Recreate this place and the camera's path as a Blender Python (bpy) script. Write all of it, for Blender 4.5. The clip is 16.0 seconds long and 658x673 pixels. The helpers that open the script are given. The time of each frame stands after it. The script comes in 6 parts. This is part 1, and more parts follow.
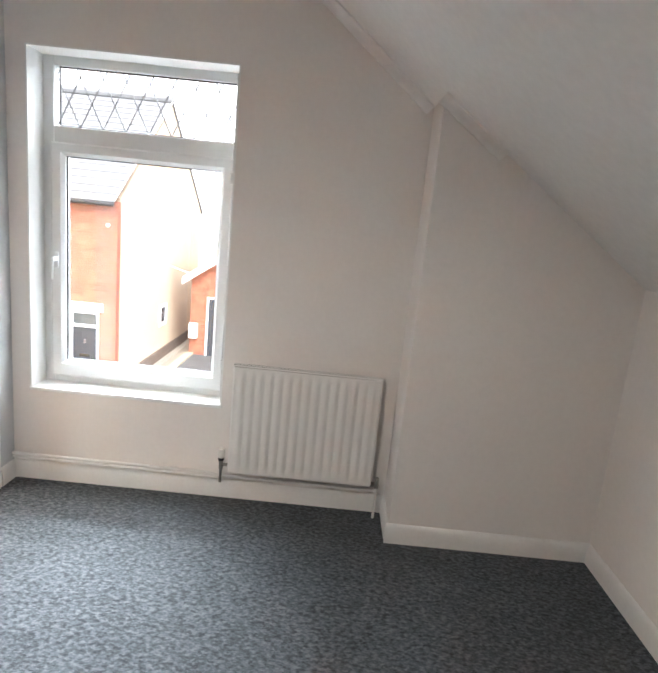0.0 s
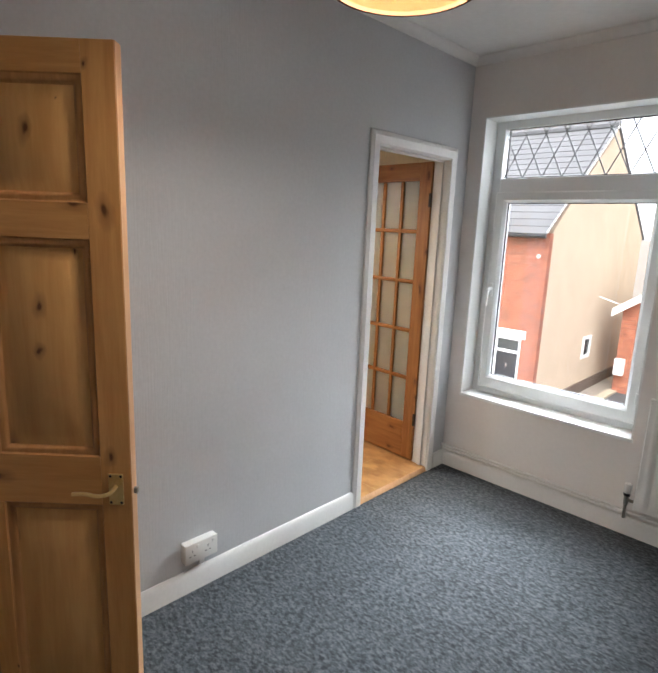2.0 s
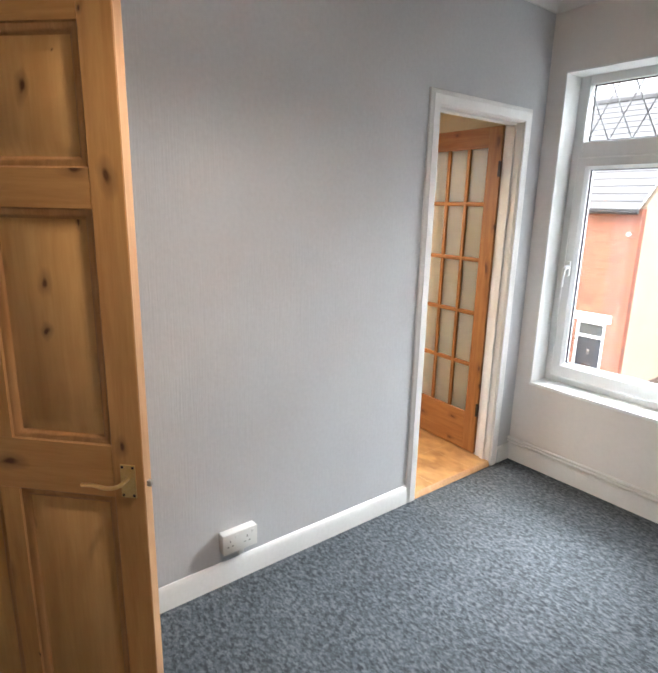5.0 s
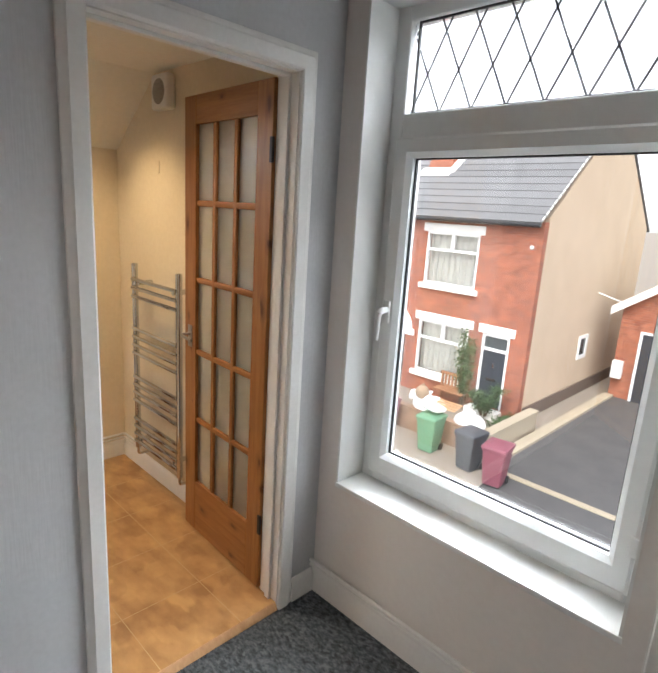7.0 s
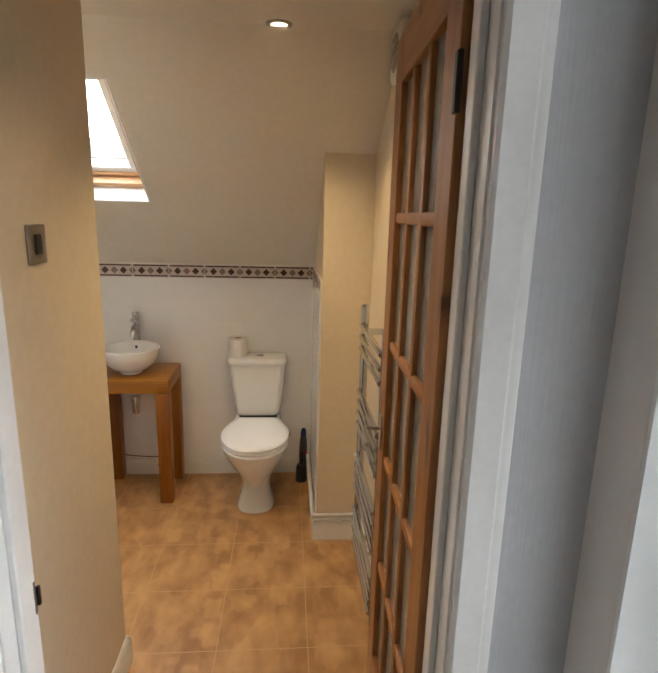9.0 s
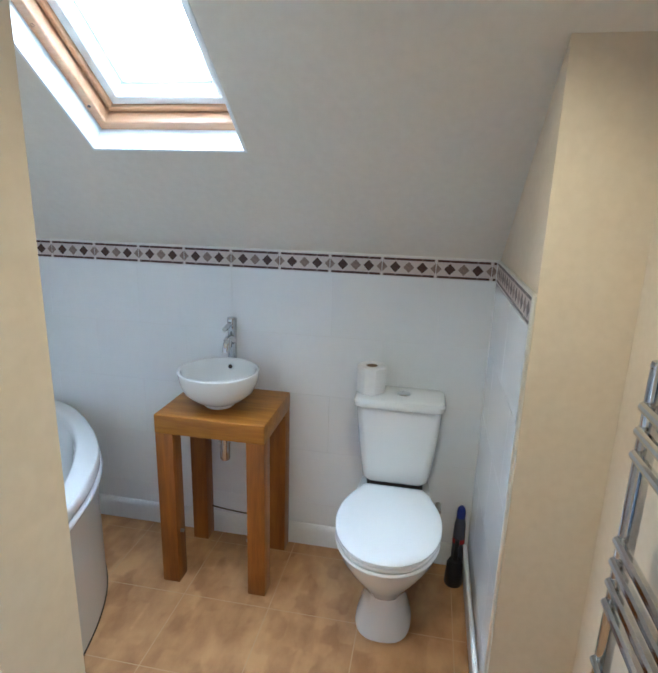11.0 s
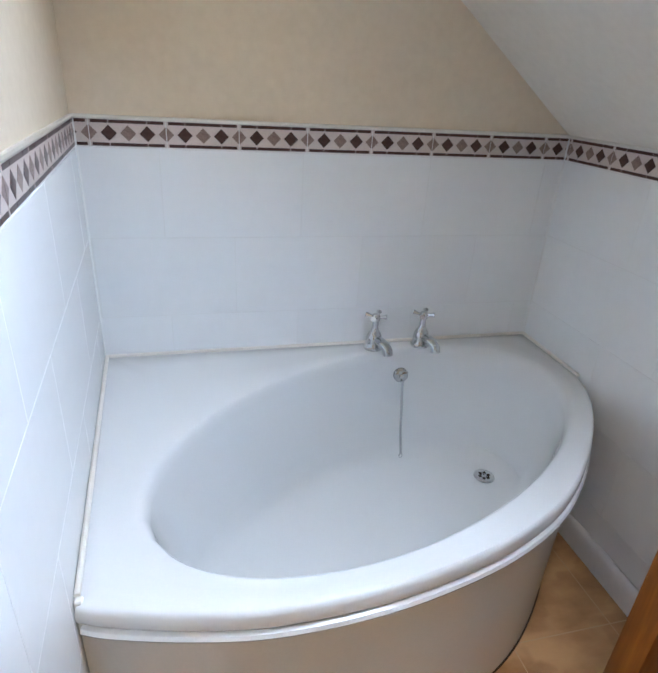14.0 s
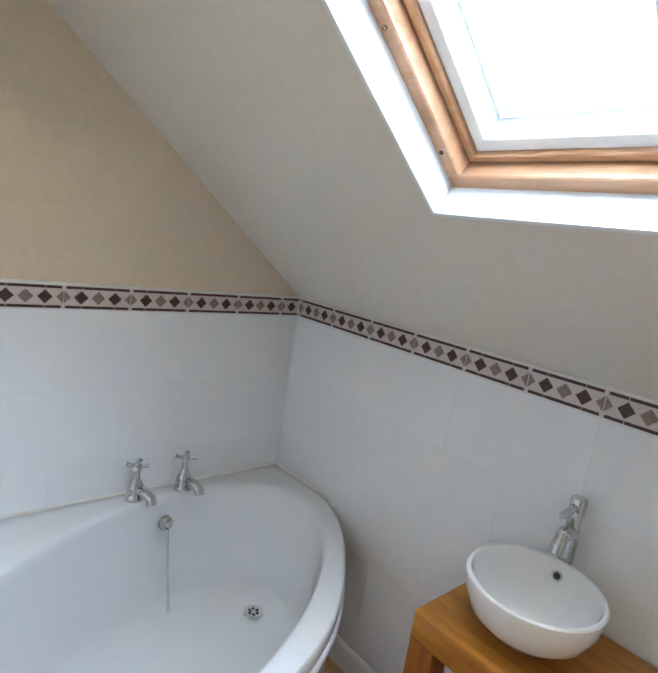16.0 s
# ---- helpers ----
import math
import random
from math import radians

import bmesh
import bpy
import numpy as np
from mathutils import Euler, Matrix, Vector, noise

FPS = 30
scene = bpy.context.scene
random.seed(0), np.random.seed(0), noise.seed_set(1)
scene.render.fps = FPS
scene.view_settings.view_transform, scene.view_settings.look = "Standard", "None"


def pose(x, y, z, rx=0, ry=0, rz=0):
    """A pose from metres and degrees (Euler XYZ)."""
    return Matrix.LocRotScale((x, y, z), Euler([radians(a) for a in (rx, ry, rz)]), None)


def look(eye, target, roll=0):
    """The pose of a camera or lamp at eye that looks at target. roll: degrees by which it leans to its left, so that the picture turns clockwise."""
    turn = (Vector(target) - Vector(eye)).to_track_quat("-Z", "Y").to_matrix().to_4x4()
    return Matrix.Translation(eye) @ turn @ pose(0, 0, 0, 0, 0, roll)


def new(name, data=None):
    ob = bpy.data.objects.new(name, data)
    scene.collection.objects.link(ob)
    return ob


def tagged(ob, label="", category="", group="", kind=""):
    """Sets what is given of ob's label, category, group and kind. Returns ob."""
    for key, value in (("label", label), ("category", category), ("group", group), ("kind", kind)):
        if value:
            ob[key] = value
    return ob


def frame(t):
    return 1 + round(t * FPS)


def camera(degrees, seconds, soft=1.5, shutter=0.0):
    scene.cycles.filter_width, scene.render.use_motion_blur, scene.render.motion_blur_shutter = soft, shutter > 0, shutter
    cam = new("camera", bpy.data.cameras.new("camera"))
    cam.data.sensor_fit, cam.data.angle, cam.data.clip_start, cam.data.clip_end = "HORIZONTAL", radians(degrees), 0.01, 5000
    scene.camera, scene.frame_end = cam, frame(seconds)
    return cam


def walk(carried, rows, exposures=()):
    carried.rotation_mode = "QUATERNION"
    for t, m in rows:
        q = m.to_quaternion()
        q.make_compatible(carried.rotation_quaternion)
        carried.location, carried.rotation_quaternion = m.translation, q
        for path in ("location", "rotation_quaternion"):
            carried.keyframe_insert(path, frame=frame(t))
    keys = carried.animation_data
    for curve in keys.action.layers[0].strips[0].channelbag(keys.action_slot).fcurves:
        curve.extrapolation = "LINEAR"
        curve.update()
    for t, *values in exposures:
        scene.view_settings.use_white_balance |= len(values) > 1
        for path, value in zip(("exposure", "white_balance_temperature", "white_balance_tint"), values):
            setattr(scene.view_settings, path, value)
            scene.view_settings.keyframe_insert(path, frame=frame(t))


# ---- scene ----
cam = camera(63.6, 16.0, soft=2.0)
PATH = [
    (0, (1.701, -2.765, 1.553), (1.701, -0.807, 1.149), 5.7),
    (0.5, (1.793, -2.876, 1.544), (1.376, -0.956, 1.172), 5.8),
    (1, (1.849, -3.007, 1.559), (1.108, -1.192, 1.164), 4.3),
    (1.5, (1.858, -3.052, 1.594), (0.785, -1.411, 1.202), 3.2),
    (2, (1.845, -3.074, 1.592), (0.478, -1.672, 1.187), 2.3),
    (2.5, (1.831, -3.108, 1.581), (0.219, -1.999, 1.169), 1.5),
    (3, (1.816, -3.167, 1.574), (0.029, -2.372, 1.152), 1.0),
    (3.5, (1.796, -3.204, 1.57), (-0.082, -2.674, 1.13), 0.8),
    (4, (1.799, -3.188, 1.562), (-0.086, -2.699, 1.106), 0.6),
    (4.5, (1.819, -3.082, 1.559), (0.037, -2.305, 1.092), 0.6),
    (5, (1.779, -2.87, 1.557), (0.246, -1.678, 1.078), 1.3),
    (7.3, (1.338, -1.18, 1.585), (-0.019, 0.215, 1.127), 3.6),
    (7.5, (1.303, -1.024, 1.581), (-0.188, 0.241, 1.161), 3.5),
    (8, (1.161, -0.737, 1.615), (-0.598, 0.13, 1.222), 2.7),
    (8.5, (0.897, -0.566, 1.599), (-0.998, -0.06, 1.207), 2.1),
    (9, (0.696, -0.459, 1.587), (-1.247, -0.299, 1.141), 1.5),
    (11.3, (-0.521, -0.584, 1.51), (-2.395, -1.022, 0.968), 2.2),
    (11.5, (-0.618, -0.613, 1.511), (-2.467, -1.126, 0.946), 2.6),
    (12, (-0.802, -0.706, 1.483), (-2.534, -1.481, 0.849), 3.6),
    (12.5, (-0.943, -0.782, 1.439), (-2.419, -1.906, 0.692), 4.0),
    (13, (-1.079, -0.837, 1.431), (-2.205, -2.274, 0.612), 3.9),
    (13.5, (-1.12, -0.885, 1.425), (-1.899, -2.521, 0.578), 4.2),
    (14, (-1.13, -0.905, 1.415), (-1.602, -2.647, 0.552), 3.6),
    (14.5, (-1.129, -0.926, 1.402), (-1.526, -2.691, 0.55), 3.0),
    (15, (-1.129, -0.928, 1.427), (-1.735, -2.668, 0.65), 3.6),
    (15.5, (-1.068, -0.9, 1.47), (-2.048, -2.537, 0.871), 6.4),
    (16, (-1.008, -0.864, 1.538), (-2.342, -2.312, 1.187), 8.9),
]
EXPOSURES = [(0, 3.7, 6300, 10), (0.5, 3.5, 6300, 10), (1.0, 3.25, 6300, 10), (1.5, 3.05, 6300, 10), (2.0, 2.95, 6300, 10),
             (2.5, 3.15, 6300, 10), (3.0, 3.4, 6300, 10), (3.5, 3.75, 6300, 10), (4.0, 3.85, 6300, 10), (4.5, 3.75, 6300, 10),
             (5, 3.45, 6300, 10), (7.3, 2.4, 6400, 10), (7.5, 2.3, 6400, 10), (8.0, 2.25, 6400, 10), (9.0, 2.25, 6500, 10),
             (11.3, 2.65, 4350, 0), (12.5, 2.38, 4400, 3), (13.5, 2.5, 4700, 7), (15, 2.45, 4900, 7), (16, 2.45, 4900, 4)]

walk(cam, [(t, look(eye, target, roll)) for t, eye, target, roll in PATH], exposures=EXPOSURES)

# ---- world and light ----
world = bpy.data.worlds.new("overcast_sky")
scene.world = world
world.use_nodes = True
wn = world.node_tree
wn.nodes.clear()
sky = wn.nodes.new("ShaderNodeTexSky")
sky.sky_type, sky.sun_disc = "NISHITA", False
sky.sun_elevation, sky.sun_rotation = radians(48), radians(160)
sky.air_density, sky.dust_density, sky.ozone_density = 1.0, 1.5, 0.6
hsv = wn.nodes.new("ShaderNodeHueSaturation")
hsv.inputs["Saturation"].default_value = 0.25
bg = wn.nodes.new("ShaderNodeBackground")
bg.inputs["Strength"].default_value = 0.088
wout = wn.nodes.new("ShaderNodeOutputWorld")
wn.links.new(sky.outputs[0], hsv.inputs["Color"])
wn.links.new(hsv.outputs[0], bg.inputs["Color"])
wn.links.new(bg.outputs[0], wout.inputs["Surface"])

sun = new("sun", bpy.data.lights.new("sun", "SUN"))
sun.data.energy, sun.data.angle, sun.data.color = 0.5, radians(25), (1.0, 0.95, 0.88)
sun.matrix_world = look((3, -8, 12), (0, 0, 0))


def point_lamp(name, at, watts, colour, radius):
    ob = new(name, bpy.data.lights.new(name, "POINT"))
    ob.data.energy, ob.data.color, ob.data.shadow_soft_size = watts, colour, radius
    ob.location = at
    return ob


def area_lamp(name, m, watts, colour, sx, sy, spread=180):
    ob = new(name, bpy.data.lights.new(name, "AREA"))
    ob.data.shape, ob.data.size, ob.data.size_y = "RECTANGLE", sx, sy
    ob.data.energy, ob.data.color, ob.data.spread = watts, colour, radians(spread)
    ob.matrix_world = m
    return ob


# daylight through the bedroom window and the roof window
area_lamp("window_skylight", look((0.40, 5.0, 5.7), (0.63, -2.4, 0.6)), 155, (0.92, 0.97, 1.0), 5.0, 2.6, 140)
ROOF_A = math.atan(0.76)
area_lamp("roof_window_skylight", look((-1.647 - 0.36 * math.sin(ROOF_A), -1.3425, 1.829 + 0.36 * math.cos(ROOF_A)), (-1.647 + 0.3 * math.sin(ROOF_A), -1.3425, 1.829 - 0.3 * math.cos(ROOF_A))), 4.8, (1.0, 0.99, 0.97), 0.55, 0.62)


# ---- materials ----
def mat(name, col, col2=None, rough=0.6, metal=0.0, scale=12.0, fine=180.0, bump=0.0, bump_scale=None, spec=0.5,
        stretch=(1, 1, 1), coat=0.0, emit=None, emit_strength=0.0, trans=0.0, ior=1.45, island=0.0):
    """A node material: two colours mixed by coarse and fine noise, with bump."""
    m = bpy.data.materials.new(name)
    m.use_nodes = True
    t = m.node_tree
    p = t.nodes["Principled BSDF"]
    tc = t.nodes.new("ShaderNodeTexCoord")
    mp = t.nodes.new("ShaderNodeMapping")
    mp.inputs["Scale"].default_value = stretch
    t.links.new(tc.outputs["Object"], mp.inputs["Vector"])
    if col2 is None:
        col2 = tuple(c * 0.93 for c in col)
    n1 = t.nodes.new("ShaderNodeTexNoise")
    n1.inputs["Scale"].default_value, n1.inputs["Detail"].default_value = scale, 4
    n2 = t.nodes.new("ShaderNodeTexNoise")
    n2.inputs["Scale"].default_value, n2.inputs["Detail"].default_value = fine, 3
    for n in (n1, n2):
        t.links.new(mp.outputs[0], n.inputs["Vector"])
    add = t.nodes.new("ShaderNodeMath")
    add.operation = "MULTIPLY_ADD"
    add.inputs[1].default_value, add.inputs[2].default_value = 0.5, 0.0
    t.links.new(n2.outputs["Fac"], add.inputs[0])
    half = t.nodes.new("ShaderNodeMath")
    half.operation = "MULTIPLY_ADD"
    half.inputs[1].default_value = 0.5
    t.links.new(n1.outputs["Fac"], half.inputs[0])
    t.links.new(add.outputs[0], half.inputs[2])
    ramp = t.nodes.new("ShaderNodeValToRGB")
    ramp.color_ramp.elements[0].position, ramp.color_ramp.elements[1].position = 0.36, 0.64
    ramp.color_ramp.elements[0].color, ramp.color_ramp.elements[1].color = (*col2, 1), (*col, 1)
    t.links.new(half.outputs[0], ramp.inputs[0])
    colour = ramp.outputs[0]
    if island:
        oi = t.nodes.new("ShaderNodeObjectInfo")
        hs = t.nodes.new("ShaderNodeHueSaturation")
        rng = t.nodes.new("ShaderNodeMapRange")
        rng.inputs["To Min"].default_value, rng.inputs["To Max"].default_value = 1 - island, 1 + island
        t.links.new(oi.outputs["Random"], rng.inputs["Value"])
        t.links.new(rng.outputs[0], hs.inputs["Value"])
        t.links.new(colour, hs.inputs["Color"])
        colour = hs.outputs[0]
    t.links.new(colour, p.inputs["Base Color"])
    p.inputs["Roughness"].default_value, p.inputs["Metallic"].default_value = rough, metal
    p.inputs["Specular IOR Level"].default_value = spec
    p.inputs["Coat Weight"].default_value = coat
    p.inputs["Coat Roughness"].default_value = 0.08
    p.inputs["Transmission Weight"].default_value, p.inputs["IOR"].default_value = trans, ior
    if emit:
        p.inputs["Emission Color"].default_value, p.inputs["Emission Strength"].default_value = (*emit, 1), emit_strength
    if bump:
        b = t.nodes.new("ShaderNodeBump")
        b.inputs["Strength"].default_value, b.inputs["Distance"].default_value = bump, 0.004
        nb = n2
        if bump_scale:
            nb = t.nodes.new("ShaderNodeTexNoise")
            nb.inputs["Scale"].default_value, nb.inputs["Detail"].default_value = bump_scale, 3
            t.links.new(mp.outputs[0], nb.inputs["Vector"])
        t.links.new(nb.outputs["Fac"], b.inputs["Height"])
        t.links.new(b.outputs[0], p.inputs["Normal"])
    m["bsdf"] = p.name
    return m


def carpet_mat(name, cols, rough=0.95):
    m = bpy.data.materials.new(name)
    m.use_nodes = True
    t = m.node_tree
    p = t.nodes["Principled BSDF"]
    tc = t.nodes.new("ShaderNodeTexCoord")
    mp = t.nodes.new("ShaderNodeMapping")
    mp.inputs["Scale"].default_value = (1.0, 1.6, 1.0)
    mp.inputs["Rotation"].default_value = (0, 0, 0.5)
    t.links.new(tc.outputs["Object"], mp.inputs[0])
    v = t.nodes.new("ShaderNodeTexNoise")
    v.inputs["Scale"].default_value, v.inputs["Detail"].default_value, v.inputs["Roughness"].default_value = 40, 4, 0.6
    w = t.nodes.new("ShaderNodeTexVoronoi")
    w.inputs["Scale"].default_value = 85
    big = t.nodes.new("ShaderNodeTexNoise")
    big.inputs["Scale"].default_value, big.inputs["Detail"].default_value = 5, 3
    for n in (v, w, big):
        t.links.new(mp.outputs[0], n.inputs["Vector"])
    mix = t.nodes.new("ShaderNodeMath")
    mix.operation = "MULTIPLY_ADD"
    mix.inputs[1].default_value = 0.25
    t.links.new(w.outputs["Color"], mix.inputs[0])
    t.links.new(v.outputs["Fac"], mix.inputs[2])
    mix2 = t.nodes.new("ShaderNodeMath")
    mix2.operation = "MULTIPLY_ADD"
    mix2.inputs[1].default_value = 0.18
    t.links.new(big.outputs["Fac"], mix2.inputs[0])
    t.links.new(mix.outputs[0], mix2.inputs[2])
    ramp = t.nodes.new("ShaderNodeValToRGB")
    els = ramp.color_ramp.elements
    els[0].position, els[1].position = 0.52, 0.90
    els[0].color, els[1].color = (*cols[0], 1), (*cols[2], 1)
    mid = els.new(0.70)
    mid.color = (*cols[1], 1)
    t.links.new(mix2.outputs[0], ramp.inputs[0])
    t.links.new(ramp.outputs[0], p.inputs["Base Color"])
    p.inputs["Roughness"].default_value, p.inputs["Specular IOR Level"].default_value = rough, 0.1
    b = t.nodes.new("ShaderNodeBump")
    b.inputs["Strength"].default_value, b.inputs["Distance"].default_value = 0.4, 0.005
    t.links.new(mix.outputs[0], b.inputs["Height"])
    t.links.new(b.outputs[0], p.inputs["Normal"])
    return m


def wood_mat(name, light, dark, knot, axis="Z", rough=0.48, scale=1.0, knots=1.0, coat=0.05):
    """Stretched grain with growth bands and dark knots; axis is the way of the grain."""
    m = bpy.data.materials.new(name)
    m.use_nodes = True
    t = m.node_tree
    p = t.nodes["Principled BSDF"]
    tc = t.nodes.new("ShaderNodeTexCoord")
    oi = t.nodes.new("ShaderNodeObjectInfo")
    shift = t.nodes.new("ShaderNodeVectorMath")
    shift.operation = "ADD"
    sc = t.nodes.new("ShaderNodeMath")
    sc.operation = "MULTIPLY"
    sc.inputs[1].default_value = 17.0
    t.links.new(oi.outputs["Random"], sc.inputs[0])
    t.links.new(tc.outputs["Object"], shift.inputs[0])
    t.links.new(sc.outputs[0], shift.inputs[1])
    s = {"X": (0.08, 1, 1), "Y": (1, 0.08, 1), "Z": (1, 1, 0.08)}[axis]
    mp = t.nodes.new("ShaderNodeMapping")
    mp.inputs["Scale"].default_value = s
    t.links.new(shift.outputs[0], mp.inputs[0])
    g = t.nodes.new("ShaderNodeTexNoise")
    g.inputs["Scale"].default_value, g.inputs["Detail"].default_value, g.inputs["Distortion"].default_value = 34 * scale, 5, 0.6
    f = t.nodes.new("ShaderNodeTexNoise")
    f.inputs["Scale"].default_value, f.inputs["Detail"].default_value = 190 * scale, 2
    for n in (g, f):
        t.links.new(mp.outputs[0], n.inputs["Vector"])
    mx = t.nodes.new("ShaderNodeMath")
    mx.operation = "MULTIPLY_ADD"
    mx.inputs[1].default_value = 0.35
    t.links.new(f.outputs["Fac"], mx.inputs[0])
    t.links.new(g.outputs["Fac"], mx.inputs[2])
    ramp = t.nodes.new("ShaderNodeValToRGB")
    ramp.color_ramp.elements[0].position, ramp.color_ramp.elements[1].position = 0.48, 0.86
    ramp.color_ramp.elements[0].color, ramp.color_ramp.elements[1].color = (*dark, 1), (*light, 1)
    t.links.new(mx.outputs[0], ramp.inputs[0])
    colour = ramp.outputs[0]
    if knots:
        sep, flat = t.nodes.new("ShaderNodeSeparateXYZ"), t.nodes.new("ShaderNodeCombineXYZ")
        t.links.new(shift.outputs[0], sep.inputs[0])
        t.links.new(sep.outputs["X"], flat.inputs["X"])
        t.links.new(sep.outputs["Z"], flat.inputs["Y"])
        mp2 = t.nodes.new("ShaderNodeMapping")
        mp2.inputs["Scale"].default_value = (0.5, 1, 1) if axis == "X" else (1, 0.5, 1)
        t.links.new(flat.outputs[0], mp2.inputs[0])
        wob = t.nodes.new("ShaderNodeTexNoise")
        wob.inputs["Scale"].default_value = 22
        t.links.new(mp2.outputs[0], wob.inputs["Vector"])
        mv = t.nodes.new("ShaderNodeMix")
        mv.data_type = "VECTOR"
        mv.inputs[0].default_value = 0.03
        t.links.new(mp2.outputs[0], mv.inputs[4])
        t.links.new(wob.outputs["Color"], mv.inputs[5])
        v = t.nodes.new("ShaderNodeTexVoronoi")
        v.voronoi_dimensions = "2D"
        v.inputs["Scale"].default_value = 9.0
        t.links.new(mv.outputs[1], v.inputs["Vector"])
        # each knot has its own size; some cells have none
        tint = t.nodes.new("ShaderNodeSeparateColor")
        t.links.new(v.outputs["Color"], tint.inputs[0])
        size = t.nodes.new("ShaderNodeMapRange")
        size.inputs["From Min"].default_value, size.inputs["From Max"].default_value = 0.25, 1.0
        size.inputs["To Min"].default_value, size.inputs["To Max"].default_value = 0.02, 1.15
        t.links.new(tint.outputs[0], size.inputs["Value"])
        rel = t.nodes.new("ShaderNodeMath")
        rel.operation = "DIVIDE"
        t.links.new(v.outputs["Distance"], rel.inputs[0])
        t.links.new(size.outputs[0], rel.inputs[1])
        kr = t.nodes.new("ShaderNodeValToRGB")
        kr.color_ramp.elements[0].position, kr.color_ramp.elements[1].position = 0.05, 0.30
        kr.color_ramp.elements[0].color, kr.color_ramp.elements[1].color = (1, 1, 1, 1), (0, 0, 0, 1)
        halo = kr.color_ramp.elements.new(0.12)
        halo.color = (0.42, 0.42, 0.42, 1)
        t.links.new(rel.outputs[0], kr.inputs[0])
        km = t.nodes.new("ShaderNodeMix")
        km.data_type = "RGBA"
        fac = t.nodes.new("ShaderNodeMath")
        fac.operation = "MULTIPLY"
        fac.inputs[1].default_value = 0.95 * knots
        t.links.new(kr.outputs[0], fac.inputs[0])
        t.links.new(fac.outputs[0], km.inputs[0])
        t.links.new(colour, km.inputs[6])
        km.inputs[7].default_value = (*knot, 1)
        colour = km.outputs[2]
    t.links.new(colour, p.inputs["Base Color"])
    p.inputs["Roughness"].default_value = rough
    p.inputs["Coat Weight"].default_value, p.inputs["Coat Roughness"].default_value = coat, 0.25
    b = t.nodes.new("ShaderNodeBump")
    b.inputs["Strength"].default_value, b.inputs["Distance"].default_value = 0.18, 0.002
    t.links.new(mx.outputs[0], b.inputs["Height"])
    t.links.new(b.outputs[0], p.inputs["Normal"])
    return m


def paper_mat(name, col, col2, amount=0.35):
    """Painted anaglypta wallpaper with fine upright ribs."""
    m = mat(name, col, col2, rough=0.72, scale=1.6, fine=60, spec=0.3)
    t = m.node_tree
    p = t.nodes[m["bsdf"]]
    tc = t.nodes.new("ShaderNodeTexCoord")
    mp = t.nodes.new("ShaderNodeMapping")
    mp.inputs["Scale"].default_value = (1, 1, 0.055)
    t.links.new(tc.outputs["Object"], mp.inputs[0])
    n = t.nodes.new("ShaderNodeTexNoise")
    n.inputs["Scale"].default_value, n.inputs["Detail"].default_value = 150, 3
    t.links.new(mp.outputs[0], n.inputs["Vector"])
    b = t.nodes.new("ShaderNodeBump")
    b.inputs["Strength"].default_value, b.inputs["Distance"].default_value = amount, 0.003
    t.links.new(n.outputs["Fac"], b.inputs["Height"])
    t.links.new(b.outputs[0], p.inputs["Normal"])
    return m


def brick_mat(name, c1, c2, mortar, width=0.225, height=0.075, axes="XZ"):
    m = bpy.data.materials.new(name)
    m.use_nodes = True
    t = m.node_tree
    p = t.nodes["Principled BSDF"]
    tc = t.nodes.new("ShaderNodeTexCoord")
    sp = t.nodes.new("ShaderNodeSeparateXYZ")
    cb = t.nodes.new("ShaderNodeCombineXYZ")
    t.links.new(tc.outputs["Object"], sp.inputs[0])
    t.links.new(sp.outputs[axes[0]], cb.inputs["X"])
    t.links.new(sp.outputs[axes[1]], cb.inputs["Y"])
    br = t.nodes.new("ShaderNodeTexBrick")
    br.inputs["Scale"].default_value = 1.0
    br.inputs["Brick Width"].default_value, br.inputs["Row Height"].default_value = width, height
    br.inputs["Mortar Size"].default_value = 0.006
    br.inputs["Color1"].default_value, br.inputs["Color2"].default_value = (*c1, 1), (*c2, 1)
    br.inputs["Mortar"].default_value = (*mortar, 1)
    t.links.new(cb.outputs[0], br.inputs["Vector"])
    n = t.nodes.new("ShaderNodeTexNoise")
    n.inputs["Scale"].default_value, n.inputs["Detail"].default_value = 3.2, 8
    n.inputs["Roughness"].default_value = 0.7
    t.links.new(tc.outputs["Object"], n.inputs["Vector"])
    hs = t.nodes.new("ShaderNodeHueSaturation")
    mr = t.nodes.new("ShaderNodeMapRange")
    mr.inputs["From Min"].default_value, mr.inputs["From Max"].default_value = 0.3, 0.7
    mr.inputs["To Min"].default_value, mr.inputs["To Max"].default_value = 0.7, 1.3
    t.links.new(n.outputs["Fac"], mr.inputs["Value"])
    t.links.new(mr.outputs[0], hs.inputs["Value"])
    t.links.new(br.outputs["Color"], hs.inputs["Color"])
    t.links.new(hs.outputs[0], p.inputs["Base Color"])
    p.inputs["Roughness"].default_value = 0.9
    b = t.nodes.new("ShaderNodeBump")
    b.invert = True
    b.inputs["Strength"].default_value, b.inputs["Distance"].default_value = 0.6, 0.008
    t.links.new(br.outputs["Fac"], b.inputs["Height"])
    t.links.new(b.outputs[0], p.inputs["Normal"])
    return m


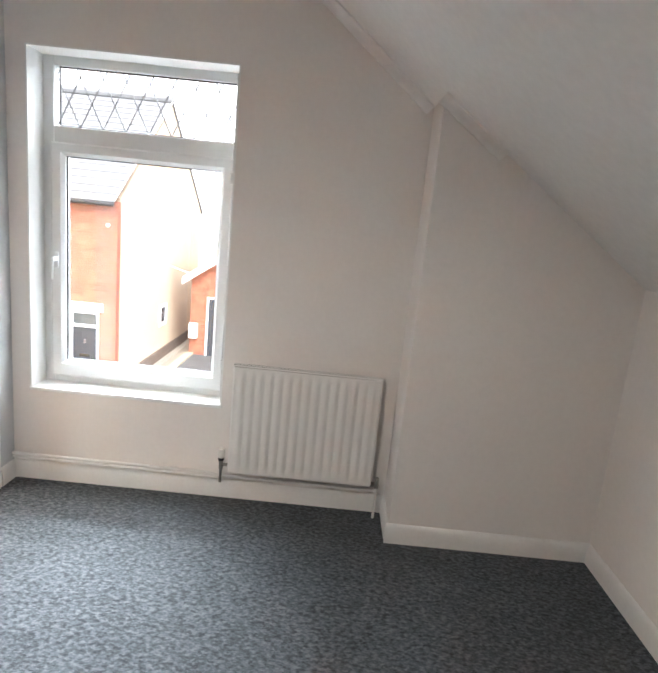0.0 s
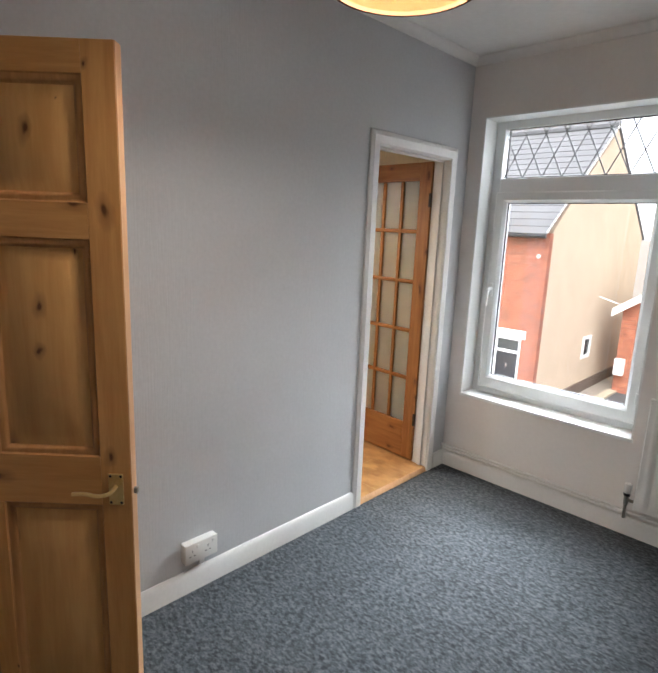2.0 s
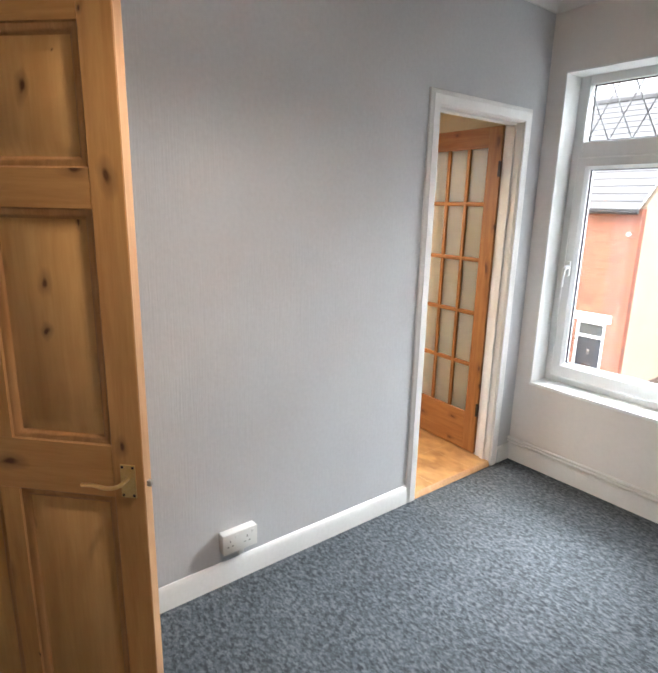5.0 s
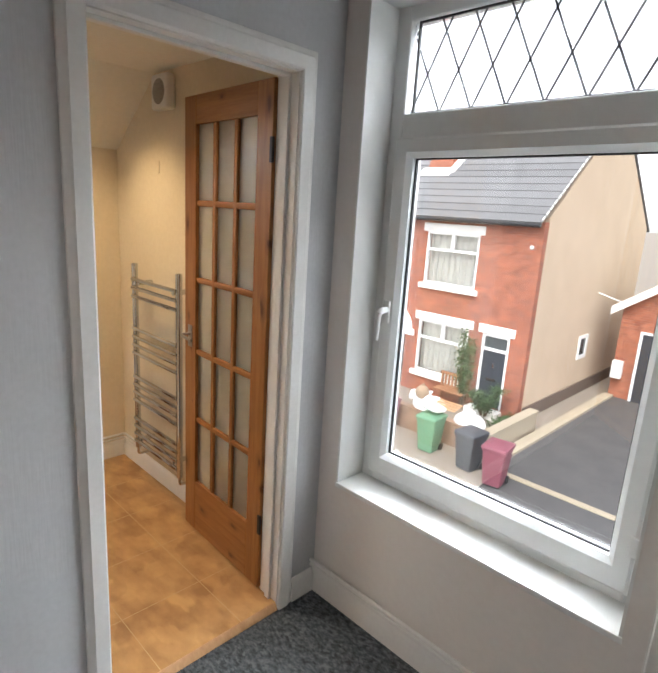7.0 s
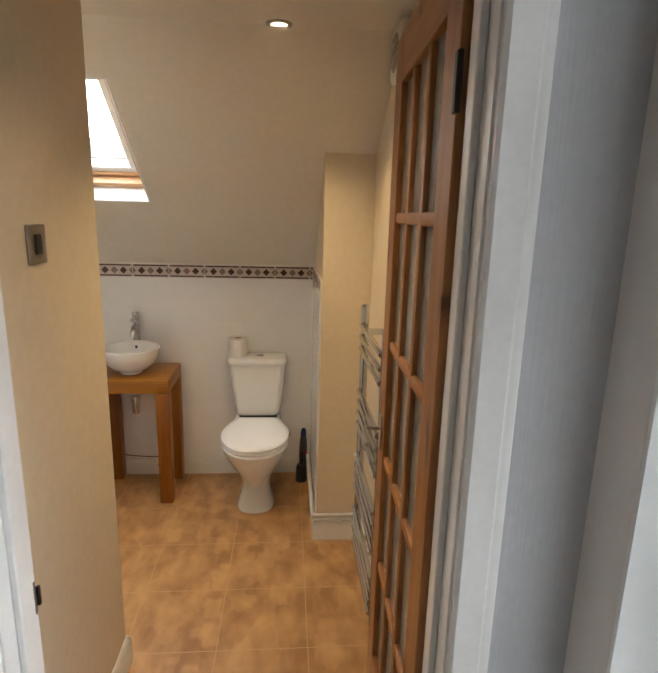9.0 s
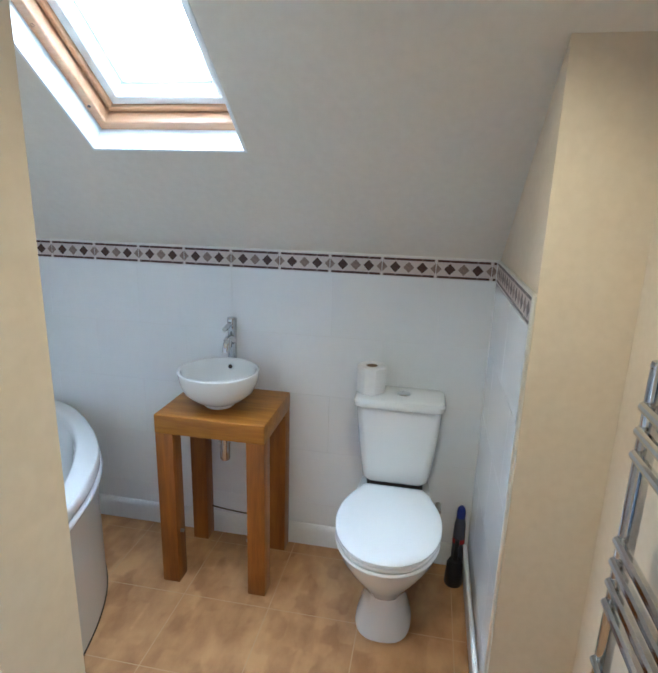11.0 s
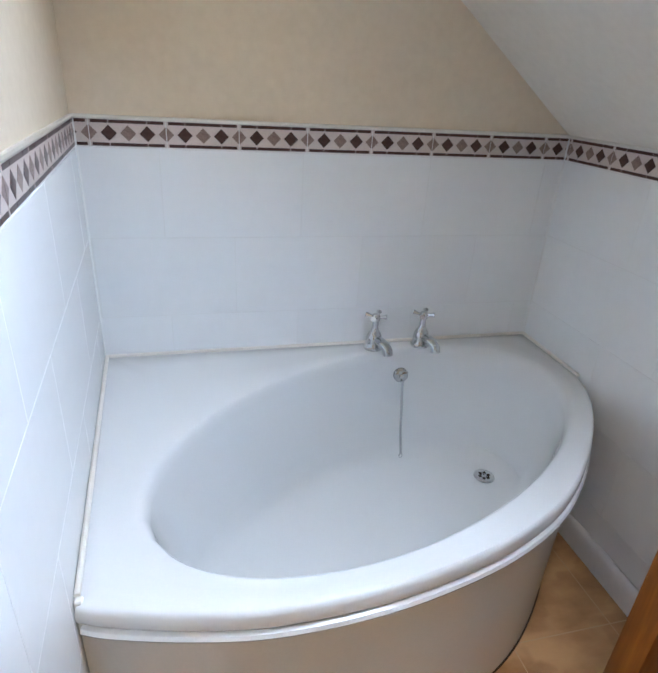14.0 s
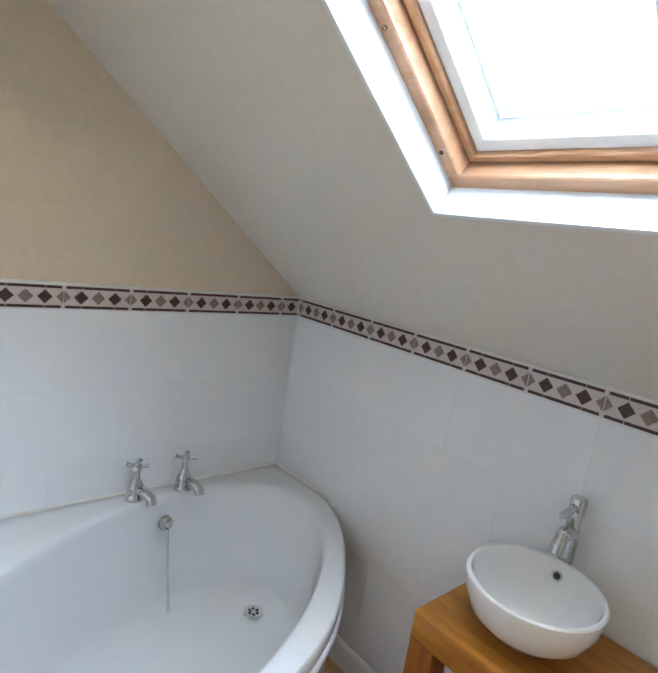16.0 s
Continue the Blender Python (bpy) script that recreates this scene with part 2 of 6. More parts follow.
def vinyl_mat(name):
    """Sheet vinyl printed with stone tiles: blotches, pale joints on a 0.33 m grid."""
    m = bpy.data.materials.new(name)
    m.use_nodes = True
    t = m.node_tree
    p = t.nodes["Principled BSDF"]
    tc = t.nodes.new("ShaderNodeTexCoord")
    mp = t.nodes.new("ShaderNodeMapping")
    mp.inputs["Location"].default_value = (0.305, 0.705, 0)
    t.links.new(tc.outputs["Object"], mp.inputs[0])
    br = t.nodes.new("ShaderNodeTexBrick")
    br.inputs["Scale"].default_value = 1.0
    br.inputs["Brick Width"].default_value, br.inputs["Row Height"].default_value = 0.325, 0.333
    br.inputs["Mortar Size"].default_value, br.inputs["Mortar Smooth"].default_value = 0.0018, 0.3
    br.inputs["Color1"].default_value, br.inputs["Color2"].default_value = (0.0, 0.0, 0.0, 1), (1, 1, 1, 1)
    br.offset = 0.0
    t.links.new(mp.outputs[0], br.inputs["Vector"])
    n = t.nodes.new("ShaderNodeTexNoise")
    n.inputs["Scale"].default_value, n.inputs["Detail"].default_value = 13, 5
    v = t.nodes.new("ShaderNodeTexVoronoi")
    v.feature, v.distance = "SMOOTH_F1", "CHEBYCHEV"
    v.inputs["Scale"].default_value, v.inputs["Smoothness"].default_value = 15, 0.25
    long = t.nodes.new("ShaderNodeMapping")
    long.inputs["Scale"].default_value = (0.6, 1.0, 1.0)
    t.links.new(tc.outputs["Object"], long.inputs[0])
    t.links.new(long.outputs[0], n.inputs["Vector"])
    t.links.new(long.outputs[0], v.inputs["Vector"])
    mx = t.nodes.new("ShaderNodeMath")
    mx.operation = "MULTIPLY_ADD"
    mx.inputs[1].default_value = 0.34
    t.links.new(v.outputs["Color"], mx.inputs[0])
    t.links.new(n.outputs["Fac"], mx.inputs[2])
    ramp = t.nodes.new("ShaderNodeValToRGB")
    ramp.color_ramp.elements[0].position, ramp.color_ramp.elements[1].position = 0.42, 0.90
    ramp.color_ramp.elements[0].color, ramp.color_ramp.elements[1].color = (0.31, 0.150, 0.052, 1), (0.55, 0.315, 0.128, 1)
    t.links.new(mx.outputs[0], ramp.inputs[0])
    km = t.nodes.new("ShaderNodeMix")
    km.data_type = "RGBA"
    t.links.new(br.outputs["Fac"], km.inputs[0])
    t.links.new(ramp.outputs[0], km.inputs[6])
    km.inputs[7].default_value = (0.51, 0.335, 0.17, 1)
    t.links.new(km.outputs[2], p.inputs["Base Color"])
    p.inputs["Roughness"].default_value = 0.42
    b = t.nodes.new("ShaderNodeBump")
    b.inputs["Strength"].default_value, b.inputs["Distance"].default_value = 0.12, 0.002
    t.links.new(mx.outputs[0], b.inputs["Height"])
    t.links.new(b.outputs[0], p.inputs["Normal"])
    return m


def shade_mat(name, col, through_col, share, glow, strength):
    """Lampshade fabric: part of the bulb's light passes through it."""
    m = mat(name, col, rough=0.85, fine=300, emit=glow, emit_strength=strength)
    t = m.node_tree
    tr = t.nodes.new("ShaderNodeBsdfTranslucent")
    tr.inputs["Color"].default_value = (*through_col, 1)
    mx = t.nodes.new("ShaderNodeMixShader")
    mx.inputs[0].default_value = share
    t.links.new(t.nodes[m["bsdf"]].outputs[0], mx.inputs[1])
    t.links.new(tr.outputs[0], mx.inputs[2])
    t.links.new(mx.outputs[0], t.nodes["Material Output"].inputs["Surface"])
    return m


M_WARM = mat("warm_white_wall_paint", (0.80, 0.765, 0.735), (0.765, 0.73, 0.70), rough=0.75, scale=1.3, fine=40, bump=0.10, bump_scale=90, spec=0.3)
M_CEIL = mat("white_ceiling_paint", (0.80, 0.79, 0.77), (0.75, 0.74, 0.72), rough=0.85, scale=1.1, fine=30, bump=0.10, bump_scale=60, spec=0.2)
M_GREY = paper_mat("pale_grey_ribbed_wallpaper", (0.58, 0.585, 0.60), (0.53, 0.535, 0.55), 0.25)
M_LAND = mat("landing_cream_paint", (0.70, 0.66, 0.58), (0.65, 0.61, 0.53), rough=0.75, scale=2, fine=50, bump=0.1, bump_scale=90)
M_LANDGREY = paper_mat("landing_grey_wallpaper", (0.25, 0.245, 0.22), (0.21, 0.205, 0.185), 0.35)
M_CREAM = mat("bathroom_cream_paint", (0.74, 0.64, 0.49), (0.69, 0.59, 0.445), rough=0.7, scale=1.4, fine=45, bump=0.08, bump_scale=80, spec=0.3)
M_BCEIL = mat("bathroom_ceiling_paint", (0.78, 0.735, 0.65), (0.735, 0.69, 0.605), rough=0.75, scale=1.2, fine=40, bump=0.08, bump_scale=70, spec=0.3)
M_GLOSS = mat("white_gloss_woodwork", (0.80, 0.79, 0.77), (0.75, 0.74, 0.72), rough=0.32, scale=5, fine=60, bump=0.05, bump_scale=30)
M_UPVC = mat("white_upvc", (0.80, 0.82, 0.82), (0.77, 0.79, 0.79), rough=0.28, scale=3, fine=40)
M_SILL = mat("white_sill_plastic", (0.84, 0.85, 0.84), (0.81, 0.82, 0.81), rough=0.3, scale=3, fine=40)
M_GASKET = mat("black_rubber_gasket", (0.02, 0.02, 0.022), rough=0.6)
M_RAD = mat("white_radiator_enamel", (0.78, 0.77, 0.745), (0.75, 0.74, 0.715), rough=0.35, scale=4, fine=60)
M_CARPET = carpet_mat("grey_marled_carpet", ((0.036, 0.040, 0.045), (0.070, 0.078, 0.087), (0.128, 0.141, 0.152)))
M_RED = mat("dark_red_carpet", (0.085, 0.005, 0.009), (0.055, 0.003, 0.006), rough=0.95, scale=30, fine=220, bump=0.6, bump_scale=260, spec=0.1)
M_BRASS = mat("polished_brass", (0.90, 0.68, 0.32), (0.80, 0.57, 0.22), rough=0.28, metal=1.0, scale=20)
M_CHROME = mat("chrome", (0.78, 0.79, 0.80), (0.70, 0.71, 0.72), rough=0.08, metal=1.0, scale=8)
# chrome with a darker base colour that stands for dark room reflections
M_TAP = mat("reflection_darkened_chrome", (0.66, 0.67, 0.68), (0.56, 0.57, 0.58), rough=0.07, metal=1.0, scale=8)
M_SATIN = mat("brushed_chrome", (0.42, 0.40, 0.37), (0.34, 0.32, 0.29), rough=0.3, metal=1.0, scale=30)
M_DARK = mat("dark_metal", (0.05, 0.04, 0.035), rough=0.45, metal=0.7)
M_PINE_V = wood_mat("waxed_pine_upright", (0.67, 0.345, 0.112), (0.56, 0.26, 0.074), (0.10, 0.028, 0.007), "Z")
M_PINE_H = wood_mat("waxed_pine_level", (0.66, 0.335, 0.108), (0.55, 0.255, 0.072), (0.10, 0.028, 0.007), "X")
M_PINE_P = wood_mat("waxed_pine_panel", (0.69, 0.38, 0.132), (0.59, 0.295, 0.088), (0.10, 0.028, 0.007), "Z", scale=0.7)
M_PINE_D = wood_mat("waxed_pine_moulding", (0.56, 0.275, 0.095), (0.43, 0.19, 0.058), (0.10, 0.028, 0.007), "Z", knots=0)
M_EDGE = wood_mat("pale_pine_edge", (0.66, 0.39, 0.20), (0.55, 0.30, 0.14), (0.2, 0.08, 0.03), "Z", knots=0)
M_GPINE = wood_mat("orange_pine_upright", (0.36, 0.155, 0.044), (0.25, 0.092, 0.022), (0.10, 0.03, 0.008), "Z")
M_GPINE_H = wood_mat("orange_pine_level", (0.36, 0.155, 0.044), (0.25, 0.092, 0.022), (0.10, 0.03, 0.008), "X")
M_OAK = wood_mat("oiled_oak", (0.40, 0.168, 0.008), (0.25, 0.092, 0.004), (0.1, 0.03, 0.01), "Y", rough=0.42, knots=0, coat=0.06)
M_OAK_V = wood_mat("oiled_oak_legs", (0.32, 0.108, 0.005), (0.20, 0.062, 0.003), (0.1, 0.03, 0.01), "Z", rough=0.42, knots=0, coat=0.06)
M_ROOFPINE = wood_mat("varnished_pine_sash", (0.60, 0.36, 0.19), (0.49, 0.27, 0.125), (0.2, 0.08, 0.03), "Y", rough=0.3, knots=0, coat=0.3)
M_TILE = mat("white_ceramic_tile", (0.86, 0.865, 0.87), (0.84, 0.845, 0.85), rough=0.14, scale=2.5, fine=30, island=0.012)
M_GROUT = mat("white_grout", (0.80, 0.80, 0.79), (0.76, 0.755, 0.745), rough=0.9, scale=20)
M_BORDER = mat("pinkish_stone_border_tile", (0.66, 0.575, 0.535), (0.58, 0.50, 0.46), rough=0.35, scale=30, island=0.03)
M_BORDER_D = mat("dark_brown_stone_inlay", (0.075, 0.035, 0.03), (0.045, 0.02, 0.018), rough=0.3, scale=60)
M_BORDER_L = mat("mottled_taupe_stone_inlay", (0.30, 0.22, 0.185), (0.20, 0.14, 0.12), rough=0.35, scale=90)
M_TRIM = mat("silver_tile_trim", (0.84, 0.82, 0.76), rough=0.28, metal=0.6)
M_VINYL = vinyl_mat("sandstone_print_vinyl")
M_CERAMIC = mat("white_vitreous_china", (0.80, 0.80, 0.79), (0.78, 0.78, 0.77), rough=0.07, scale=2, coat=0.5)
M_SEAT = mat("white_plastic_seat", (0.80, 0.81, 0.82), (0.78, 0.79, 0.80), rough=0.16, scale=2)
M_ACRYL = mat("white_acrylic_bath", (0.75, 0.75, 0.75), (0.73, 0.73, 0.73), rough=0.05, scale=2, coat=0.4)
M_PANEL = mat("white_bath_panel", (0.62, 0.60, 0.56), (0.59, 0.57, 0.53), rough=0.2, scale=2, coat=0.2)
M_SEAL = mat("cream_silicone_seal", (0.82, 0.79, 0.74), (0.77, 0.72, 0.65), rough=0.4, scale=25)
M_PAPER = mat("white_tissue", (0.82, 0.81, 0.79), (0.78, 0.77, 0.75), rough=0.95, scale=40, bump=0.2)
M_BROWN = mat("brown_card", (0.30, 0.2, 0.12), rough=0.9)
M_RIM = mat("dark_brown_binding", (0.10, 0.04, 0.012), rough=0.9)
M_BLUE = mat("blue_plastic", (0.02, 0.03, 0.20), rough=0.3)
M_BLACKP = mat("black_plastic", (0.02, 0.02, 0.022), rough=0.35)
M_GREYP = mat("grey_plastic", (0.30, 0.28, 0.25), (0.26, 0.24, 0.21), rough=0.4)
M_BOTTLE = mat("dark_grey_bottle_plastic", (0.075, 0.08, 0.10), (0.05, 0.055, 0.07), rough=0.3)
M_REDP = mat("red_plastic", (0.35, 0.02, 0.03), rough=0.35)
M_WHITEP = mat("white_plastic", (0.78, 0.77, 0.74), (0.75, 0.74, 0.71), rough=0.35)
M_GLASS = mat("clear_glass", (1, 1, 1), (1, 1, 1), rough=0.0, trans=1.0, ior=1.45)
M_FROST = mat("obscured_glass", (0.93, 0.95, 0.90), (0.90, 0.92, 0.87), rough=0.28, trans=0.9, ior=1.45, bump=0.5, bump_scale=45)
M_LEAD = mat("grey_lead_came", (0.26, 0.265, 0.27), rough=0.5, metal=0.4)
M_SHADE_RED = shade_mat("red_fabric_shade", (0.62, 0.012, 0.012), (0.75, 0.03, 0.02), 0.35, (1.0, 0.010, 0.006), 0.05)
M_SHADE_IN = shade_mat("lit_shade_lining", (0.55, 0.18, 0.025), (0.88, 0.66, 0.42), 0.6, (1.0, 0.42, 0.06), 0.025)
M_SHADE_ORIN = shade_mat("orange_shade_lining", (0.20, 0.042, 0.004), (0.30, 0.065, 0.006), 0.5, (1.0, 0.36, 0.05), 0.005)
M_SHADE_OR = shade_mat("orange_fabric_shade", (0.62, 0.24, 0.04), (0.85, 0.34, 0.06), 0.32, (1.0, 0.36, 0.05), 0.01)
M_BULB = mat("lit_bulb", (1, 0.9, 0.7), rough=0.3, emit=(1.0, 0.72, 0.38), emit_strength=0.6)
M_HALO = mat("lit_downlight_lens", (1, 0.95, 0.85), rough=0.3, emit=(1.0, 0.80, 0.52), emit_strength=0.8)
M_FLEX = mat("white_flex", (0.75, 0.74, 0.72), rough=0.4)

M_BRICK = brick_mat("red_brickwork", (0.37, 0.118, 0.062), (0.23, 0.070, 0.043), (0.30, 0.20, 0.15))
M_BRICK_Y = brick_mat("red_brickwork_side", (0.40, 0.125, 0.065), (0.30, 0.085, 0.045), (0.34, 0.24, 0.19), axes="YZ")
M_RENDER = mat("tan_pebbledash", (0.56, 0.445, 0.325), (0.48, 0.375, 0.27), rough=0.95, scale=1.2, fine=60, bump=0.8, bump_scale=70)
M_SLATE = mat("grey_concrete_roof_tile", (0.19, 0.19, 0.195), (0.15, 0.15, 0.155), rough=0.8, scale=2, fine=30, island=0.1)
M_STONE = mat("white_painted_stone", (0.80, 0.79, 0.76), (0.74, 0.73, 0.70), rough=0.7, scale=6)
M_PVCFAR = mat("white_window_plastic", (0.78, 0.79, 0.78), rough=0.35)
M_CURT = mat("pale_net_curtain", (0.66, 0.67, 0.62), (0.52, 0.53, 0.49), rough=0.9, scale=7, fine=40, stretch=(1, 1, 0.12))
M_FARGLASS = mat("far_window_glass", (0.06, 0.07, 0.075), rough=0.03, spec=0.8)
M_DOORDK = mat("dark_grey_door_paint", (0.035, 0.04, 0.05), rough=0.4)
M_ROAD = mat("worn_tan_road", (0.30, 0.265, 0.22), (0.24, 0.21, 0.17), rough=0.95, scale=0.5, fine=25, bump=0.4, bump_scale=120)
M_PAVE = mat("tan_grey_pavement", (0.29, 0.25, 0.205), (0.235, 0.20, 0.165), rough=0.95, scale=0.8, fine=25, bump=0.4, bump_scale=100)
M_KERB = mat("concrete_kerb", (0.43, 0.37, 0.275), (0.35, 0.30, 0.22), rough=0.9, scale=4)
M_DRIVE = mat("dark_tarmac", (0.10, 0.097, 0.097), (0.075, 0.073, 0.073), rough=0.9, scale=1.5, fine=60, bump=0.5, bump_scale=150)
M_WALLLOW = brick_mat("low_wall_brick", (0.30, 0.19, 0.13), (0.24, 0.15, 0.10), (0.3, 0.25, 0.2))
M_BINRED = mat("maroon_bin_plastic", (0.24, 0.075, 0.10), (0.20, 0.06, 0.085), rough=0.5, scale=5)
M_BINGRN = mat("green_bin_plastic", (0.14, 0.29, 0.18), (0.12, 0.25, 0.155), rough=0.5, scale=5)
M_BINGRY = mat("charcoal_bin_plastic", (0.055, 0.062, 0.072), (0.045, 0.05, 0.06), rough=0.5, scale=5)
M_SACK = mat("white_rubbish_sack", (0.80, 0.80, 0.79), (0.72, 0.72, 0.71), rough=0.45, scale=9, bump=0.8, bump_scale=30)
M_SACKBR = mat("brown_paper_sack", (0.36, 0.27, 0.19), (0.26, 0.19, 0.13), rough=0.9, scale=12)
M_LEAF = mat("green_leaves", (0.075, 0.13, 0.04), (0.04, 0.08, 0.022), rough=0.6, scale=9)
M_BARK = mat("brown_bark", (0.12, 0.085, 0.05), rough=0.9, scale=20)
M_LEADROOF = mat("grey_bay_roof_felt", (0.13, 0.14, 0.155), (0.10, 0.11, 0.12), rough=0.6, scale=3)
# red brick darkened in colour to imitate the shade inside the passage
M_PASS = brick_mat("shaded_passage_brickwork", (0.10, 0.045, 0.035), (0.075, 0.035, 0.028), (0.08, 0.06, 0.05), axes="YZ")
M_PLINTH = mat("brown_plinth_paint", (0.15, 0.11, 0.085), (0.11, 0.08, 0.06), rough=0.85, scale=3)
M_FENCE = mat("brown_timber", (0.32, 0.16, 0.08), (0.25, 0.12, 0.06), rough=0.8, scale=12)


# ---- mesh helpers ----
def thing(name, at=(0, 0, 0), label="", category="", group="", kind=""):
    ob = new(name)
    ob.location = at
    ob.empty_display_size = 0.05
    return tagged(ob, label, category, group, kind)


def finish(bm, smooth=True):
    bmesh.ops.recalc_face_normals(bm, faces=bm.faces)
    me = bpy.data.meshes.new("m")
    bm.to_mesh(me)
    bm.free()
    if smooth:
        me.polygons.foreach_set("use_smooth", [True] * len(me.polygons))
        me.set_sharp_from_angle(angle=radians(35))
    return me


def part(name, bm, material, parent=None, label="", at=None, smooth=True):
    me = bm if isinstance(bm, bpy.types.Mesh) else finish(bm, smooth)
    me.name = name
    if not me.materials:
        me.materials.append(material)
    ob = new(name, me)
    if parent is not None:
        ob.parent = parent
    if at is not None:
        ob.location = at
    if label:
        ob["label"] = label
    return ob


def structure(name, bm, material, label, category):
    return tagged(part(name, bm, material), label, category, kind="structure")


def add_box(bm, lo, hi, bevel=0.0, seg=1):
    c = [(a + b) / 2 for a, b in zip(lo, hi)]
    r = bmesh.ops.create_cube(bm, size=1.0, matrix=Matrix.Translation(c) @ Matrix.Diagonal((*[max(b - a, 1e-4) for a, b in zip(lo, hi)], 1)))
    if bevel:
        es = {e for v in r["verts"] for e in v.link_edges}
        bmesh.ops.bevel(bm, geom=list(es), offset=bevel, segments=seg, affect="EDGES", profile=0.5)
    return bm


def box(lo, hi, bevel=0.0, seg=1):
    return add_box(bmesh.new(), lo, hi, bevel, seg)


def boxes(*pairs, bevel=0.0):
    bm = bmesh.new()
    for lo, hi in pairs:
        add_box(bm, lo, hi, bevel)
    return bm


def add_prism(bm, pts, axis, a, b):
    """Extrudes a polygon, given in the two other axes in order, from a to b along the axis."""
    def at(p, w):
        return {"x": (w, p[0], p[1]), "y": (p[0], w, p[1]), "z": (p[0], p[1], w)}[axis]
    lo = [bm.verts.new(at(p, a)) for p in pts]
    hi = [bm.verts.new(at(p, b)) for p in pts]
    n = len(pts)
    bm.faces.new(lo)
    bm.faces.new(hi[::-1])
    for i in range(n):
        bm.faces.new((lo[i], lo[(i + 1) % n], hi[(i + 1) % n], hi[i]))
    return bm


def prism(pts, axis, a, b):
    return add_prism(bmesh.new(), pts, axis, a, b)


def loft(rings, cap=True, close=True):
    """Joins rings of points, all of one length, into a skin."""
    bm = bmesh.new()
    vs = [[bm.verts.new(p) for p in ring] for ring in rings]
    n = len(rings[0])
    for a, b in zip(vs, vs[1:]):
        for i in range(n if close else n - 1):
            j = (i + 1) % n
            bm.faces.new((a[i], a[j], b[j], b[i]))
    if cap:
        bm.faces.new(vs[0][::-1])
        bm.faces.new(vs[-1])
    return bm


def lathe(profile, seg=24, cap=False):
    """Turns (radius, height) pairs about the z axis."""
    rings = [[(max(r, 1e-4) * math.cos(2 * math.pi * i / seg), max(r, 1e-4) * math.sin(2 * math.pi * i / seg), z) for i in range(seg)] for r, z in profile]
    return loft(rings, cap=cap)


def tube(points, radius, seg=10, cap=True):
    """A round pipe along points."""
    ps = [Vector(p) for p in points]
    rings = []
    side = None
    for i, p in enumerate(ps):
        d = (ps[min(i + 1, len(ps) - 1)] - ps[max(i - 1, 0)]).normalized()
        if side is None:
            side = d.cross(Vector((0, 0, 1)) if abs(d.z) < 0.9 else Vector((1, 0, 0))).normalized()
        side = (side - d * side.dot(d)).normalized()
        up = d.cross(side)
        r = radius[i] if isinstance(radius, (list, tuple)) else radius
        rings.append([p + r * (math.cos(a) * side + math.sin(a) * up) for a in [2 * math.pi * k / seg for k in range(seg)]])
    return loft(rings, cap=cap)


def bend(points, r=0.02, n=5):
    """Rounds the corners of a line of points."""
    ps = [Vector(p) for p in points]
    out = [ps[0]]
    for a, b, c in zip(ps, ps[1:], ps[2:]):
        u, w = (a - b).normalized(), (c - b).normalized()
        k = min(r, (a - b).length / 2, (c - b).length / 2)
        p, q = b + u * k, b + w * k
        for i in range(n + 1):
            s = i / n
            out.append(p * (1 - s) ** 2 + b * 2 * s * (1 - s) + q * s * s)
    out.append(ps[-1])
    return out

# ---- the bedroom's shell ----
CEIL = 2.62
structure("floor_bedroom", box((0, -4.3, -0.06), (3.133, 0, 0)), M_CARPET, "grey marled loop-pile carpet across the bedroom floor", "floor")
structure("wall_west", boxes(((-0.05, -4.4, 0), (0, -3.765, CEIL + 0.1)), ((-0.05, -3.765, 2.02), (0, -2.99, CEIL + 0.1)),
                             ((-0.05, -2.99, 0), (0, -0.905, CEIL + 0.1)), ((-0.05, -0.905, 2.055), (0, -0.172, CEIL + 0.1)),
                             ((-0.05, -0.172, 0), (0, 0, CEIL + 0.1))), M_GREY, "pale grey ribbed wallpaper wall with two doorways", "wall")
WX0, WX1, WZ0, WZ1 = 0.097, 1.150, 0.530, 2.277
wall_n = structure("wall_north", boxes(((-2.44, 0.0, -0.3), (WX0, 0.28, 2.72)), ((WX1, 0.0, -0.3), (3.233, 0.28, 2.72)),
                              ((WX0, 0.0, -0.3), (WX1, 0.28, WZ0)), ((WX0, 0.0, WZ1), (WX1, 0.28, 2.72))),
                   M_WARM, "warm white plastered window wall", "wall")
structure("wall_nib", prism([(2.100, 0), (3.133, 0), (3.133, 1.43), (2.100, 2.17)], "y", -0.293, -0.001), M_WARM, "warm white projecting wall under the slope", "wall")
structure("wall_east", box((3.133, -4.4, 0), (3.233, 0, 1.45)), M_WARM, "low warm white knee wall under the sloped ceiling", "wall")
structure("wall_south", prism([(-0.1, 0), (3.233, 0), (3.233, 1.36), (2.10, 2.2), (1.55, 2.70), (-0.1, 2.70)], "y", -4.4, -4.3), M_WARM, "warm white end wall", "wall")
structure("ceiling_bedroom", prism([(-0.1, CEIL), (1.535, CEIL), (2.10, 2.162), (3.233, 1.335), (3.233, 1.45), (2.13, 2.26), (1.58, 2.72), (-0.1, 2.72)], "y", -4.4, 0.0),
          M_CEIL, "white ceiling, level then sloping down to the knee wall", "ceiling")


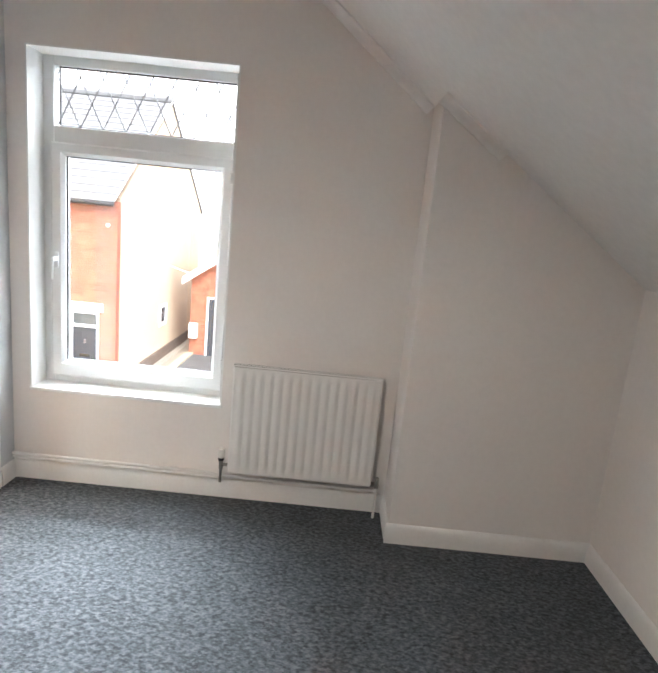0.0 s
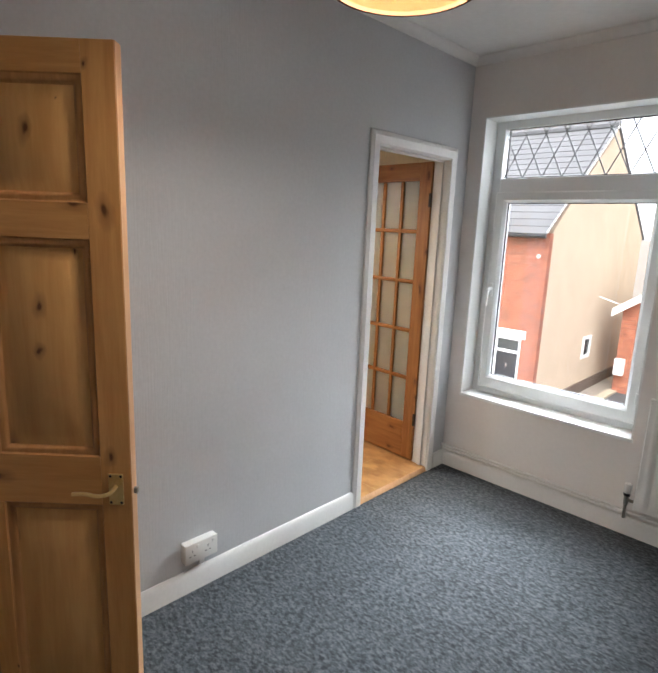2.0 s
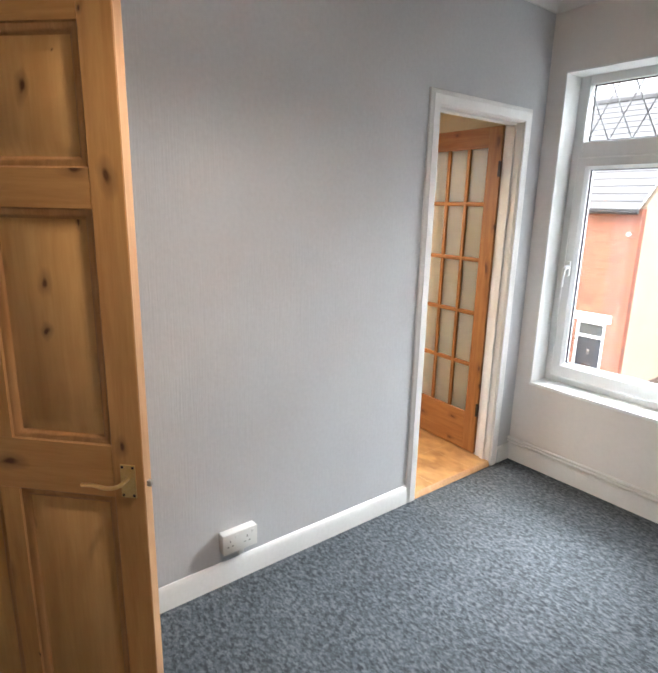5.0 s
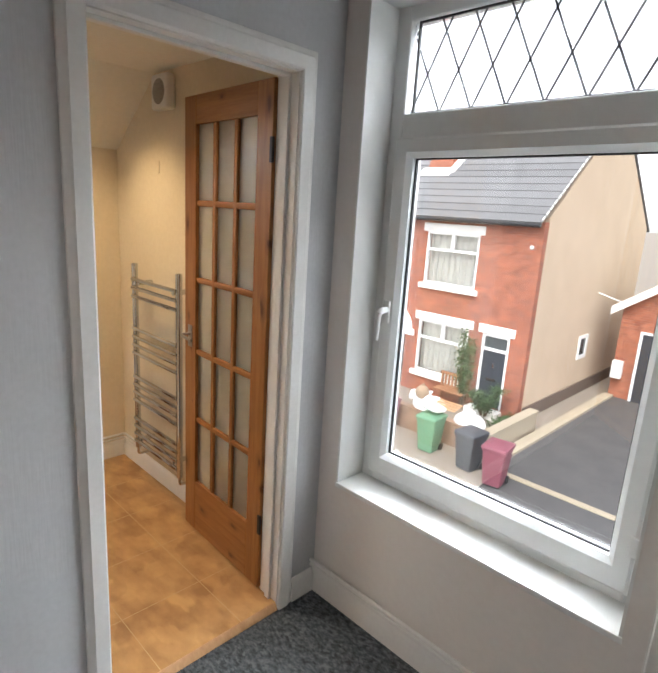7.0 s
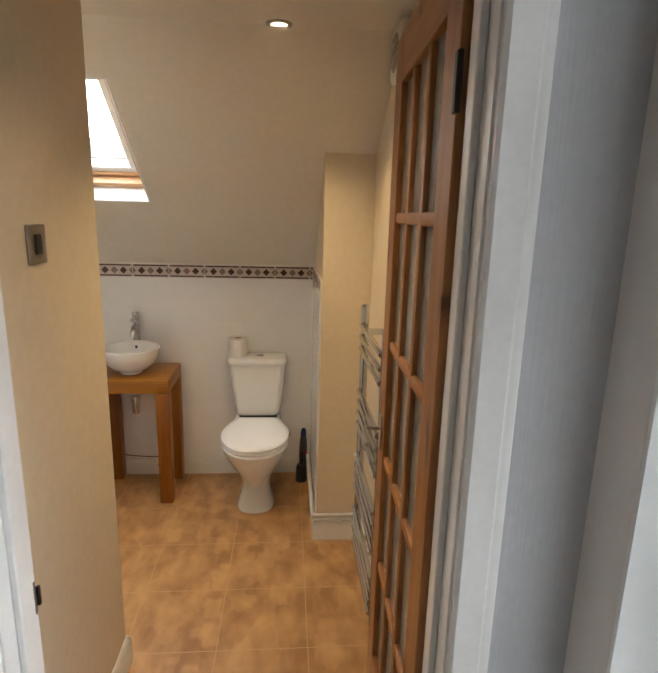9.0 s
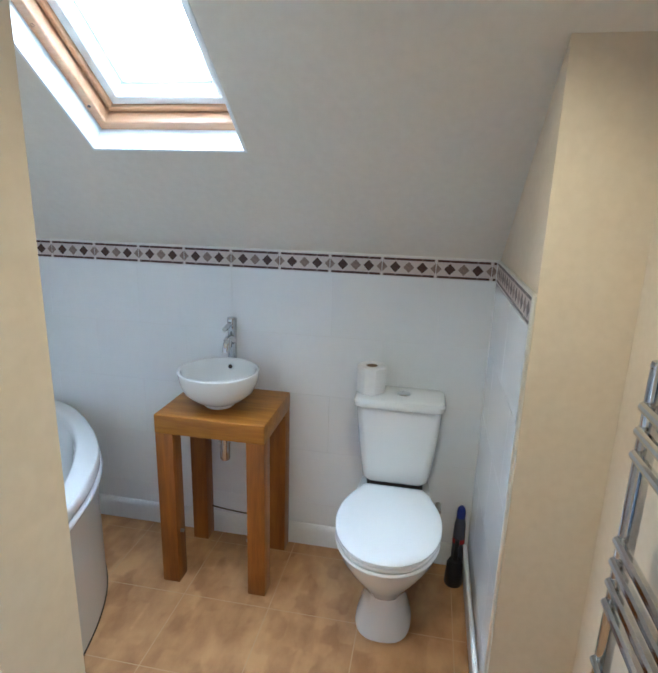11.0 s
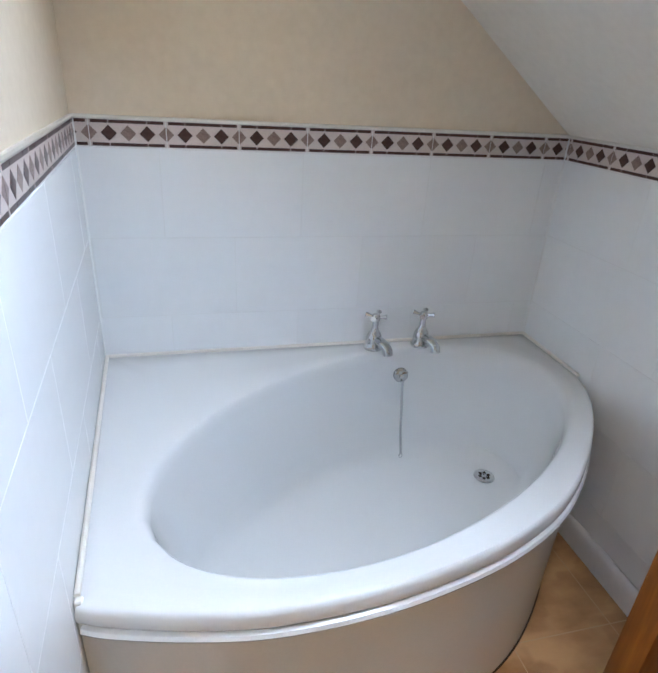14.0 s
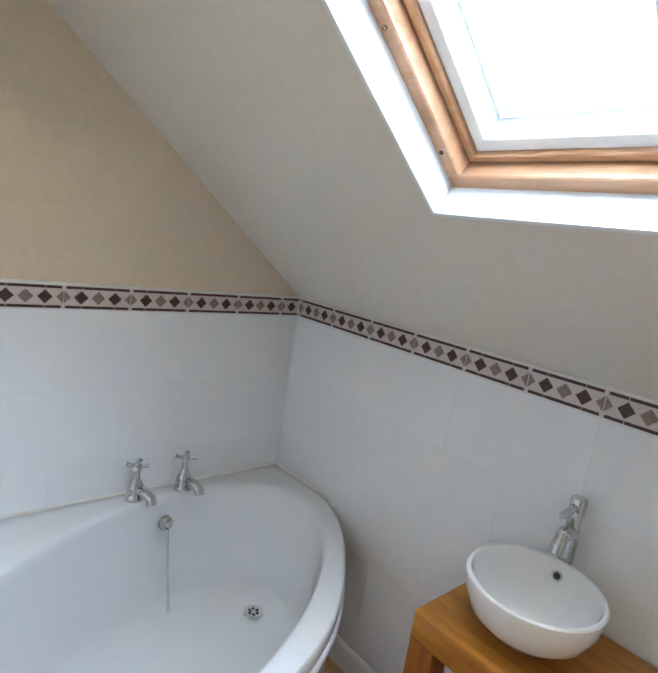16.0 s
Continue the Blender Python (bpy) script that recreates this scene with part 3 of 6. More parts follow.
def cove(path, inward, name, label):
    """A small concave plaster cove swept along straight pieces."""
    bm = bmesh.new()
    for (a, b), (side, down) in zip(path, inward):
        a, b, side, down = Vector(a), Vector(b), Vector(side), Vector(down)
        prof = [(0, 0), (0.044, 0), (0.041, 0.008), (0.027, 0.016), (0.016, 0.027), (0.009, 0.042), (0, 0.045)]
        r0 = [bm.verts.new(a + side * u + down * w) for u, w in prof]
        r1 = [bm.verts.new(b + side * u + down * w) for u, w in prof]
        n = len(prof)
        for i in range(n):
            bm.faces.new((r0[i], r0[(i + 1) % n], r1[(i + 1) % n], r1[i]))
        bm.faces.new(r0[::-1])
        bm.faces.new(r1)
    return structure(name, bm, M_CEIL, label, "coving")


sl = Vector((0.565, 0, -0.458)).normalized()
sd = Vector((sl.z, 0, -sl.x))
cove([((0.0, -4.3, CEIL), (0.0, 0.0, CEIL))], [((1, 0, 0), (0, 0, -1))], "coving_west", "white plaster coving along the grey wall")
cove([((0.0, 0.0, CEIL), (1.52, 0.0, CEIL)), (Vector((1.535, 0, CEIL)), Vector((2.095, 0, 2.166)))], [((0, -1, 0), (0, 0, -1)), ((0, -1, 0), sd)],
     "coving_north", "white plaster coving that turns down the slope")
cove([(Vector((2.10, -0.293, 2.162)), Vector((2.40, -0.293, 1.943)))], [((0, -1, 0), Vector((-0.59, 0, -0.81)))], "coving_nib", "short end of plaster coving on the slope")


def skirting(name, a, b, normal, z0=0.0, h=0.104, d=0.016, label="white gloss skirting board", inset=0.0):
    """A moulded skirting board along the floor from a to b, standing off by the normal."""
    a, b, n = Vector((*a, z0)), Vector((*b, z0)), Vector((*normal, 0))
    prof = [(0, 0), (d, 0), (d, h - 0.035), (d - 0.003, h - 0.022), (d - 0.004, h - 0.016), (d - 0.009, h - 0.004), (d - 0.013, h), (0, h)]
    bm = bmesh.new()
    r0 = [bm.verts.new(a + n * u + Vector((0, 0, w))) for u, w in prof]
    r1 = [bm.verts.new(b + n * u + Vector((0, 0, w))) for u, w in prof]
    k = len(prof)
    for i in range(k):
        bm.faces.new((r0[i], r0[(i + 1) % k], r1[(i + 1) % k], r1[i]))
    bm.faces.new(r0[::-1])
    bm.faces.new(r1)
    return structure(name, bm, M_GLOSS, label, "baseboard")


skirting("baseboard_west", (0.0, -2.945), (0.0, -0.945), (1, 0))
skirting("baseboard_west_corner", (0.0, -0.132), (0.0, -0.016), (1, 0))
skirting("baseboard_west_south", (0.0, -4.3), (0.0, -3.83), (1, 0))
skirting("baseboard_north", (0.0, 0.0), (2.10, 0.0), (0, -1))
skirting("baseboard_nib_side", (2.10, -0.277), (2.10, -0.016), (-1, 0))
skirting("baseboard_nib", (2.084, -0.293), (3.133, -0.293), (0, -1))
skirting("baseboard_east", (3.133, -4.3), (3.133, -0.309), (-1, 0))
skirting("baseboard_south", (0.016, -4.3), (3.117, -4.3), (0, 1))


# ---- bedroom window ----
def window_bedroom():
    w = thing("window_1", (0, 0, 0), "white uPVC casement window with a leaded top light", "window", kind="structure")
    y0, y1, back = 0.125, 0.195, 0.022
    # outer frame
    gx0, gx1, gz0, gz1 = 0.160, 1.105, 0.588, 2.222
    part("window_frame", boxes(((WX0, y0, WZ0), (gx0, y1, WZ1)), ((gx1, y0, WZ0), (WX1, y1, WZ1)),
                               ((gx0, y0, WZ0), (gx1, y1, gz0)), ((gx0, y0, gz1), (gx1, y1, WZ1)), ((gx0, y0, 1.835), (gx1, y1, 1.930)), bevel=0.004), M_UPVC, w)
    # opening sash, standing a little proud
    sx0, sx1, sz0, sz1 = 0.148, 1.117, 0.574, 1.848
    ix0, ix1, iz0, iz1 = 0.219, 1.050, 0.664, 1.782
    bm = bmesh.new()

    def frame_ring(o, i, ya, yb):
        ra = [bm.verts.new((x, ya, z)) for x, z in o]
        rb = [bm.verts.new((x, yb, z)) for x, z in i]
        for k in range(4):
            bm.faces.new((ra[k], ra[(k + 1) % 4], rb[(k + 1) % 4], rb[k]))
        return ra, rb

    def rect(a, b, c, d):
        return [(a, c), (b, c), (b, d), (a, d)]
    frame_ring(rect(sx0, sx1, sz0, sz1), rect(sx0, sx1, sz0, sz1), y0 + 0.03, 0.112)
    frame_ring(rect(sx0, sx1, sz0, sz1), rect(sx0 + 0.008, sx1 - 0.008, sz0 + 0.008, sz1 - 0.008), 0.112, 0.106)
    frame_ring(rect(sx0 + 0.008, sx1 - 0.008, sz0 + 0.008, sz1 - 0.008), rect(ix0 - 0.018, ix1 + 0.018, iz0 - 0.018, iz1 + 0.018), 0.106, 0.106)
    frame_ring(rect(ix0 - 0.018, ix1 + 0.018, iz0 - 0.018, iz1 + 0.018), rect(ix0, ix1, iz0, iz1), 0.106, 0.124)
    frame_ring(rect(ix0, ix1, iz0, iz1), rect(ix0, ix1, iz0, iz1), 0.124, 0.175)
    bmesh.ops.remove_doubles(bm, verts=bm.verts, dist=0.0002)
    sash = part("casement_sash", bm, M_UPVC, w)
    # glazing gaskets
    for nm, (a, b, c, d) in (("gasket", (ix0, ix1, iz0, iz1)), ("gasket", (0.183, 1.115, 1.930, 2.222))):
        t = 0.005
        part(nm, boxes(((a, 0.140, c), (a + t, 0.150, d)), ((b - t, 0.140, c), (b, 0.150, d)), ((a + t, 0.140, c), (b - t, 0.150, c + t)), ((a + t, 0.140, d - t), (b - t, 0.150, d))), M_GASKET, w)
    for nm, (a, b, c, d) in (("pane", (ix0, ix1, iz0, iz1)), ("pane", (0.160, 1.105, 1.930, 2.222))):
        p = part(nm, box((a, 0.151, c), (b, 0.157, d)), M_GLASS, w)
        p.visible_shadow = False
        p = part(nm, box((a, 0.172, c), (b, 0.177, d)), M_GLASS, w)
        p.visible_shadow = False
    # lead diamonds, clipped to the top light
    a, b, c, d = 0.165, 1.105, 1.931, 2.221
    dw, dh = 0.121, 0.250
    x0 = 0.284
    bm = bmesh.new()
    for sgn in (1, -1):
        for k in range(-6, 18):
            # line through (x0 + k*dw, c) with slope sgn*dh/dw
            pts = []
            for z in (c, d):
                pts.append((x0 + k * dw + sgn * (z - c) * dw / dh, z))
            (xa, za), (xb, zb) = pts
            if max(xa, xb) < a or min(xa, xb) > b:
                continue

            def clip(xc, zc, xo, zo):
                if xc < a:
                    s = (a - xc) / (xo - xc)
                    return a, zc + s * (zo - zc)
                if xc > b:
                    s = (b - xc) / (xo - xc)
                    return b, zc + s * (zo - zc)
                return xc, zc
            pa, pb = clip(xa, za, xb, zb), clip(xb, zb, xa, za)
            u = Vector((pb[0] - pa[0], 0, pb[1] - pa[1]))
            if u.length < 0.01:
                continue
            sd2 = Vector((-u.z, 0, u.x)).normalized() * 0.0034
            A, B = Vector((pa[0], 0.1595, pa[1])), Vector((pb[0], 0.1595, pb[1]))
            vs = [bm.verts.new(p) for p in (A - sd2, B - sd2, B + sd2, A + sd2)]
            us = [bm.verts.new(p + Vector((0, -0.002, 0))) for p in (A - sd2, B - sd2, B + sd2, A + sd2)]
            bm.faces.new(us)
            for i in range(4):
                bm.faces.new((vs[i], vs[(i + 1) % 4], us[(i + 1) % 4], us[i]))
    part("leading", bm, M_LEAD, w, "grey lead strips in diamonds")
    # espagnolette handle on the left stile
    h = part("handle", box((0.172, 0.094, 1.190), (0.194, 0.106, 1.275), 0.004, 2), M_UPVC, w, "white cranked window handle")
    part("lever", tube(bend([(0.183, 0.094, 1.240), (0.183, 0.062, 1.240), (0.181, 0.055, 1.222), (0.178, 0.053, 1.130)], 0.015), [0.012] * 8 + [0.009] * 5 + [0.008], 10), M_UPVC, h)
    for z in (0.70, 1.72):
        part("hinge", box((1.100, 0.100, z), (1.125, 0.108, z + 0.06), 0.002), M_UPVC, w)
    # the frame stands back in the opening
    for ob in w.children:
        ob.location.y += back
    y0 += back
    # reveal lining and inner sill
    part("reveal", boxes(((WX0 - 0.001, 0.0, WZ0), (WX0 + 0.008, y0, WZ1)), ((WX1 - 0.008, 0.0, WZ0), (WX1 + 0.001, y0, WZ1)), ((WX0 + 0.008, 0.0, WZ1 - 0.008), (WX1 - 0.008, y0, WZ1 + 0.001))), M_SILL, w)
    part("window_sill", box((WX0 - 0.003, -0.004, WZ0 - 0.010), (WX1 + 0.003, y0, WZ0 + 0.010), 0.003, 2), M_SILL, w)
    part("outer_cill", box((WX0 - 0.03, 0.218, WZ0 - 0.03), (WX1 + 0.03, 0.36, WZ0 + 0.012), 0.006), M_UPVC, w)
    return w


window_bedroom()
bay = thing("bay_roof", (0, 0, 0), "grey felted bay roof below the window", "roof", kind="structure")
part("roof_felt", prism([(0.28, 0.16), (1.30, -0.32), (1.30, -0.42), (0.28, -0.42)], "x", -1.6, 1.9), M_LEADROOF, bay)
for x in (-0.62, 0.22, 1.05):
    part("roof_seam", prism([(0.29, 0.163), (1.30, -0.316), (1.30, -0.30), (0.29, 0.178)], "x", x, x + 0.02), M_STONE, bay, "white roll seam")


# ---- doors ----
def door_trim(name, y0, y1, top, x_face, sign, label, width=0.068, z0=0.0):
    """Architrave round an opening on one face of the wall; sign is the way that the face looks."""
    bm = bmesh.new()
    prof = [(0.0, 0.0), (0.0, 0.012), (0.006, 0.017), (width - 0.022, 0.017), (width - 0.014, 0.011), (width - 0.004, 0.010), (width, 0.007), (width, 0.0)]
    for side in (-1, 1):
        yy = y0 if side < 0 else y1
        ring = [[bm.verts.new((x_face + sign * d, yy + side * u, z)) for u, d in prof] for z in (z0,)]
        ring2 = [bm.verts.new((x_face + sign * d, yy + side * u, top + u)) for u, d in prof]
        r0 = ring[0]
        n = len(prof)
        for i in range(n):
            bm.faces.new((r0[i], r0[(i + 1) % n], ring2[(i + 1) % n], ring2[i]))
        bm.faces.new(r0)
    a = [bm.verts.new((x_face + sign * d, y0 - u, top + u)) for u, d in prof]
    b = [bm.verts.new((x_face + sign * d, y1 + u, top + u)) for u, d in prof]
    n = len(prof)
    for i in range(n):
        bm.faces.new((a[i], a[(i + 1) % n], b[(i + 1) % n], b[i]))
    bmesh.ops.remove_doubles(bm, verts=bm.verts, dist=0.0004)
    return structure(name, bm, M_GLOSS, label, "trim")


def lining(name, y0, y1, top, xa, xb, label, stop_x, z0=0.0):
    t = 0.032
    bm = boxes(((xa, y0 - t, z0), (xb, y0, top + t)), ((xa, y1, z0), (xb, y1 + t, top + t)), ((xa, y0, top), (xb, y1, top + t)))
    for lo, hi in (((stop_x, y0, z0), (stop_x + 0.028, y0 + 0.012, top)), ((stop_x, y1 - 0.012, z0), (stop_x + 0.028, y1, top)), ((stop_x, y0 + 0.012, top - 0.012), (stop_x + 0.028, y1 - 0.012, top))):
        add_box(bm, lo, hi, 0.002)
    return structure(name, bm, M_GLOSS, label, "door frame")


lining("door_frame_bathroom", -0.872, -0.205, 2.012, -0.103, 0.003, "white gloss door lining to the bathroom", -0.062)
door_trim("trim_bathroom_door", -0.876, -0.201, 2.016, 0.0005, 1, "white moulded architrave round the bathroom doorway")
door_trim("trim_bathroom_door_inside", -0.876, -0.201, 2.016, -0.1005, -1, "white moulded architrave inside the bathroom", z0=0.03)
lining("door_frame_landing", -3.732, -3.018, 1.992, -0.103, 0.003, "white gloss door lining to the landing", -0.068)
door_trim("trim_landing_door", -3.736, -3.014, 1.996, 0.0005, 1, "white moulded architrave round the landing doorway", width=0.060)
door_trim("trim_landing_door_inside", -3.736, -3.014, 1.996, -0.1005, -1, "white moulded architrave on the landing side")
plate = thing("keep_plate", (-0.02, -3.732, 0.86), "small steel latch keep in the door lining", "latch keep")
part("plate", box((-0.012, 0, -0.03), (0.012, 0.002, 0.03), 0.0008), M_SATIN, plate)
latch = thing("keep_plate", (-0.090, -0.872, 0.955), "dark steel latch keep in the bathroom door lining", "latch keep")
part("plate", box((-0.0125, 0, -0.030), (-0.007, 0.002, 0.030), 0.0006), M_SATIN, latch)
part("lip", prism([(-0.014, 0.0), (-0.014, 0.005), (-0.019, 0.006), (-0.019, 0.0035)], "z", -0.018, 0.018), M_DARK, latch)
for i, (z, h) in enumerate(((0.42, 0.14), (0.13, 0.05), (0.28, 0.06))):
    chip = thing("paint_chip", (0.002, -3.806, z), "dark chipped paint along the architrave edge", "paint chip", "paint chips")
    part("chip", prism([(0, 0), (0.006, h * 0.3), (0.004, h), (-0.004, h * 0.8), (-0.006, h * 0.2)], "x", -0.001, 0.0025), M_DARK, chip)


def panel_door(at, angle):
    """The waxed pine door with six raised panels; x along its width from the hinge, y through it."""
    d = thing("door_1", at, "waxed knotty pine six-panel door, standing open", "door")
    d.rotation_euler = (0, 0, radians(angle))
    W, H, T, z0 = 0.748, 1.978, 0.036, 0.010
    st, mu = 0.080, 0.055
    xs = [(st, (W - mu) / 2), ((W + mu) / 2, W - st)]
    zt = lambda v: z0 + H - v
    rows = [(0.074, 0.363), (0.450, 1.018), (1.158, 1.838)]
    for x in (0.0, W - st):
        part("stile", box((x, 0, z0), (x + st, T, z0 + H), 0.0015), M_PINE_V, d)
    part("stile_edge", box((W - 0.0005, 0.001, z0 + 0.001), (W + 0.0012, T - 0.001, z0 + H - 0.001)), M_EDGE, d, "pale pine door edge")
    edges = [0.0] + [v for r in rows for v in r] + [H]
    for a, b in ((edges[0], edges[1]), (edges[2], edges[3]), (edges[4], edges[5]), (edges[6], edges[7])):
        part("rail", box((st, 0.0004, zt(b)), (W - st, T - 0.0004, zt(a)), 0.001), M_PINE_H, d)
    for a, b in rows:
        part("muntin", box(((W - mu) / 2, 0.0002, zt(b)), ((W + mu) / 2, T - 0.0002, zt(a)), 0.001), M_PINE_V, d)
        for xa, xb in xs:
            za, zb = zt(b), zt(a)
            for face in (0, 1):
                bm = bmesh.new()
                yy = (lambda v: v) if face == 0 else (lambda v: T - v)

                def ring(i, y):
                    return [bm.verts.new(p) for p in ((xa + i, yy(y), za + i), (xb - i, yy(y), za + i), (xb - i, yy(y), zb - i), (xa + i, yy(y), zb - i))]
                rs = [ring(0.0, 0.001), ring(0.003, 0.004), ring(0.009, 0.004), ring(0.015, 0.006), ring(0.020, 0.011), ring(0.024, 0.013)]
                for p, q in zip(rs, rs[1:]):
                    for k in range(4):
                        bm.faces.new((p[k], p[(k + 1) % 4], q[(k + 1) % 4], q[k]))
                part("moulding", bm, M_PINE_D, d)
                bm = bmesh.new()
                rs = [ring(0.0235, 0.0128), ring(0.029, 0.0125), ring(0.052, 0.0085), ring(0.056, 0.0068)]
                for p, q in zip(rs, rs[1:]):
                    for k in range(4):
                        bm.faces.new((p[k], p[(k + 1) % 4], q[(k + 1) % 4], q[k]))
                bm.faces.new(rs[-1])
                part("panel", bm, M_PINE_P, d)
    for face in (0, 1):
        s = -1 if face == 0 else 1
        y = 0.0 if face == 0 else T
        X, Z = 0.708, 0.880
        lo, hi = sorted((y, y + s * 0.004))
        h = part("door_handle", box((X - 0.020, lo, Z - 0.045), (X + 0.020, hi, Z + 0.045), 0.0015), M_BRASS, d, "polished brass lever handle")
        part("lever", tube(bend([(X, y, Z + 0.008), (X, y + s * 0.045, Z + 0.008), (X - 0.030, y + s * 0.050, Z + 0.002), (X - 0.062, y + s * 0.050, Z + 0.010), (X - 0.096, y + s * 0.048, Z + 0.006)], 0.015), 0.0052, 8), M_BRASS, h)
        for dx, dz in ((-0.014, -0.038), (0.014, -0.038), (-0.014, 0.038), (0.014, 0.038)):
            b = lathe([(0.0, 0.001), (0.0035, 0.0008), (0.004, 0)], 8)
            bmesh.ops.transform(b, matrix=pose(X + dx, hi if s > 0 else lo, Z + dz, -90 * s, 0, 0), verts=b.verts)
            part("screw", b, M_DARK, h)
    part("latch", box((W, 0.011, 0.862), (W + 0.012, 0.025, 0.878), 0.002), M_SATIN, d)
    return d


panel_door((0.028, -3.018, 0), 44.3)


def glazed_door(at, angle):
    d = thing("door_2", at, "orange pine glazed door with fifteen obscured panes, standing open", "door")
    d.rotation_euler = (0, 0, radians(angle))
    W, H, T, z0 = 0.622, 1.968, 0.036, 0.040
    st, bar = 0.094, 0.026
    px = (W - 2 * st - 2 * bar) / 3
    top, bottom = 0.112, 0.255
    pz = (H - top - bottom - 4 * bar) / 5
    for x in (0.0, W - st):
        part("stile", box((x, 0, z0), (x + st, T, z0 + H), 0.002), M_GPINE, d)
    part("rail", box((st, 0.0004, z0), (W - st, T - 0.0004, z0 + bottom), 0.0015), M_GPINE_H, d)
    part("rail", box((st, 0.0004, z0 + H - top), (W - st, T - 0.0004, z0 + H), 0.0015), M_GPINE_H, d)
    for i in (1, 2):
        x = st + i * px + (i - 1) * bar
        part("glazing_bar", box((x, 0.003, z0 + bottom), (x + bar, T - 0.003, z0 + H - top), 0.006, 2), M_GPINE, d)
    for j in range(1, 5):
        z = z0 + bottom + j * pz + (j - 1) * bar
        part("glazing_bar", box((st, 0.0034, z), (W - st, T - 0.0034, z + bar), 0.006, 2), M_GPINE_H, d)
    pane_mesh = None
    for i in range(3):
        for j in range(5):
            x, z = st + i * (px + bar), z0 + bottom + j * (pz + bar)
            if pane_mesh is None:
                pane_mesh = finish(box((-0.003, T / 2 - 0.002, -0.003), (px + 0.003, T / 2 + 0.002, pz + 0.003)))
            p = part("pane", pane_mesh, M_FROST, d, at=(x, 0, z))
    for z in (0.29, 1.735):
        part("hinge", box((-0.006, T - 0.006, z), (0.012, T + 0.004, z + 0.085), 0.002), M_DARK, d, "dark steel butt hinge")
    for face in (0, 1):
        s = -1 if face == 0 else 1
        y = 0.0 if face == 0 else T
        X, Z = W - 0.05, 1.000
        lo, hi = sorted((y, y + s * 0.004))
        h = part("door_handle", box((X - 0.018, lo, Z - 0.05), (X + 0.018, hi, Z + 0.05), 0.0015), M_SATIN, d, "brushed chrome lever handle")
        part("lever", tube(bend([(X, y, Z + 0.01), (X, y + s * 0.05, Z + 0.01), (X - 0.10, y + s * 0.05, Z + 0.004)], 0.015), 0.007, 8), M_SATIN, h)
    return d


# hinge at the bathroom side of the lining; x runs from the hinge to the free edge
glazed_door((-0.106, -0.182, 0), 180 - 2.6)

# ---- landing ----
structure("floor_landing", box((-1.06, -3.841, -0.06), (0.0, -2.60, 0.004)), M_RED, "dark red carpet on the landing floor", "floor")
structure("wall_landing_west", boxes(((-1.06, -3.95, 0), (-0.96, -3.724, 2.12)), ((-1.06, -3.062, 0), (-0.96, -2.60, 2.12)), ((-1.06, -3.724, 1.178), (-0.96, -3.062, 2.12)), ((-1.12, -3.80, -0.06), (-1.0601, -3.0, 1.25))), M_LAND, "cream landing wall above a low cupboard door", "wall")
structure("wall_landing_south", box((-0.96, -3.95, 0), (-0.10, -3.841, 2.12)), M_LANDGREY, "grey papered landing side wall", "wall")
structure("wall_landing_north", box((-0.96, -2.72, 0), (-0.10, -2.60, 2.12)), M_LAND, "cream landing side wall", "wall")
structure("wall_landing_east", boxes(((-0.10, -3.95, 0), (-0.0502, -3.765, 2.12)), ((-0.10, -3.765, 2.012), (-0.0502, -2.985, 2.12)), ((-0.10, -2.985, 0), (-0.0502, -2.60, 2.12))), M_LAND, "cream wall round the landing doorway", "wall")
structure("ceiling_landing", box((-1.06, -3.95, 2.03), (-0.10, -2.60, 2.16)), M_CEIL, "low white landing ceiling", "ceiling")
skirting("baseboard_landing", (-0.96, -3.841), (-0.12, -3.841), (0, 1), label="cream-lit skirting board on the landing", h=0.11)
skirting("baseboard_landing_west", (-0.96, -3.02), (-0.96, -2.72), (1, 0), h=0.11)
strip = thing("threshold_strip", (0, 0, 0), "brass carpet threshold strip in the landing doorway", "threshold strip")
part("strip", prism([(-0.012, 0.0005), (0.026, 0.0005), (0.022, 0.006), (0.007, 0.009), (-0.008, 0.007)], "y", -3.732, -3.018), M_BRASS, strip)
strip2 = thing("threshold_strip", (0, 0, 0), "wood-coloured floor edge strip in the bathroom doorway", "threshold strip")
part("strip", prism([(-0.004, 0.0), (0.012, 0.0005), (0.004, 0.022), (-0.004, 0.031)], "y", -0.872, -0.205), M_EDGE, strip2)


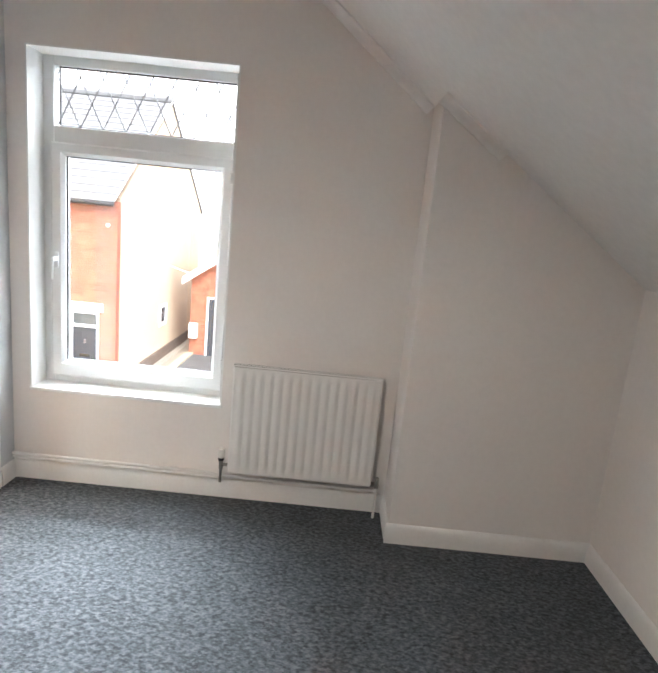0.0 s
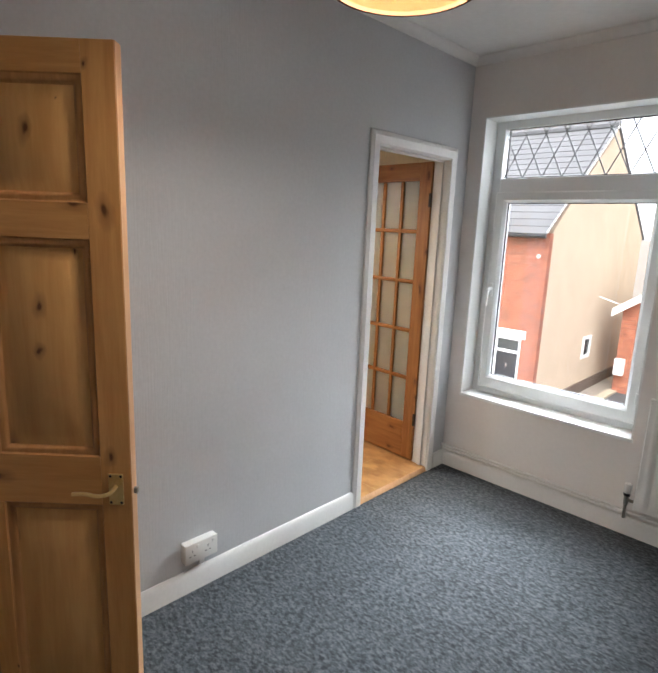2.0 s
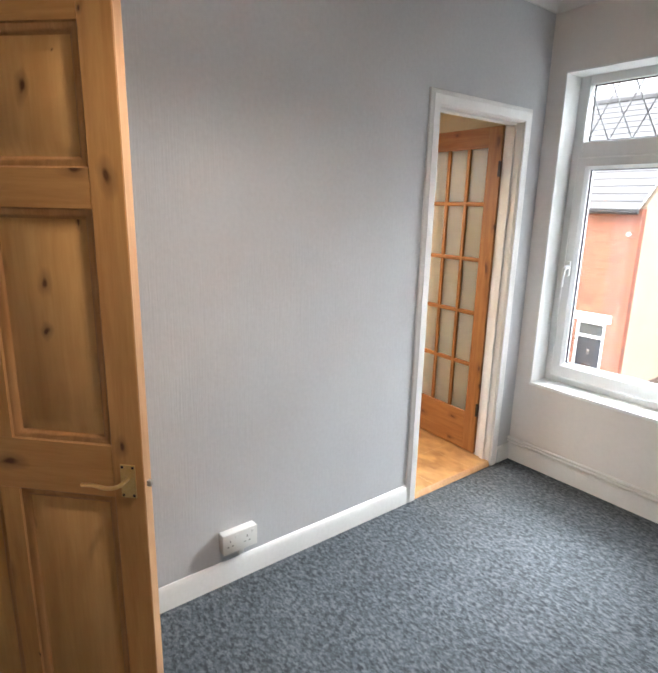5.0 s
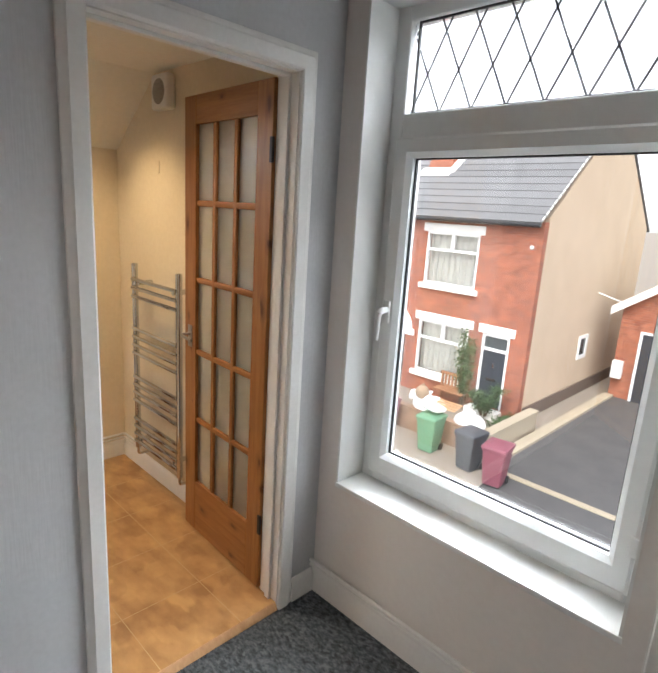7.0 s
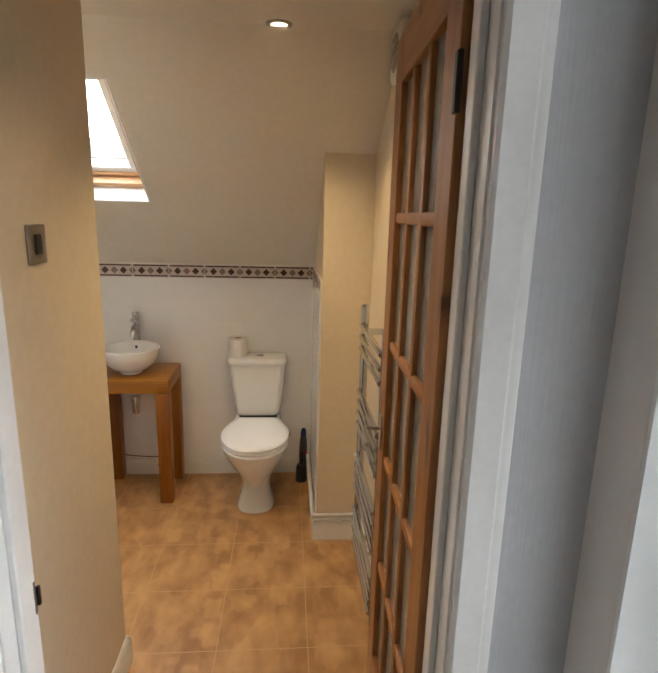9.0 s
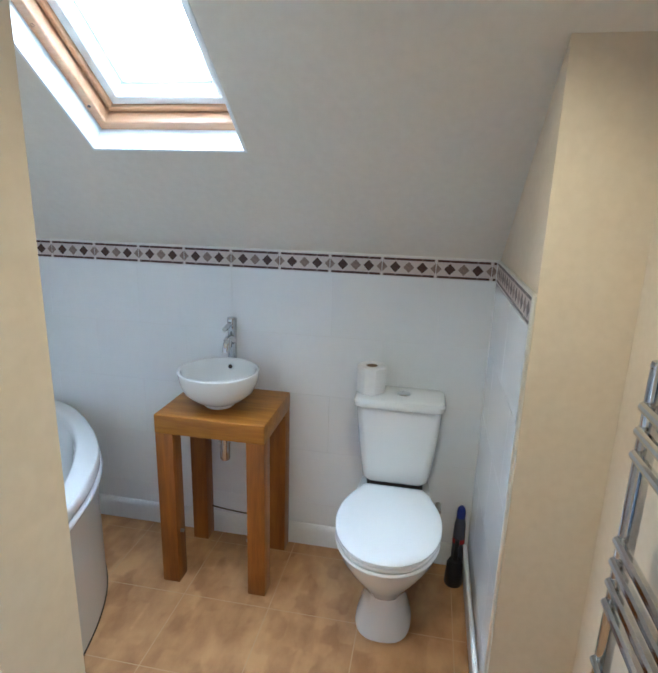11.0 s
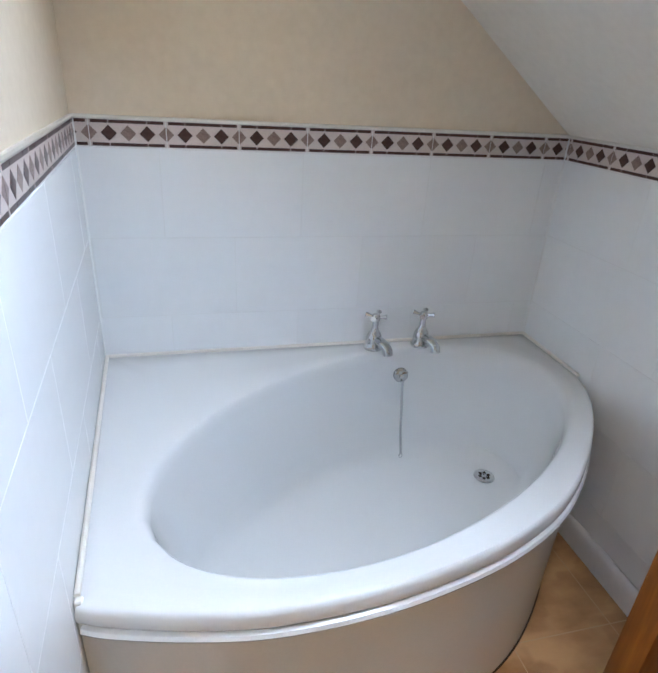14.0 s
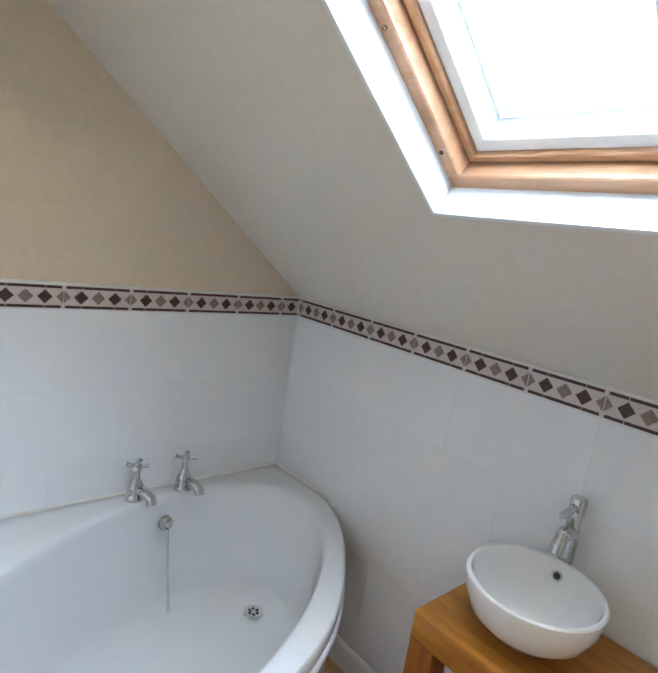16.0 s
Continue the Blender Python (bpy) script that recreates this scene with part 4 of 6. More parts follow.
def cupboard_door():
    d = thing("cupboard_door", (0, 0, 0), "low white flush cupboard door in a moulded frame", "door", kind="structure")
    x = -0.96
    y0, y1, zt = -3.724, -3.062, 1.178
    part("door_leaf", box((x - 0.060, y0 + 0.003, 0.006), (x - 0.030, y1 - 0.003, zt - 0.004), 0.002), M_GLOSS, d)
    for lo, hi in (((x, y0 - 0.062, 0.004), (x + 0.022, y0, zt + 0.038)), ((x, y1, 0.004), (x + 0.022, y1 + 0.05, zt + 0.038)), ((x, y0, zt), (x + 0.0218, y1, zt + 0.0378))):
        part("frame", box(lo, hi, 0.004, 2), M_GLOSS, d)
    h = part("door_handle", box((x - 0.030, -3.712, 0.575), (x - 0.026, -3.672, 0.645), 0.002), M_SATIN, d, "small brushed lever handle on a square plate")
    part("lever", tube(bend([(x - 0.026, -3.692, 0.612), (x + 0.010, -3.692, 0.612), (x + 0.012, -3.612, 0.610)], 0.012), 0.006, 8), M_SATIN, h)
    return d


cupboard_door()


def shade_lamp(name, at, drop, r0, r1, h, outer, inner, label, ceiling_z):
    """A pendant with a cone-shaped shade; at is the centre of the shade's open foot."""
    x, y, z = at
    l = thing(name, (x, y, ceiling_z), label, "ceiling light")
    zz = z - ceiling_z
    part("ceiling_rose", lathe([(0.0, 0.0), (0.048, -0.002), (0.046, -0.014), (0.02, -0.022), (0.012, -0.03), (0.0, -0.03)], 20), M_FLEX, l)
    if drop > 0.06:
        part("flex", tube([(0, 0, -0.02), (0, 0, zz + h - 0.02)], 0.003, 6), M_FLEX, l)
    part("lampholder", lathe([(0.0, zz + h + 0.015), (0.018, zz + h + 0.012), (0.02, zz + h - 0.03), (0.0, zz + h - 0.034)], 14), M_BRASS, l, "brass lampholder")
    t = 0.003
    part("shade", lathe([(r0, zz), (r1, zz + h), (r1 - t, zz + h), (r0 - t, zz), (r0, zz)], 40), outer, l)
    part("shade_lining", lathe([(r0 - t - 0.001, zz + 0.001), (r1 - t - 0.001, zz + h - 0.001)], 40), inner, l, "glowing shade lining")
    part("shade_rim", lathe([(r0 + 0.001, zz - 0.002), (r0 + 0.002, zz + 0.006), (r0 - 0.006, zz + 0.006), (r0 - 0.006, zz - 0.002), (r0 + 0.001, zz - 0.002)], 40), M_RIM, l, "dark brown rim")
    b = part("bulb", lathe([(0.0, zz + h * 0.30), (0.016, zz + h * 0.33), (0.028, zz + h * 0.5), (0.026, zz + h * 0.62), (0.014, zz + h * 0.78), (0.012, zz + h * 0.85), (0.0, zz + h * 0.86)], 16), M_BULB, l, "lit warm bulb")
    return l


shade_lamp("ceiling_light", (-0.42, -3.355, 1.831), 0.05, 0.1445, 0.046, 0.152, M_SHADE_RED, M_SHADE_IN, "red fabric cone lampshade with a lit bulb, on the landing ceiling", 2.03)
shade_lamp("ceiling_light", (1.13, -2.17, 2.056), 0.3, 0.152, 0.142, 0.16, M_SHADE_OR, M_SHADE_ORIN, "orange drum lampshade hanging from the bedroom ceiling", CEIL)
point_lamp("bedroom_bulb_light", (1.13, -2.17, 2.120), 5.0, (1.0, 0.92, 0.83), 0.06)
point_lamp("landing_bulb_light", (-0.42, -3.355, 1.884), 3.5, (1.0, 0.55, 0.15), 0.02)
sd1 = thing("smoke_detector", (-0.42, -3.145, 2.03), "round dark-rimmed smoke detector on the landing ceiling", "smoke detector")
part("base", lathe([(0.0, -0.014), (0.050, -0.014), (0.058, -0.010), (0.058, 0.0), (0.0, 0.0)], 28), M_DARK, sd1, "dark mounting base")
part("cover", lathe([(0.0, -0.027), (0.022, -0.026), (0.032, -0.020), (0.034, -0.0142), (0.0, -0.0142)], 24), M_WHITEP, sd1, "white plastic cover")


# ---- bedroom fittings ----
def radiator():
    r = thing("radiator", (0, 0, 0), "white pressed-steel panel radiator under the slope beside the window", "radiator")
    x0, x1, z0, z1, yf, yb = 1.222, 2.006, 0.190, 0.797, -0.100, -0.062
    n = 15
    m = 0.022
    step = (x1 - x0 - 2 * m) / n
    prof = [(x0, yf + 0.012), (x0 + 0.006, yf + 0.003), (x0 + m * 0.7, yf + 0.002)]
    for i in range(n):
        a = x0 + m + i * step
        prof += [(a + step * 0.10, yf + 0.004), (a + step * 0.24, yf - 0.003), (a + step * 0.70, yf - 0.003), (a + step * 0.86, yf + 0.004)]
    prof += [(x1 - m * 0.7, yf + 0.002), (x1 - 0.006, yf + 0.003), (x1, yf + 0.012)]
    rows = [(z0, 1, 0.008), (z0 + 0.006, 1, 0.0), (z0 + 0.028, 1, 0.0), (z0 + 0.060, 0, 0.0), (z1 - 0.060, 0, 0.0), (z1 - 0.030, 1, 0.0), (z1 - 0.006, 1, 0.0), (z1, 1, 0.008)]
    bm = bmesh.new()
    vs = []
    for z, flat, back in rows:
        vs.append([bm.verts.new((x, (yf + 0.002 if flat and x0 + m < x < x1 - m else y) + back, z)) for x, y in prof])
    for a, b in zip(vs, vs[1:]):
        for i in range(len(prof) - 1):
            bm.faces.new((a[i], a[i + 1], b[i + 1], b[i]))
    part("front_panel", bm, M_RAD, r)
    part("back_panel", box((x0, yb - 0.012, z0), (x1, yb, z1), 0.004, 2), M_RAD, r)
    part("side_cover", box((x0 - 0.002, yf + 0.010, z0 + 0.01), (x0 + 0.003, yb, z1 + 0.004), 0.001), M_RAD, r)
    part("side_cover", box((x1 - 0.003, yf + 0.010, z0 + 0.01), (x1 + 0.002, yb, z1 + 0.004), 0.001), M_RAD, r)
    bm = boxes(((x0, yf + 0.004, z1 - 0.002), (x1, yf + 0.010, z1 + 0.006)), ((x0, yb - 0.006, z1 - 0.002), (x1, yb, z1 + 0.006)))
    for i in range(40):
        x = x0 + 0.008 + i * (x1 - x0 - 0.02) / 39
        add_box(bm, (x, yf + 0.010, z1 + 0.001), (x + 0.004, yb - 0.006, z1 + 0.005))
    part("top_grille", bm, M_RAD, r)
    for x in (x0 + 0.12, x1 - 0.12):
        part("bracket", box((x, yb, z0 + 0.04), (x + 0.03, -0.001, z1 - 0.06)), M_RAD, r)
    # thermostatic valve and lockshield
    v = part("valve", lathe([(0.0, 0.0), (0.011, 0.0), (0.012, 0.012), (0.0125, 0.05), (0.0, 0.05)], 14), M_SATIN, r, "chrome radiator valve", at=(x0 - 0.040, -0.078, 0.205))
    part("valve_collar", lathe([(0.0, 0.05), (0.016, 0.05), (0.017, 0.066), (0.0, 0.066)], 16), M_BLACKP, v, "black valve collar")
    part("valve_head", lathe([(0.0, 0.066), (0.0165, 0.066), (0.0185, 0.075), (0.0185, 0.105), (0.015, 0.116), (0.0, 0.118)], 18), M_WHITEP, v, "white thermostatic valve head")
    part("tail", tube([(0.0, 0, 0.026), (0.045, 0, 0.026)], 0.009, 10), M_SATIN, v)
    v2 = part("valve", lathe([(0.0, 0.0), (0.011, 0.0), (0.012, 0.012), (0.0125, 0.05), (0.009, 0.062), (0.0, 0.064)], 14), M_SATIN, r, "chrome lockshield valve", at=(x1 + 0.034, -0.078, 0.180))
    part("tail", tube([(0.0, 0, 0.026), (-0.04, 0, 0.026)], 0.009, 10), M_SATIN, v2)
    part("pipe", tube([(x0 - 0.040, -0.078, 0.215), (x0 - 0.040, -0.078, 0.125)], 0.0075, 8), M_SATIN, r)
    part("pipe", tube([(x1 + 0.034, -0.078, 0.185), (x1 + 0.034, -0.078, 0.0)], 0.0075, 8), M_RAD, r)
    return r


radiator()
pipes = thing("heating_pipe", (0, 0, 0), "white painted heating pipe along the top of the skirting", "pipe", "skirting pipes")
part("pipe", tube(bend([(0.006, -0.024, 0.128), (1.182, -0.024, 0.128), (1.182, -0.078, 0.128)], 0.02), 0.0085, 8), M_GLOSS, pipes)
pipes2 = thing("heating_pipe", (0, 0, 0), "white painted heating pipe above the skirting to the radiator's far end", "pipe", "skirting pipes")
part("pipe", tube(bend([(0.006, -0.026, 0.150), (1.10, -0.026, 0.150), (1.16, -0.034, 0.140), (2.04, -0.034, 0.140), (2.04, -0.078, 0.140)], 0.03), 0.0085, 8), M_GLOSS, pipes2)


def socket():
    s = thing("socket_outlet", (0.0, -1.955, 0.205), "white double wall socket in a surface box above the skirting", "socket")
    part("back_box", box((0.0005, -0.082, -0.047), (0.034, 0.075, 0.042), 0.004, 2), M_WHITEP, s)
    p = part("face_plate", box((0.034, -0.083, -0.048), (0.042, 0.076, 0.043), 0.003, 2), M_WHITEP, s)
    for y in (-0.042, 0.035):
        part("switch", box((0.042, y + 0.012, 0.018), (0.046, y + 0.024, 0.032), 0.001), M_WHITEP, p)
        for dy, dz, w, h in ((0, 0.012, 0.004, 0.009), (-0.011, -0.010, 0.008, 0.004), (0.011, -0.010, 0.008, 0.004)):
            part("pin_slot", box((0.0419, y + dy - w / 2 - 0.008, dz - h / 2 - 0.004), (0.0424, y + dy + w / 2 - 0.008, dz + h / 2 - 0.004)), M_DARK, p)
    part("cable_tail", box((0.001, 0.0, -0.090), (0.016, 0.026, -0.047), 0.002), M_GLOSS, s)
    return s


socket()

# ---- the bathroom's shell ----
BF = 0.03  # bathroom floor
XW, YS, XE, YN = -2.340, -2.515, -0.835, -0.085
LY = -1.012  # face of the entrance's side wall


def east_x(y):
    """The head wall of the bath stands a little askew."""
    return XE - 0.066 * (y - YS)


S0, SK = 1.302, 0.76
TE = -1.06  # edge of the tiles on the head wall
FX = -1.19  # where the slope meets the level ceiling


def slope_z(x):
    return S0 + SK * (x - XW)


structure("floor_bathroom", box((-2.44, -2.62, -0.06), (-0.0045, -0.0855, BF)), M_VINYL, "sandstone-tile print vinyl across the bathroom floor", "floor")
wall_bw = structure("wall_bathroom_west", box((-2.44, -2.62, BF), (XW - 0.0013, YN, S0 + 0.02)), M_GROUT, "low white-tiled wall under the roof slope", "wall")
wall_bs = structure("wall_bathroom_south", prism([(XW - 0.1, BF), (XE + 0.1, BF), (XE + 0.1, 2.3), (FX, 2.3), (XW - 0.1, slope_z(XW - 0.1) + 0.02)], "y", YS - 0.105, YS - 0.008), M_CREAM, "cream wall behind the bath, half tiled", "wall")
wall_be = structure("wall_bathroom_east", prism([(east_x(YS) + 0.008, YS - 0.008), (east_x(LY) + 0.008, LY), (east_x(LY) + 0.10, LY - 0.08), (XE + 0.10, YS - 0.008)], "z", BF, 2.5), M_CREAM, "cream wall at the head of the bath, half tiled", "wall")
structure("wall_lobby_south", box((east_x(LY) + 0.0085, LY - 0.08, BF), (-0.1, LY, 2.5)), M_CREAM, "cream side wall of the bathroom entrance", "wall")
structure("wall_bathroom_north", box((-2.44, YN, BF), (-0.1, -0.0005, 2.5)), M_CREAM, "cream wall behind the towel rail", "wall")
structure("wall_bathroom_door", boxes(((-0.10, LY - 0.08, BF), (-0.0502, -0.905, 2.5)), ((-0.10, -0.905, 2.06), (-0.0502, -0.172, 2.5)), ((-0.10, -0.172, BF), (-0.0502, YN, 2.5))), M_CREAM, "cream wall over the bathroom doorway", "wall")
wall_bx = structure("wall_boxing", prism([(XW - 0.004, BF), (-1.630, BF), (-1.630, slope_z(-1.63) + 0.01), (XW - 0.004, S0 + 0.01)], "y", -0.302, YN - 0.0005), M_CREAM, "cream boxed-in corner, tiled on its side", "wall")

# slope with the roof window's hole, then level ceiling
HX0, HX1, HY0, HY1 = -1.917, -1.377, -1.590, -1.095
RT = 0.24


def slope_piece(bm, xa, xb, ya, yb):
    k = math.sqrt(1 + SK * SK)
    ox, oz = -RT * SK / k, RT / k
    add_prism(bm, [(xa, slope_z(xa)), (xb, slope_z(xb)), (xb + ox, slope_z(xb) + oz), (xa + ox, slope_z(xa) + oz)], "y", ya, yb)


bm = bmesh.new()
slope_piece(bm, -2.50, HX0, YS - 0.1, -0.0855)
slope_piece(bm, HX1, FX, YS - 0.1, -0.0855)
slope_piece(bm, HX0, HX1, YS - 0.1, HY0)
slope_piece(bm, HX0, HX1, HY1, -0.0855)
add_box(bm, (FX, YS - 0.1, slope_z(FX)), (-0.0502, -0.0855, slope_z(FX) + 0.25))
structure("ceiling_bathroom", bm, M_BCEIL, "warm white sloped bathroom ceiling with a roof window", "ceiling")
structure("roof_cap", prism([(-0.98, 2.66), (0.42, 3.70), (3.40, 1.52), (3.40, 1.62), (0.42, 3.82), (-0.98, 2.76)], "y", -4.5, 0.3), M_SLATE, "dark roof over the attic rooms", "roof")


def roof_window():
    a = math.atan(SK)
    w = thing("window_2", (HX0, (HY0 + HY1) / 2, slope_z(HX0)), "pine-framed roof window in the sloped ceiling", "window", kind="structure")
    w.rotation_euler = (0, -a, 0)
    L, B = (HX1 - HX0) / math.cos(a), (HY1 - HY0) / 2

    def ring_part(name, material, i0, i1, d0, d1, label="", bevel=0.003):
        """A square frame between two insets, from depth d0 to d1."""
        part(name, boxes(((i0, -B + i0, d0), (i1, B - i0, d1)), ((L - i1, -B + i0, d0), (L - i0, B - i0, d1)),
                         ((i1, -B + i0, d0), (L - i1, -B + i1, d1)), ((i1, B - i1, d0), (L - i1, B - i0, d1)), bevel=bevel), material, w, label)
    ring_part("lining", M_SILL, -0.001, 0.008, -0.002, 0.085, bevel=0.001)
    ring_part("outer_frame", M_ROOFPINE, 0.002, 0.038, 0.075, 0.17, "varnished pine outer frame")
    ring_part("sash", M_ROOFPINE, 0.041, 0.058, 0.112, 0.19, "varnished pine sash")
    ring_part("glazing_bead", M_SILL, 0.0582, 0.088, 0.124, 0.1755, "cream white inner sash frame")
    ring_part("spacer_bar", M_GREYP, 0.086, 0.094, 0.1815, 0.192, "grey double-glazing spacer", 0.001)
    p = part("pane", box((0.067, -B + 0.067, 0.176), (L - 0.067, B - 0.067, 0.181)), M_GLASS, w)
    p.visible_shadow = False
    ring_part("cover_flashing", M_LEADROOF, -0.02, 0.068, 0.20, 0.26, "grey aluminium flashing")
    part("screw_cap", lathe([(0.0, 0.0), (0.005, 0.0), (0.005, 0.003), (0.0, 0.003)], 10), M_DARK, w, at=(0.10, -B + 0.02, 0.073))
    part("cover_screw", lathe([(0.0, 0.003), (0.005, 0.003), (0.005, 0.0)], 10), M_DARK, w, at=(0.36, -B + 0.02, 0.073))
    return w


roof_window()
BWALL_SK = "white skirting board under the bathroom tiles"
skirting("baseboard_bath_west", (XW + 0.001, -2.19), (XW + 0.001, -0.31), (1, 0), z0=BF, h=0.095, label=BWALL_SK)
skirting("baseboard_boxing_side", (XW + 0.02, -0.311), (-1.63, -0.311), (0, -1), z0=BF, h=0.095, d=0.013, label=BWALL_SK)
skirting("baseboard_boxing", (-1.63, -0.324), (-1.63, YN), (1, 0), z0=BF, h=0.098)
skirting("baseboard_bath_north", (-1.614, YN), (-0.12, YN), (0, -1), z0=BF, h=0.098)
skirting("baseboard_lobby", (east_x(LY) - 0.002, LY), (-0.12, LY), (0, 1), z0=BF, h=0.10)
skirting("baseboard_bath_east", (east_x(TE) + 0.008, TE + 0.01), (east_x(LY) + 0.008, LY + 0.014), (-1, 0), z0=BF, h=0.10)
for i, z in enumerate((0.148, 0.172)):
    pp = thing("heating_pipe", (0, 0, 0), "cream-white heating pipe round the foot of the boxing", "pipe", "bathroom pipes")
    part("pipe", tube(bend([(-2.27, -0.325 - 0.003 * i, z), (-1.612 + 0.003 * i, -0.325 - 0.003 * i, z), (-1.612 + 0.003 * i, YN - 0.012, z), (-1.40 + 0.05 * i, YN - 0.012, z)], 0.018), 0.0075, 8), M_GLOSS, pp)


# ---- wall tiles ----
def tile_mesh(w, h, d=0.007):
    return finish(box((0, 0, 0), (w, d, h), 0.0004))


class Tiler:
    """Lays tiles on a wall face. to_world maps (along, up) to a place; u and n are the ways along and out."""
    def __init__(self, wall, origin, u, n):
        self.wall, self.o, self.u, self.n = wall, Vector(origin), Vector(u), Vector(n)
        self.rot = Matrix((self.u, -self.n, Vector((0, 0, 1)))).transposed().to_4x4()
        self.cache = {}

    def put(self, name, me, s, z, material):
        ob = part(name, me, material, self.wall)
        ob.matrix_world = Matrix.Translation(self.o + self.u * s + Vector((0, 0, z))) @ self.rot
        return ob

    def lay(self, s0, s1, z0, z1, first, pitch=0.408, row=0.250, gap=0.0014):
        """Rows from the top z1 down to z0, brick bond; first is a joint of the top row."""
        k, z = 0, z1
        while z > z0 + 0.01:
            lo = max(z - row, z0)
            j = first + (pitch / 2 if k % 2 else 0)
            while j > s0:
                j -= pitch
            while j < s1 - 0.004:
                a, b = max(j, s0), min(j + pitch, s1)
                if b - a > 0.008:
                    key = (round(b - a - gap, 4), round(z - lo - gap, 4))
                    if key not in self.cache:
                        self.cache[key] = tile_mesh(*key)
                    self.put("tile", self.cache[key], a + gap / 2, lo + gap / 2, M_TILE)
                j += pitch
            z, k = lo, k + 1

    def border(self, s0, s1, zb, first, pitch=0.1975, h=0.070):
        j = first
        while j > s0:
            j -= pitch
        while j < s1 - 0.006:
            a, b = max(j, s0), min(j + pitch, s1)
            if b - a > 0.012:
                key = ("b", round(a - j, 4), round(b - j, 4))
                if key not in self.cache:
                    self.cache[key] = border_mesh(a - j, b - j, pitch, h)
                self.put("border_tile", self.cache[key], j, zb, M_BORDER)
            j += pitch


def border_mesh(a, b, pitch, h):
    """One strip of border tile: pale stone with dark edge bars and alternating inlaid diamonds, cut to [a, b]."""
    bm = bmesh.new()
    add_box(bm, (a + 0.0009, 0, 0.001), (b - 0.0009, 0.007, h - 0.001), 0.0006)
    for f in bm.faces:
        f.material_index = 0
    base = len(bm.faces)

    def inlay(poly, idx):
        poly = clip_poly(poly, a + 0.0012, b - 0.0012)
        if len(poly) < 3:
            return
        f0 = [bm.verts.new((x, -0.0006, z)) for x, z in poly]
        f1 = [bm.verts.new((x, 0.001, z)) for x, z in poly]
        fs = [bm.faces.new(f0)]
        for i in range(len(poly)):
            j = (i + 1) % len(poly)
            fs.append(bm.faces.new((f0[i], f1[i], f1[j], f0[j])))
        for f in fs:
            f.material_index = idx
    for z0, z1 in ((0.002, 0.0100), (h - 0.0100, h - 0.002)):
        for x0, x1 in ((0.006, pitch * 0.25 - 0.0), (pitch * 0.25 + 0.002, pitch * 0.75 - 0.001), (pitch * 0.75 + 0.001, pitch - 0.006)):
            inlay([(x0, z0), (x1, z0), (x1, z1), (x0, z1)], 1)
    for i in range(5):
        c, m, rx, rz = i * pitch / 4, h / 2, 0.0205, 0.0205
        inlay([(c - rx, m), (c, m - rz), (c + rx, m), (c, m + rz)], 2 if i % 2 == 0 else 1)
    bmesh.ops.recalc_face_normals(bm, faces=bm.faces)
    me = bpy.data.meshes.new("border_tile")
    bm.to_mesh(me)
    bm.free()
    for m in (M_BORDER, M_BORDER_D, M_BORDER_L):
        me.materials.append(m)
    return me


def clip_poly(poly, a, b):
    for lim, keep in ((a, lambda x: x >= a), (b, lambda x: x <= b)):
        out = []
        for p, q in zip(poly, poly[1:] + poly[:1]):
            if keep(p[0]):
                out.append(p)
            if keep(p[0]) != keep(q[0]):
                s = (lim - p[0]) / (q[0] - p[0])
                out.append((lim, p[1] + s * (q[1] - p[1])))
        poly = out
        if not poly:
            return []
    return poly


ZB = 1.222
# west wall: along runs north (+y) from the south-west corner
tw = Tiler(wall_bw, (XW - 0.0005, YS, 0), (0, 1, 0), (1, 0, 0))
lw = -0.311 - YS
tw.lay(0.002, lw, BF + 0.095, ZB, -1.316 - YS)
tw.border(0.002, lw, ZB + 0.003, -1.316 - YS)
# south wall: along runs from the east corner to the west
ts = Tiler(wall_bs, (XE, YS - 0.0005, 0), (-1, 0, 0), (0, 1, 0))
ts.lay(0.002, XE - XW - 0.002, 0.45, ZB, XE + 1.862)
ts.border(0.002, XE - XW - 0.002, ZB + 0.003, XE + 1.662)
# east wall: along runs south (-y) from the tiles' edge
eu = Vector((0.066, -1, 0)).normalized()
te = Tiler(wall_be, (east_x(TE) + 0.0005, TE, 0), eu, (-eu.y * -1, eu.x * -1, 0))
le = (TE - YS) * math.sqrt(1 + 0.066 ** 2)
te.lay(0.0, le - 0.002, BF + 0.0, ZB, le - 0.12)
te.border(0.0, le - 0.002, ZB + 0.003, le - 0.02)
# side of the boxing: along runs east from the corner
tb = Tiler(wall_bx, (-1.630, -0.3095, 0), (-1, 0, 0), (0, -1, 0))
tb.lay(0.004, -1.63 - XW - 0.002, BF + 0.095, ZB, 0.33)
tb.border(0.004, -1.63 - XW - 0.002, ZB + 0.003, 0.10)


def trim_bar(name, a, b, r=0.006):
    return structure(name, tube([a, b], r, 8), M_TRIM, "silver quarter-round trim along the top of the tiles", "trim")


